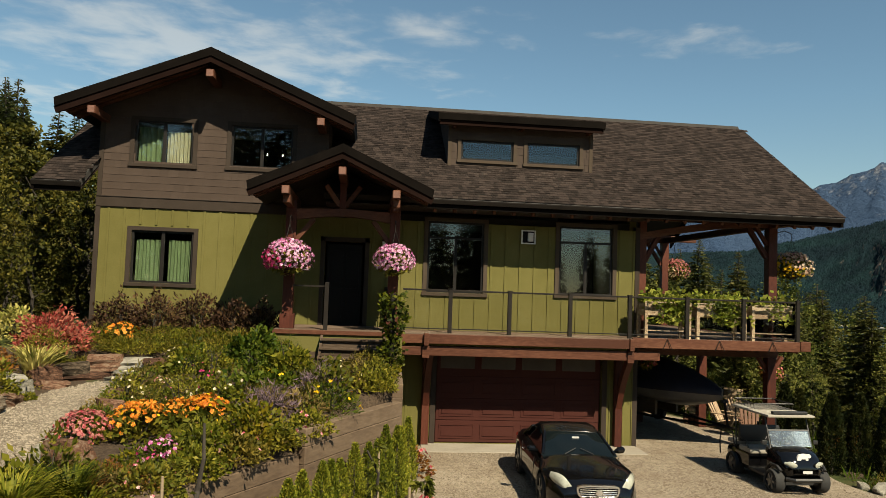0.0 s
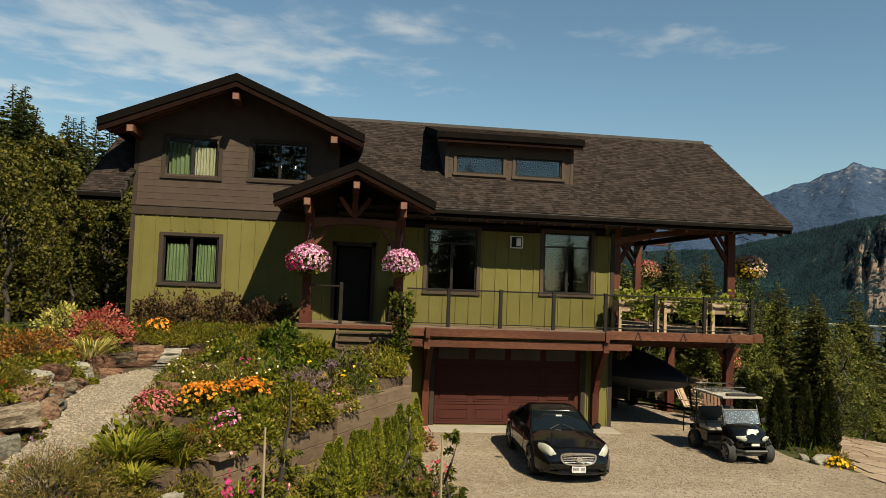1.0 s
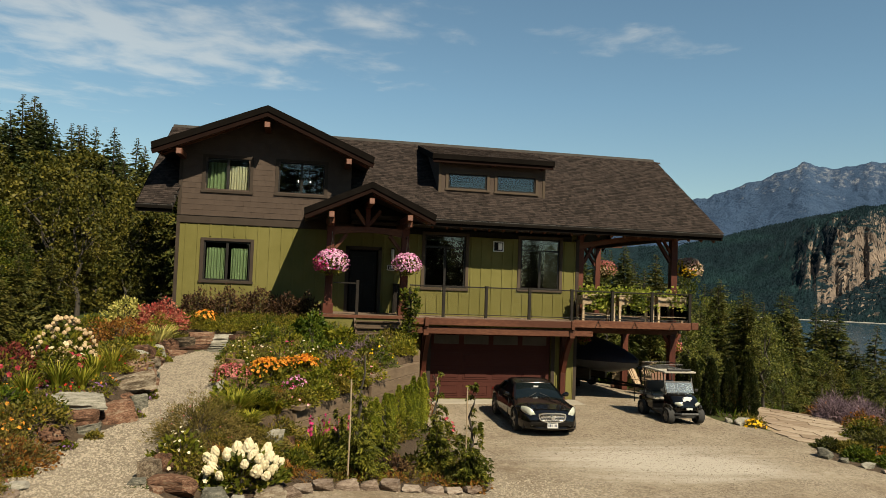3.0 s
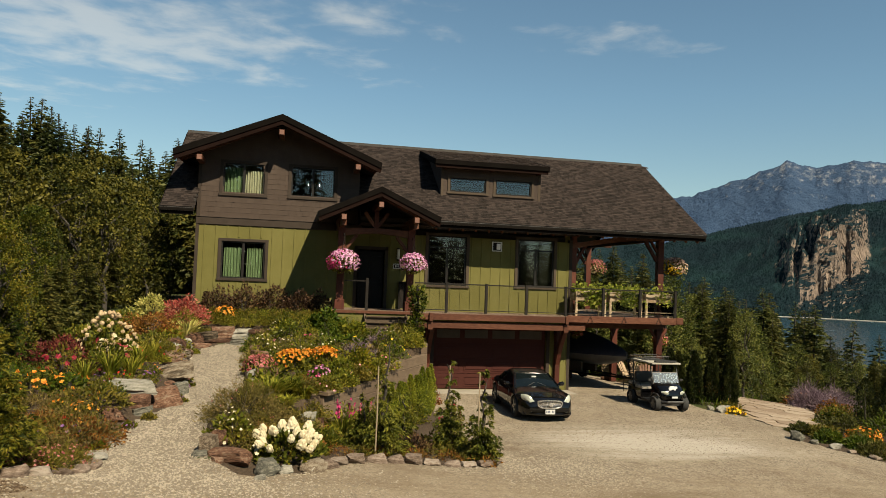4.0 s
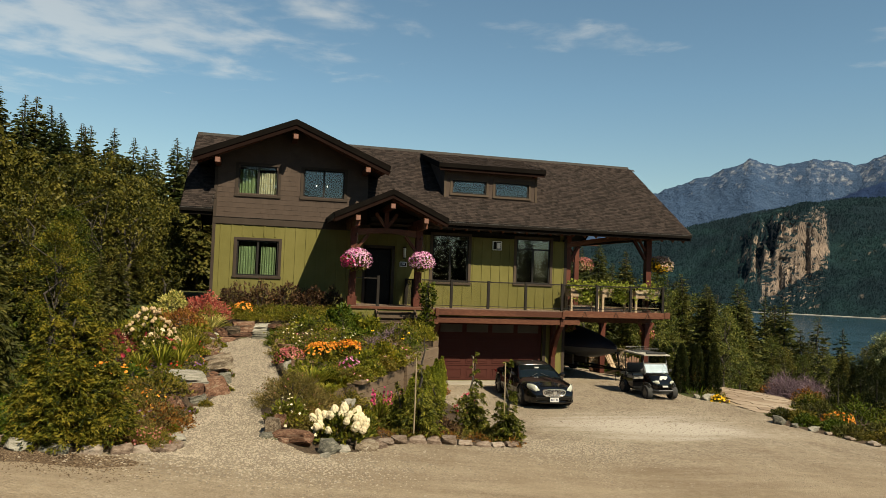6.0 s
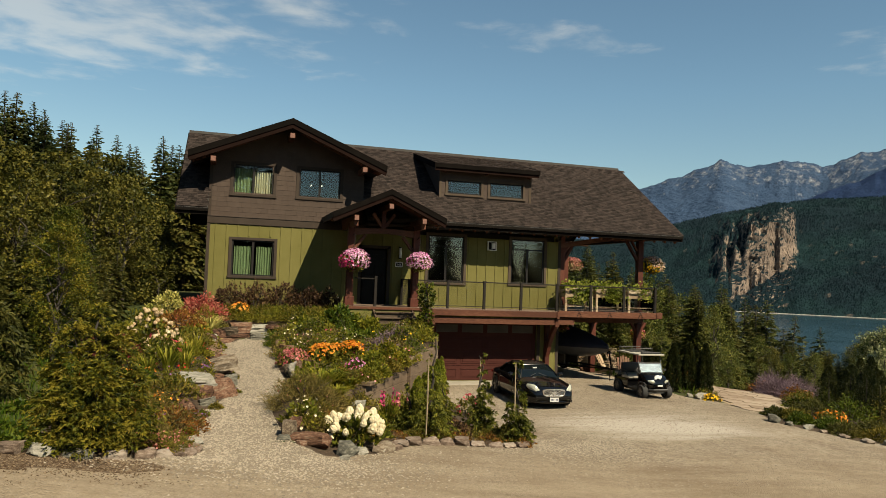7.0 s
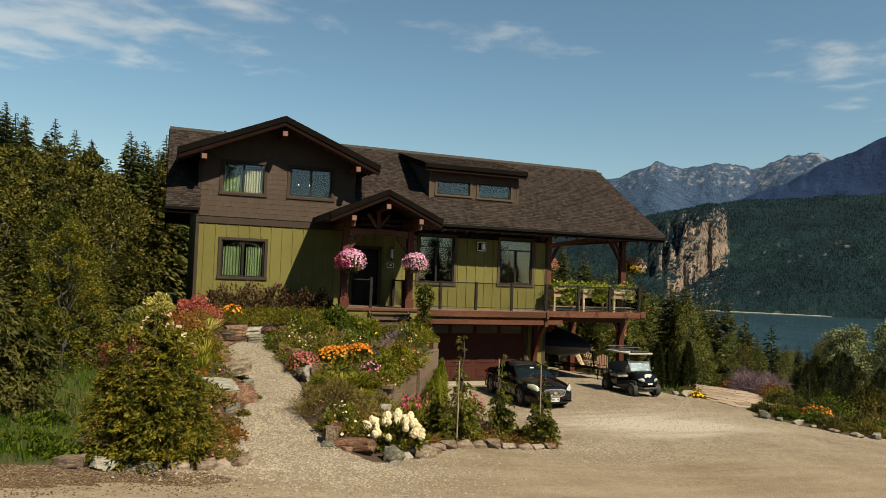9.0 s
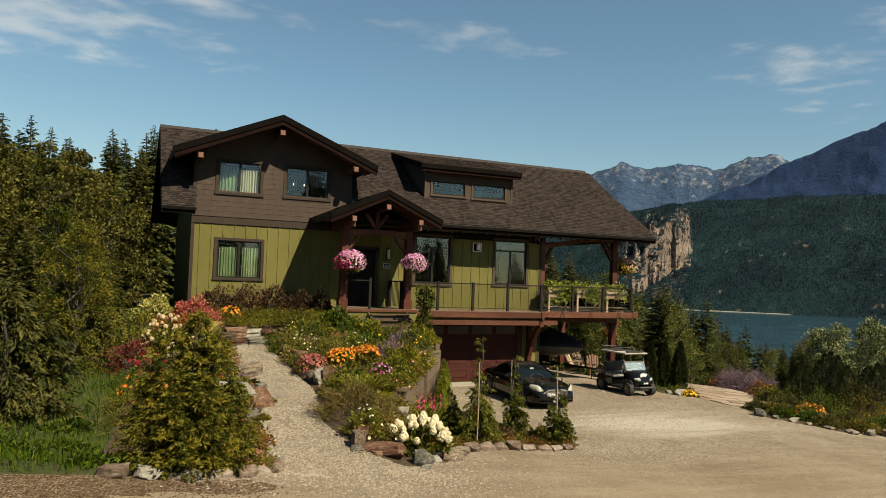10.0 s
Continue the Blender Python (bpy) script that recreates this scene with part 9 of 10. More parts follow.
# ======== hanging baskets and planters ========
def basket(x, y, z, r, mats, label, n=420, hang=None):
    n = int(n * 1.6)
    t = thing("hanging_basket", (x, y, z), label, "flower basket", "hanging baskets")
    u = unit(rk.normal(size=(n, 3)))
    u[:, 2] = np.where(u[:, 2] < -0.55, -u[:, 2], u[:, 2])
    q = u * np.array([r, r, r * 0.8]) * rk.uniform(0.8, 1.12, n)[:, None]
    n1 = int(n * 0.24)
    left = np.argsort(q[:, 0] + 0.8 * q[:, 2] + rk.normal(size=n) * 0.12)
    part("blossoms", bloom(rk, q[left[n1:]], 0.068, u[left[n1:]]), mats[0], t)
    t.children[-1].name = "blossom"
    part("blossoms", bloom(rk, q[left[:n1]], 0.068, u[left[:n1]]), mats[1], t)
    t.children[-1].name = "blossom"
    p = unit(rk.normal(size=(700, 3))) * np.array([r, r, r * 0.8]) * rk.uniform(0.5, 0.97, 700)[:, None]
    part("foliage", leaf_quads(rk, p, 0.1, 0.55, 0.3), L_GREEN, t)
    bm = bmesh.new()
    bmesh.ops.create_uvsphere(bm, u_segments=14, v_segments=8, radius=r * 0.55)
    for v in bm.verts:
        v.co.z = min(v.co.z, 0.0) * 1.1
    bmesh.ops.remove_doubles(bm, verts=bm.verts[:], dist=0.001)
    part("bowl", bm, M_SOIL, t)
    for k in range(3):
        a = 2.1 * k
        part("chain", tubed([(math.cos(a) * r * 0.5, math.sin(a) * r * 0.5, 0.0), (0, 0, r + 0.28)], 0.006, 5), M_METAL, t)
    if hang:
        part("hook", tubed([(hang[0], hang[1], r + 0.4), (hang[0] * 0.4, hang[1] * 0.4, r + 0.5), (0, 0, r + 0.42), (0, 0, r + 0.27)], 0.012, 6), M_METAL, t)
    return t


basket(-1.82, 17.1, 4.76, 0.54, (P_BASKET, P_MAGENTA), "hanging basket overflowing with pale and deep pink petunias", 520, (0.0, 0.6))
basket(0.65, 17.15, 4.80, 0.47, (P_BASKET, P_BASKET), "hanging basket overflowing with pale pink petunias", 470, (0.02, 0.58))
basket(12.26, 19.75, 5.15, 0.56, (P_SHELL, P_YELLOW), "hanging basket with shell pink and yellow trailing flowers", 380, (-0.6, -0.1))
basket(12.14, 27.5, 5.2, 0.58, (P_DUSTY, P_BLUSH), "hanging basket with faded flowers on the rear deck post", 320, (-0.42, -0.2))
basket(8.3, 20.6, 2.25, 0.26, (P_ROSE, L_RUST), "small hanging basket with rusty flowers under the deck", 90, (0.0, 0.0))
basket(12.4, 21.0, 1.95, 0.36, (P_ROSE, L_RUST), "small hanging basket with rusty flowers beside a post", 110, (-0.7, 0.0))

M_CEDARWOOD = material("fresh_cedar_planter_wood", [(0.26, 0.17, 0.1), (0.36, 0.26, 0.165), (0.45, 0.35, 0.235)], 0.7, 2, 30, 0.25, 40, stretch=(0.25, 1, 1), per_object=0.5)


def planter(x0, x1, y, label, leafy, trail):
    t = thing("raised_planter", ((x0 + x1) / 2, y, DZ), label, "planter", "raised planters")
    w = (x1 - x0) / 2
    for sx in (-1, 1):
        for sy in (-0.26, 0.26):
            part("leg", boxed(sx * (w - 0.05) - 0.045, sx * (w - 0.05) + 0.045, sy - 0.045, sy + 0.045, 0, 0.98, bevel=0.006), M_CEDARWOOD, t)
    for k in range(2):
        z = 0.62 + k * 0.165
        for sy in (-0.285, 0.265):
            part("board", boxed(-w + 0.1, w - 0.1, sy, sy + 0.02, z, z + 0.155, bevel=0.004), M_CEDARWOOD, t)
        for sx in (-w + 0.02, w - 0.04):
            part("board", boxed(sx, sx + 0.02, -0.21, 0.21, z, z + 0.155), M_CEDARWOOD, t)
    part("bottom", boxed(-w + 0.1, w - 0.1, -0.26, 0.26, 0.6, 0.62), M_CEDARWOOD, t)
    part("rim", boxed(-w, w, -0.31, -0.22, 0.955, 0.985, bevel=0.005), M_CEDARWOOD, t)
    part("soil", boxed(-w + 0.1, w - 0.1, -0.26, 0.26, 0.62, 0.88), M_SOIL, t)
    for k in range(7):
        z0 = -0.24 + k * 0.075
        part("slat", boxed(-w + 0.06, w - 0.06, z0, z0 + 0.05, 0.2, 0.22), M_CEDARWOOD, t)
    n = leafy
    p = np.stack([rk.uniform(-w + 0.05, w - 0.05, n), rk.uniform(-0.3, 0.28, n), 0.92 + np.abs(rk.normal(size=n)) * 0.12 + 0.1 * np.sin(np.arange(n) * 0.013)], 1)
    drop = int(n * trail)
    if drop:
        q = np.stack([rk.normal(size=drop) * 0.22 + 0.2 * w, -0.32 - rk.uniform(0, 0.1, drop), rk.uniform(0.45, 1.0, drop)], 1)
        p = np.concatenate([p, q])
    part("foliage", leaf_quads(rk, p, 0.13, 0.75, 0.5), L_PLANTER, t)
    return t


planter(7.42, 8.72, 18.9, "cedar raised planter on the deck full of leafy greens", 900, 0.3)
planter(8.86, 10.28, 18.9, "cedar raised planter on the deck with trailing vines", 760, 0.55)
planter(10.42, 11.76, 18.9, "cedar raised planter on the deck with few greens", 130, 0.5)
# ======== car ========
def loft(sections, close_ends=True):
    """A skin through sections with equal counts of points."""
    v = np.array(sections, float)
    m, n, _ = v.shape
    idx = np.arange(m * n).reshape(m, n)
    f = np.stack([idx[:-1, :-1], idx[:-1, 1:], idx[1:, 1:], idx[1:, :-1]], -1).reshape(-1, 4)
    bm = bmesh.new()
    vs = [bm.verts.new(p) for p in v.reshape(-1, 3)]
    for q in f:
        bm.faces.new([vs[i] for i in q])
    if close_ends:
        bm.faces.new([vs[i] for i in idx[0]][::-1])
        bm.faces.new([vs[i] for i in idx[-1]])
    bmesh.ops.recalc_face_normals(bm, faces=bm.faces[:])
    return bm


M_CARPAINT = material("black_car_paint", [(0.003, 0.003, 0.0035), (0.005, 0.005, 0.0055)], 0.07, 2, 40, 0.0, rough_var=0.02, spec=0.45)
M_SOFTTOP = material("black_roof_panel", [(0.004, 0.004, 0.004), (0.007, 0.007, 0.007)], 0.15, 3, 60, 0.02, 90)
M_CARGLASS = material("tinted_car_glass", [(0.004, 0.007, 0.008), (0.007, 0.010, 0.011)], 0.05, 2, 30, 0.0, rough_var=0.01, spec=0.35)
M_CHROME = material("polished_chrome", [(1.0, 1.0, 1.0), (1.15, 1.15, 1.15)], 0.26, 2, 30, 0.0, metal=1.0, rough_var=0.03)
M_LAMP = material("clear_headlamp", [(0.30, 0.31, 0.25), (0.46, 0.47, 0.40)], 0.12, 9, 40, 0.0, coat=0.6)
M_TYRE = material("black_rubber", [(0.010, 0.010, 0.010), (0.02, 0.02, 0.019)], 0.85, 6, 60, 0.2, 60)
M_RIM = material("silver_wheel_rim", [(0.14, 0.14, 0.145), (0.22, 0.22, 0.225)], 0.32, 6, 60, 0.0, metal=0.8)
M_PLASTIC = material("black_plastic", [(0.010, 0.010, 0.010), (0.018, 0.018, 0.018)], 0.5, 5, 60, 0.1, 80)
M_PLATE = material("white_plate", [(0.55, 0.55, 0.54), (0.62, 0.62, 0.6)], 0.5, 5, 60, 0.0)
M_INK = material("dark_plate_ink", [(0.02, 0.03, 0.08), (0.03, 0.04, 0.1)], 0.6, 5, 60, 0.0)


def wheel(parent, x, y, r, w, spokes=5, rim=0.66):
    s = 1 if x > 0 else -1
    bm = bmesh.new()
    prof = [(0.70, -0.5), (0.93, -0.5), (1.0, -0.36), (1.0, 0.36), (0.93, 0.5), (0.70, 0.5)]
    n = 28
    rings = [[bm.verts.new((x + o * w, y + math.cos(2 * math.pi * k / n) * r * q, r + math.sin(2 * math.pi * k / n) * r * q)) for q, o in prof] for k in range(n)]
    for k in range(n):
        a, b = rings[k], rings[(k + 1) % n]
        for i in range(len(prof)):
            j = (i + 1) % len(prof)
            bm.faces.new((a[i], b[i], b[j], a[j]))
    bmesh.ops.recalc_face_normals(bm, faces=bm.faces[:])
    t = part("tyre", bm, M_TYRE, parent, soft=35)
    bm = bmesh.new()
    xo = x + s * w * 0.42
    tube(bm, [(x - s * w * 0.3, y, r), (xo - s * 0.02, y, r)], [r * 0.7, r * 0.7], 24)
    for k in range(spokes):
        a = 2 * math.pi * k / spokes
        beam(bm, (xo, y + math.cos(a) * r * 0.08, r + math.sin(a) * r * 0.08), (xo, y + math.cos(a) * r * rim, r + math.sin(a) * r * rim), 0.025, r * 0.2, up=(0, -math.sin(a), math.cos(a)))
    tube(bm, [(xo - s * 0.02, y, r), (xo + s * 0.02, y, r)], [r * 0.18, r * 0.15], 12)
    bmesh.ops.recalc_face_normals(bm, faces=bm.faces[:])
    part("rim", bm, M_RIM, t, "silver spoked wheel rim")
    return t


def build_car(at):
    car = thing("car", at, "black two-door coupe parked before the garage", "car")
    WF, WR, R = -1.36, 1.27, 0.335

    def plan(y):
        e = max(0.0, (abs(y) - 1.25) / 1.01)
        return 0.905 * (1 - 0.30 * e ** 2.6)

    def topz(y):
        return float(np.interp(y, [-2.26, -2.2, -2.0, -1.5, -0.8, 0.0, 1.0, 1.6, 2.05, 2.2, 2.26], [0.55, 0.66, 0.74, 0.83, 0.93, 0.96, 0.98, 0.97, 0.93, 0.86, 0.7]))

    def side(y):
        return float(np.interp(y, [-2.26, -2.1, -1.4, 0.0, 1.3, 2.1, 2.26], [0.50, 0.62, 0.76, 0.82, 0.87, 0.82, 0.66]))

    def bottom(y):
        b = float(np.interp(y, [-2.26, -2.15, -1.8, 1.8, 2.2, 2.26], [0.34, 0.24, 0.19, 0.19, 0.28, 0.36]))
        for c in (WF, WR):
            d = abs(y - c)
            if d < R + 0.05:
                b = max(b, math.sqrt((R + 0.05) ** 2 - d * d) + R * 0.98)
        return b
    secs = []
    ys = np.unique(np.concatenate([np.linspace(-2.26, 2.26, 70), [WF - R - 0.05, WF + R + 0.05, WR - R - 0.05, WR + R + 0.05]]))
    for y in ys:
        W, T, S, B = plan(y), topz(y), side(y), bottom(y)
        B2 = min(B, S - 0.07)
        half = [(W * 0.93, B2), (W * 0.985, B2 + (S - B2) * 0.15), (W, B2 + (S - B2) * 0.45), (W * 0.985, B2 + (S - B2) * 0.78), (W * 0.95, S), (W * 0.84, S + 0.55 * (T - S)), (W * 0.55, T - 0.02), (W * 0.25, T - 0.004), (0, T)]
        secs.append([(x, y, z) for x, z in half] + [(-x, y, z) for x, z in half[-2::-1]])
    part("body", loft(secs), M_CARPAINT, car, "glossy black bodywork", soft=50)
    # underside
    part("underbody", boxed(-0.78, 0.78, -2.0, 2.05, 0.2, 0.45), M_PLASTIC, car)
    # cabin
    def cab(scale, lift, y0, y1, w0, w1):
        out = []
        for y in np.linspace(y0, y1, 22):
            z = float(np.interp(y, [-0.86, -0.55, -0.1, 0.25, 0.6, 0.95, 1.18], [0.90, 1.08, 1.28, 1.335, 1.31, 1.16, 0.95])) + lift
            zb = 0.86
            h = max(0.02, z - zb)
            k = h / 0.48
            ww = w0 - (w0 - w1) * k
            half = [(w0, zb), (w0 - (w0 - ww) * 0.55, zb + h * 0.55), (ww + 0.04, zb + h * 0.86), (ww - 0.06, z - 0.012), (ww * 0.5, z), (0, z + 0.005)]
            out.append([(x * scale, y, zz) for x, zz in half] + [(-x * scale, y, zz) for x, zz in half[-2::-1]])
        return out
    part("windows", loft(cab(1.0, 0.0, -0.86, 1.18, 0.76, 0.56)), M_CARGLASS, car, "tinted windscreen and side glass", soft=50)
    car.children[-1].name = "glazing"
    roof = []
    for y in np.linspace(-0.16, 0.86, 12):
        z = float(np.interp(y, [-0.16, 0.25, 0.6, 0.86], [1.262, 1.343, 1.318, 1.215]))
        half = [(0.625, z - 0.125), (0.60, z - 0.05), (0.52, z - 0.008), (0.3, z + 0.004), (0, z + 0.01)]
        roof.append([(x, y, zz) for x, zz in half] + [(-x, y, zz) for x, zz in half[-2::-1]])
    part("roof", loft(roof), M_SOFTTOP, car, "black roof panel", soft=50)
    for s in (-1, 1):
        part("pillar", beamed((s * 0.74, -0.82, 0.92), (s * 0.575, -0.14, 1.25), 0.06, 0.05), M_CARPAINT, car)
        part("pillar", beamed((s * 0.72, 1.1, 0.95), (s * 0.60, 0.72, 1.2), 0.2, 0.05), M_SOFTTOP, car)
        m = part("mirror", tubed([(s * 0.80, -0.55, 0.92), (s * 0.88, -0.56, 0.95), (s * 0.98, -0.55, 0.97), (s * 1.02, -0.54, 0.97)], [0.025, 0.06, 0.075, 0.04], 10), M_CARPAINT, car)
        part("glass", boxed(s * 0.95 - 0.06, s * 0.95 + 0.06, -0.487, -0.482, 0.93, 1.01), M_CHROME, m)
        # headlamps set in the wings
        secs2 = []
        for t in np.linspace(0, 1, 9):
            c = Vector((s * (0.52 + 0.25 * t), -2.13 + 0.36 * t * t, 0.60 + 0.14 * t))
            a = 0.045 + 0.10 * math.sin(math.pi * min(1, t * 0.8 + 0.12))
            secs2.append([(c.x + math.cos(q) * 0.05 * s, c.y - abs(math.cos(q)) * 0.05 - 0.01, c.z + math.sin(q) * a) for q in np.linspace(0, 2 * math.pi, 10, endpoint=False)] + [(c.x + 0.05 * s, c.y - 0.06, c.z)])
        part("headlight", loft(secs2), M_LAMP, car, "pale swept headlight", soft=60)
        part("fog_lamp", tubed([(s * 0.58, -2.10, 0.33), (s * 0.58, -2.16, 0.33)], [0.06, 0.05], 12), M_LAMP, car)
        part("door_seam", beamed((s * 0.912, -0.62, 0.3), (s * 0.885, -0.62, 0.82), 0.008, 0.012, up=(1, 0, 0)), M_PLASTIC, car)
        part("door_seam", beamed((s * 0.912, 0.72, 0.3), (s * 0.885, 0.78, 0.84), 0.008, 0.012, up=(1, 0, 0)), M_PLASTIC, car)
        part("door_handle", tubed([(s * 0.90, 0.42, 0.74), (s * 0.925, 0.45, 0.745), (s * 0.925, 0.57, 0.75), (s * 0.90, 0.6, 0.75)], 0.014, 8), M_CHROME, car, "chrome handle")
        for y in (WF, WR):
            wheel(car, s * 0.79, y, R, 0.23)
    # grille
    bm = bmesh.new()
    outer, inner = [], []
    for q in np.linspace(0, 2 * math.pi, 28, endpoint=False):
        x, z = math.cos(q), math.sin(q)
        e = 0.62
        X, Z = math.copysign(abs(x) ** e, x), math.copysign(abs(z) ** e, z)
        outer.append((X * 0.40 * (1 + 0.08 * Z), 0.565 + Z * 0.135))
        inner.append((X * 0.365 * (1 + 0.08 * Z), 0.565 + Z * 0.105))
    ov = [[bm.verts.new((x, y - 0.12 * (1 - (x / 0.4) ** 2) * 0.6, z)) for x, z in ring] for ring, y in ((outer, -2.20), (outer, -2.275), (inner, -2.275), (inner, -2.20))]
    for a, b in zip(ov, ov[1:]):
        for i in range(28):
            bm.faces.new((a[i], a[(i + 1) % 28], b[(i + 1) % 28], b[i]))
    bmesh.ops.recalc_face_normals(bm, faces=bm.faces[:])
    g = part("grille", bm, M_CHROME, car, "chrome oval grille", soft=40)
    for k in range(5):
        z = 0.49 + k * 0.038
        part("slat", tubed([(-0.35, -2.272, z), (-0.18, -2.305, z), (0, -2.318, z), (0.18, -2.305, z), (0.35, -2.272, z)], 0.010, 6), M_CHROME, g)
    part("badge", tubed([(0, -2.345, 0.565), (0, -2.31, 0.565)], [0.06, 0.06], 16), M_CHROME, g, "plain chrome oval badge")
    pl = part("number_plate", boxed(-0.155, 0.155, -2.32, -2.305, 0.27, 0.42, bevel=0.004), M_PLATE, car, "white number plate with plain bars")
    for k in range(6):
        if k != 3:
            part("bar", boxed(-0.125 + k * 0.045, -0.1 + k * 0.045, -2.324, -2.32, 0.315, 0.38), M_INK, pl)
    part("bumper_lip", tubed([(-0.72, -2.08, 0.27), (-0.4, -2.22, 0.25), (0, -2.26, 0.245), (0.4, -2.22, 0.25), (0.72, -2.08, 0.27)], 0.04, 8), M_CARPAINT, car)
    part("sticker", boxed(-0.05, 0.10, -0.395, -0.385, 1.155, 1.19), M_PLATE, car)
    for s in (-1, 1):
        part("wiper", tubed([(s * 0.3, -0.86, 0.93), (s * 0.05, -0.72, 1.02)], 0.009, 5), M_PLASTIC, car)
        part("tail_light", tubed([(s * 0.55, 2.18, 0.72), (s * 0.78, 2.02, 0.74)], [0.06, 0.05], 8), material("red_tail_light", [(0.25, 0.01, 0.01), (0.3, 0.015, 0.012)], 0.2, 5, 40, 0.0), car)


build_car(pose(4.50, 15.34, 0.0, 0, 0, -2.5))

# ======== golf cart ========
M_BEIGE = material("pale_vinyl_seat", [(0.32, 0.29, 0.24), (0.4, 0.37, 0.31)], 0.55, 3, 60, 0.1, 60)
M_CLEARPLAST = glass_material("scratched_clear_windscreen", rough=0.16, clear=0.75)
M_CLEARPLAST.node_tree.nodes["Fresnel"].inputs["IOR"].default_value = 1.75


def build_cart(at):
    c = thing("golf_cart", at, "black golf cart with a pale roof parked beside the deck", "golf cart")
    cowl = []
    for y, w, z0, z1 in ((-1.16, 0.30, 0.46, 0.60), (-1.12, 0.40, 0.42, 0.72), (-1.02, 0.45, 0.38, 0.83), (-0.86, 0.48, 0.36, 0.92), (-0.66, 0.52, 0.34, 0.97), (-0.52, 0.53, 0.30, 0.97)):
        half = [(w * 0.9, z0), (w, z0 + 0.12), (w * 0.98, z1 - 0.12), (w * 0.82, z1 - 0.03), (w * 0.4, z1), (0, z1 + 0.005)]
        cowl.append([(x, y, z) for x, z in half] + [(-x, y, z) for x, z in half[-2::-1]])
    part("cowl", loft(cowl), M_CARPAINT, c, "black front cowl", soft=50)
    part("floor", boxed(-0.55, 0.55, -0.6, 0.2, 0.26, 0.31, bevel=0.01), M_PLASTIC, c)
    part("chassis", boxed(-0.42, 0.42, -1.0, 1.0, 0.2, 0.27), M_PLASTIC, c)
    part("bumper", tubed([(-0.42, -1.1, 0.36), (-0.3, -1.24, 0.36), (0.3, -1.24, 0.36), (0.42, -1.1, 0.36)], 0.045, 8), M_PLASTIC, c)
    part("seat_base", boxed(-0.56, 0.56, 0.16, 0.78, 0.31, 0.62, bevel=0.03), M_CARPAINT, c)
    part("seat", boxed(-0.54, 0.54, 0.14, 0.66, 0.62, 0.74, bevel=0.04), M_BEIGE, c, "pale vinyl bench seat", soft=40)
    part("backrest", boxed(-0.52, 0.52, 0.64, 0.76, 0.80, 1.2, bevel=0.05), M_PLASTIC, c, soft=40)
    body = []
    for y, w, z0, z1 in ((0.70, 0.56, 0.3, 0.66), (0.9, 0.57, 0.3, 0.68), (1.15, 0.56, 0.32, 0.66), (1.25, 0.5, 0.36, 0.6)):
        half = [(w * 0.95, z0), (w, (z0 + z1) / 2), (w * 0.96, z1 - 0.05), (w * 0.7, z1), (0, z1)]
        body.append([(x, y, z) for x, z in half] + [(-x, y, z) for x, z in half[-2::-1]])
    part("rear_body", loft(body), M_CARPAINT, c, soft=50)
    part("rear_seat", boxed(-0.5, 0.5, 0.86, 1.26, 0.68, 0.78, bevel=0.03), M_BEIGE, c, soft=40)
    for s in (-1, 1):
        part("rear_rail", tubed([(s * 0.52, 0.9, 0.68), (s * 0.54, 0.95, 0.98), (s * 0.54, 1.5, 0.95), (s * 0.52, 1.6, 0.6), (s * 0.5, 1.6, 0.32)], 0.018, 7), M_PLASTIC, c)
        part("arm_rest", tubed([(s * 0.56, 0.2, 0.74), (s * 0.58, 0.25, 0.92), (s * 0.58, 0.6, 0.94), (s * 0.56, 0.7, 0.9)], 0.02, 7), M_PLASTIC, c)
        part("strut", tubed([(s * 0.5, -0.62, 0.92), (s * 0.50, -0.36, 1.61)], 0.018, 8), M_PLASTIC, c)
        part("strut", tubed([(s * 0.52, 0.8, 0.66), (s * 0.52, 0.86, 1.61)], 0.018, 8), M_PLASTIC, c)
        part("headlight", loft([[(s * (0.24 + 0.19 * t) + math.cos(q) * 0.03, -1.16 + 0.10 * t * t - 0.02 * abs(math.cos(q)), 0.66 + 0.03 * t + math.sin(q) * (0.03 + 0.04 * math.sin(math.pi * min(1, t + 0.1)))) for q in np.linspace(0, 2 * math.pi, 8, endpoint=False)] for t in np.linspace(0, 1, 6)]), M_LAMP, c, "pale swept headlight", soft=60)
        part("mirror", boxed(s * 0.62 - 0.06, s * 0.62 + 0.06, -0.58, -0.55, 1.0, 1.09, bevel=0.015), M_PLASTIC, c)
        wheel(c, s * 0.53, -0.84, 0.26, 0.22, 6, 0.6)
        wheel(c, s * 0.53, 0.84, 0.26, 0.22, 6, 0.6)
        part("mudguard", tubed([(s * 0.52, -1.06, 0.52), (s * 0.54, -0.95, 0.60), (s * 0.54, -0.7, 0.60), (s * 0.54, -0.52, 0.44)], 0.035, 7), M_PLASTIC, c)
    top = boxed(-0.57, 0.57, -0.62, 0.98, 1.60, 1.655, bevel=0.02)
    part("roof", top, M_BEIGE, c, "pale flat roof", soft=40)
    ws = part("windscreen", boxed(-0.48, 0.48, -0.012, 0.0, 0.0, 0.36, bevel=0.004), M_CLEARPLAST, c, "scratched clear windscreen folded to half height", at=pose(0, -0.64, 0.96, -24, 0, 0))
    ws.visible_shadow = False
    part("screen_bar", boxed(-0.5, 0.5, -0.016, 0.004, 0.355, 0.385), M_PLASTIC, c, at=pose(0, -0.64, 0.96, -24, 0, 0))
    part("dashboard", boxed(-0.5, 0.5, -0.55, -0.4, 0.78, 0.92, bevel=0.03), M_PLASTIC, c)
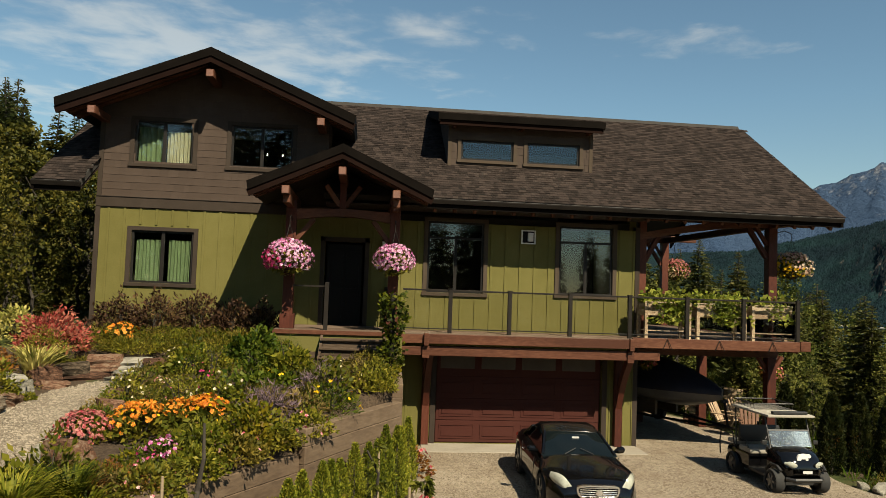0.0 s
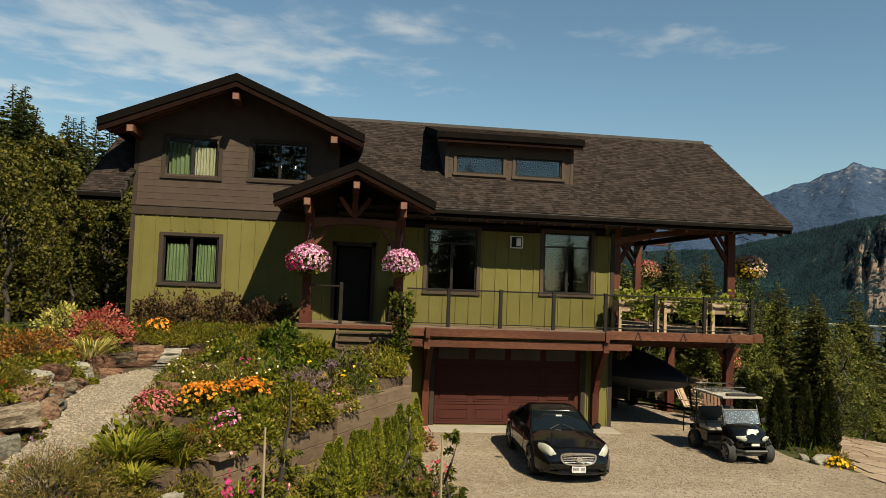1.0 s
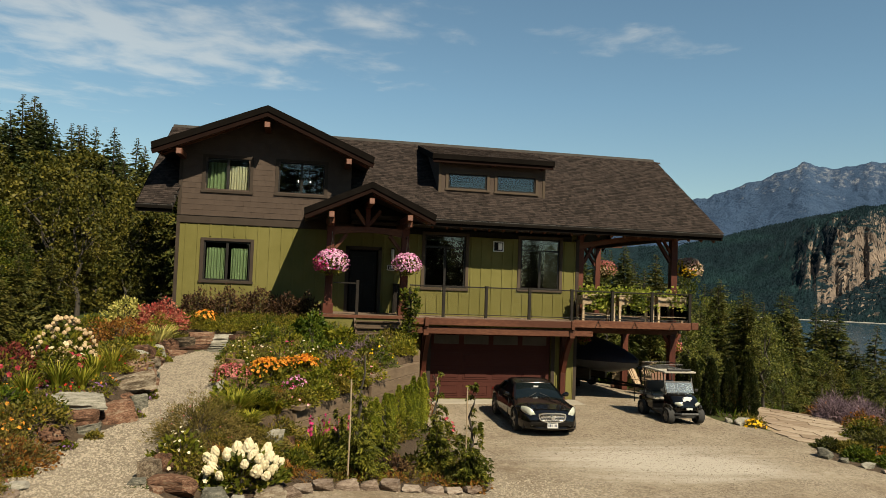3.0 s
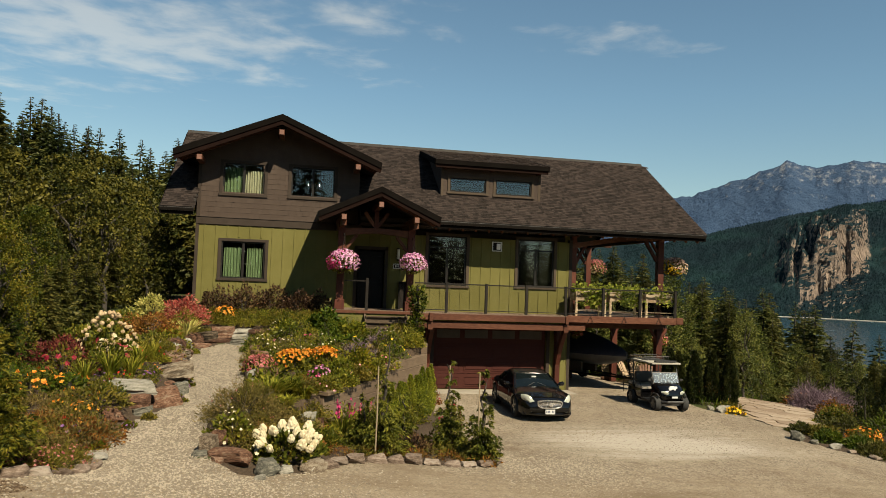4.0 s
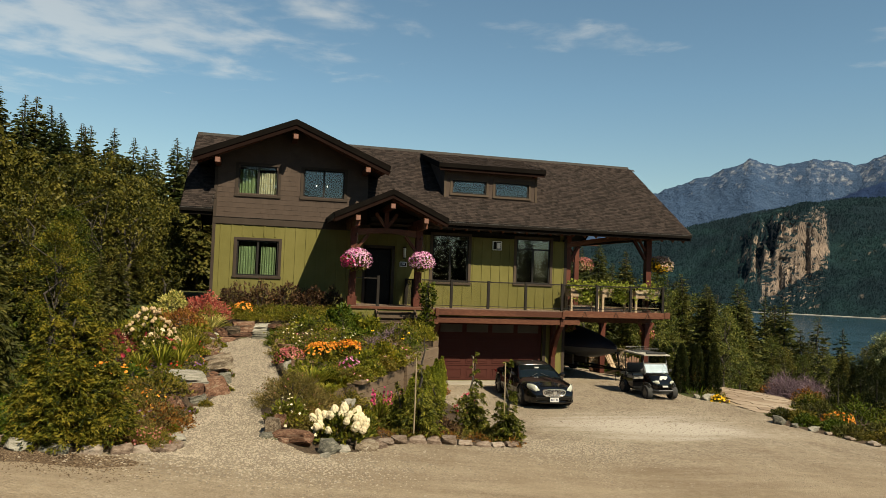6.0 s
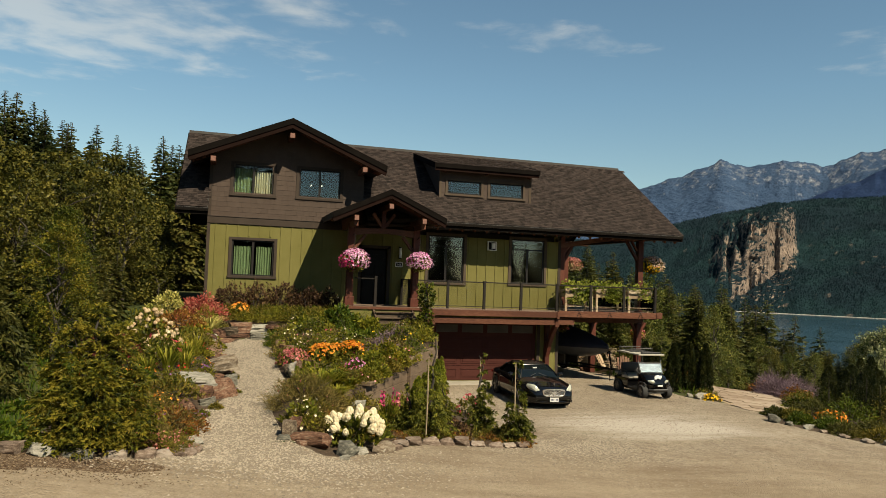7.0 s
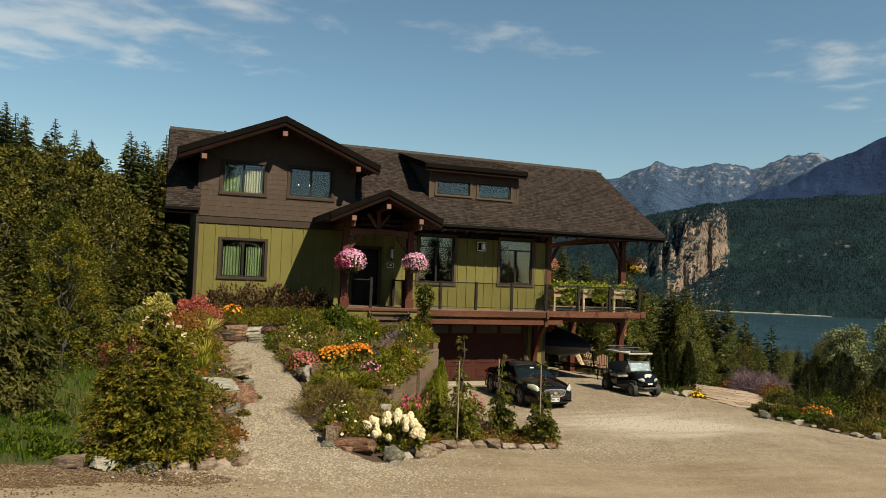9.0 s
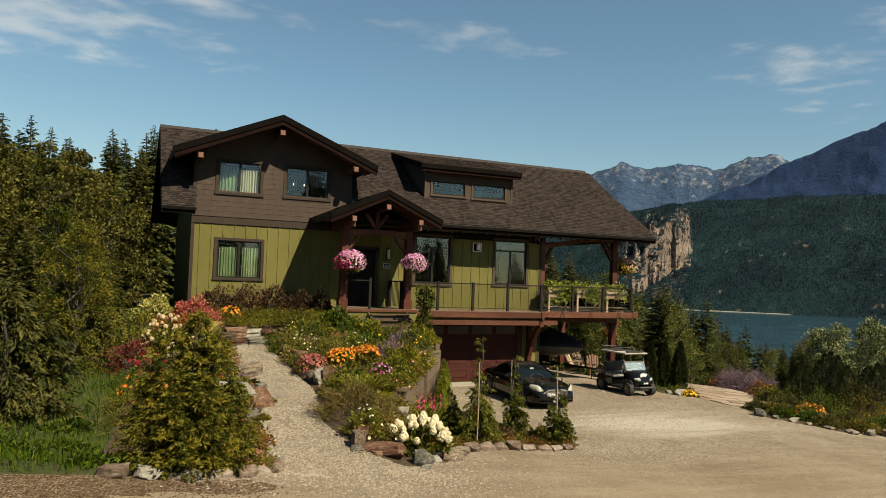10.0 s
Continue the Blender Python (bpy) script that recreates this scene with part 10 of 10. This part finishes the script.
    part("steering_wheel", tubed([(-0.25 + math.cos(q) * 0.17, -0.28 + math.sin(q) * 0.06, 0.98 + math.sin(q) * 0.16) for q in np.linspace(0, 2 * math.pi, 17)], 0.014, 6), M_PLASTIC, c)
    # rack on the roof
    rack = part("roof_rack", tubed([(-0.5, 0.1, 1.80), (0.5, 0.1, 1.80), (0.5, 0.95, 1.80), (-0.5, 0.95, 1.80), (-0.5, 0.1, 1.80)], 0.014, 6), M_PLASTIC, c)
    for k in range(7):
        y = 0.1 + k * 0.1416
        part("bar", tubed([(-0.5, y, 1.80), (-0.48, y, 1.675), (0.48, y, 1.675), (0.5, y, 1.80)], 0.009, 5), M_PLASTIC, rack)
    part("light_bar", boxed(-0.42, 0.42, -0.58, -0.47, 1.665, 1.73, bevel=0.015), M_PLASTIC, c, "black light bar")
    # pale animal-shaped decal, as a plain shape
    bm = bmesh.new()
    prism(bm, [(-0.16, 0.74), (-0.16, 0.82), (-0.12, 0.885), (0.02, 0.90), (0.09, 0.88), (0.14, 0.89), (0.17, 0.84), (0.14, 0.81), (0.10, 0.81), (0.10, 0.74), (0.05, 0.74), (0.04, 0.785), (-0.06, 0.785), (-0.08, 0.74)], "y", -1.09, -1.045)
    part("decal", bm, M_WHITE, c, "plain white decal")
    part("plate", boxed(-0.11, 0.11, -1.225, -1.215, 0.50, 0.56), M_PLATE, c)
    return c


build_cart(pose(9.70, 16.20, -0.05, 0, 0, 1.0))

# ======== boat on its trailer ========
M_TARP = material("navy_boat_cover", [(0.008, 0.011, 0.03), (0.014, 0.018, 0.045)], 0.7, 2, 20, 0.5, 6)
M_HULL = material("grey_white_hull", [(0.15, 0.14, 0.135), (0.21, 0.2, 0.19)], 0.4, 2, 40, 0.0)


def build_boat(at):
    b = thing("boat", at, "open boat under a navy cover on its trailer", "boat")
    L, H = 5.4, 0.95
    hull, cover = [], []
    for t in np.linspace(0, 1, 20):
        y = -L / 2 + L * t
        w = 1.02 * (1 - (1 - min(1, t / 0.55)) ** 2.2) + 0.02
        keel = 0.52 + 0.42 * (1 - min(1, t / 0.35)) ** 2
        gun = 1.18 - 0.06 * t
        half = [(0, keel), (w * 0.55, keel + 0.12), (w * 0.9, keel + 0.3), (w, gun)]
        hull.append([(x, y, z) for x, z in half[::-1]] + [(-x, y, z) for x, z in half[1:]])
        rid = gun + 0.03 + 0.85 * math.sin(math.pi * min(1, t * 0.85 + 0.0)) ** 0.8
        sag = 0.03 * math.sin(t * 40)
        cov = [(w + 0.03, gun - 0.13), (w + 0.035, gun + 0.02), (w * 0.7, gun + (rid - gun) * 0.45 + sag), (w * 0.3, gun + (rid - gun) * 0.85), (0, rid)]
        cover.append([(x, y, z) for x, z in cov] + [(-x, y, z) for x, z in cov[-2::-1]])
    hull, cover = ([[(x, y, z + 0.28) for x, y, z in ring] for ring in form] for form in (hull, cover))
    part("hull", loft(hull), M_HULL, b, "grey-white hull", soft=60)
    part("cover", loft(cover, False), M_TARP, b, "navy fabric cover", soft=70)
    tr = thing("boat_trailer", at, "dark steel boat trailer with its tongue down", "trailer")
    for s in (-1, 1):
        part("frame_rail", tubed([(s * 0.7, 2.2, 0.42), (s * 0.7, -0.6, 0.42), (0.0, -3.1, 0.42)], 0.04, 6), M_METAL, tr)
        wheel(tr, s * 0.98, 0.6, 0.31, 0.19, 5)
        part("mudguard", tubed([(s * 0.98, 0.18, 0.42), (s * 0.98, 0.32, 0.66), (s * 0.98, 0.88, 0.66), (s * 0.98, 1.02, 0.42)], 0.06, 7), M_METAL, tr)
    part("tongue", tubed([(0, -2.4, 0.42), (0, -4.1, 0.42)], 0.05, 6), M_METAL, tr)
    part("winch_post", tubed([(0, -2.9, 0.42), (0, -2.75, 1.22)], 0.04, 6), M_METAL, tr)
    part("jack", tubed([(0.12, -3.8, 0.02), (0.12, -3.8, 0.75)], 0.03, 8), M_METAL, tr)
    for s in (-1, 1):
        part("bunk", boxed(s * 0.5 - 0.06, s * 0.5 + 0.06, -0.6, 2.2, 0.46, 0.9, bevel=0.01), M_OLDTIMBER, tr)
    part("axle", tubed([(-0.98, 0.6, 0.31), (0.98, 0.6, 0.31)], 0.03, 6), M_METAL, tr)
    part("roller", tubed([(-0.12, -2.75, 1.16), (0.12, -2.75, 1.16)], 0.05, 8), M_TYRE, tr)


build_boat(pose(9.62, 23.3, -0.05, 0, 0, 26))
single("wheel_chock", boxed(-0.16, 0.16, -0.1, 0.1, 0, 0.12, bevel=0.015), M_OLDTIMBER, "weathered timber block under the trailer jack", "block", pose(11.15, 19.85, -0.1, 0, 0, 10))

# ======== seats, lumber and pots beyond the carport ========
M_CHAIRWOOD = material("red_brown_chair_wood", [(0.11, 0.045, 0.022), (0.16, 0.07, 0.035), (0.21, 0.11, 0.06)], 0.7, 2, 30, 0.2, 40, per_object=0.5)


def lounge(x, y, turn, mat, label):
    t = thing("garden_chair", (x, y, ground_at(x, y), 0, 0, turn), label, "chair", "garden chairs")
    for k in range(5):
        x0 = -0.27 + k * 0.11
        part("back_slat", beamed((x0, 0.18, 0.3), (x0 * 1.15, 0.52, 1.02 - abs(k - 2) * 0.05), 0.095, 0.02, up=(0, -1, 0.4)), mat, t)
        part("seat_slat", boxed(-0.28, 0.28, -0.42 + k * 0.125, -0.31 + k * 0.125, 0.37 - k * 0.028, 0.39 - k * 0.028), mat, t)
    for s in (-1, 1):
        part("leg", boxed(s * 0.31 - 0.02, s * 0.31 + 0.02, -0.42, -0.32, 0, 0.55), mat, t)
        part("leg", beamed((s * 0.31, -0.4, 0.36), (s * 0.31, 0.55, 0.02), 0.04, 0.1), mat, t)
        part("arm", boxed(s * 0.36 - 0.07, s * 0.36 + 0.07, -0.48, 0.36, 0.55, 0.575, bevel=0.006), mat, t)
    return t


lounge(12.4, 23.7, 35, M_CEDARWOOD, "slatted pale cedar garden chair on gravel")
lounge(12.5, 22.2, -25, M_CHAIRWOOD, "slatted red-brown garden chair on gravel")
lounge(13.4, 24.5, 10, M_CEDARWOOD, "slatted pale cedar garden chair on gravel")
lum = thing("lumber_stack", (13.5, 26.8, ground_at(13.5, 26.8), 0, 0, -30), "stack of fresh pale planks on bearers", "lumber")
for k in range(7):
    for j in range(3):
        part("plank", boxed(-1.0 + 0.05 * math.sin(k * 3 + j), 1.0 + 0.06 * math.cos(k * 2 + j), -0.45 + j * 0.31, -0.16 + j * 0.31, 0.2 + k * 0.16, 0.34 + k * 0.16, bevel=0.006), M_CEDARWOOD, lum)
for x in (-0.7, 0.7):
    part("bearer", boxed(x - 0.06, x + 0.06, -0.5, 0.5, 0, 0.2), M_OLDTIMBER, lum)
stone(14.7, 26.2, 0.5, 0.42, 0.7, 2, 20, "large pale boulder beside the lumber", 0.2)
stone(11.5, 24.4, 0.35, 0.3, 0.3, 1, 60, "rusty boulder beside the garden chairs", 0.2)
for k in range(9):
    a = 2 * math.pi * k / 9
    stone(12.6 + math.cos(a) * 0.55, 21.2 + math.sin(a) * 0.55, 0.18, 0.16, 0.15, int(rk.integers(0, 2)), math.degrees(a), "blackened fire ring stone on gravel", 0.2, "fire_ring_stone", group="fire ring stones")
# ======== pieces of walls, roofs and pavements ========
loose_shingles()
loose_shakes()
flagstones()
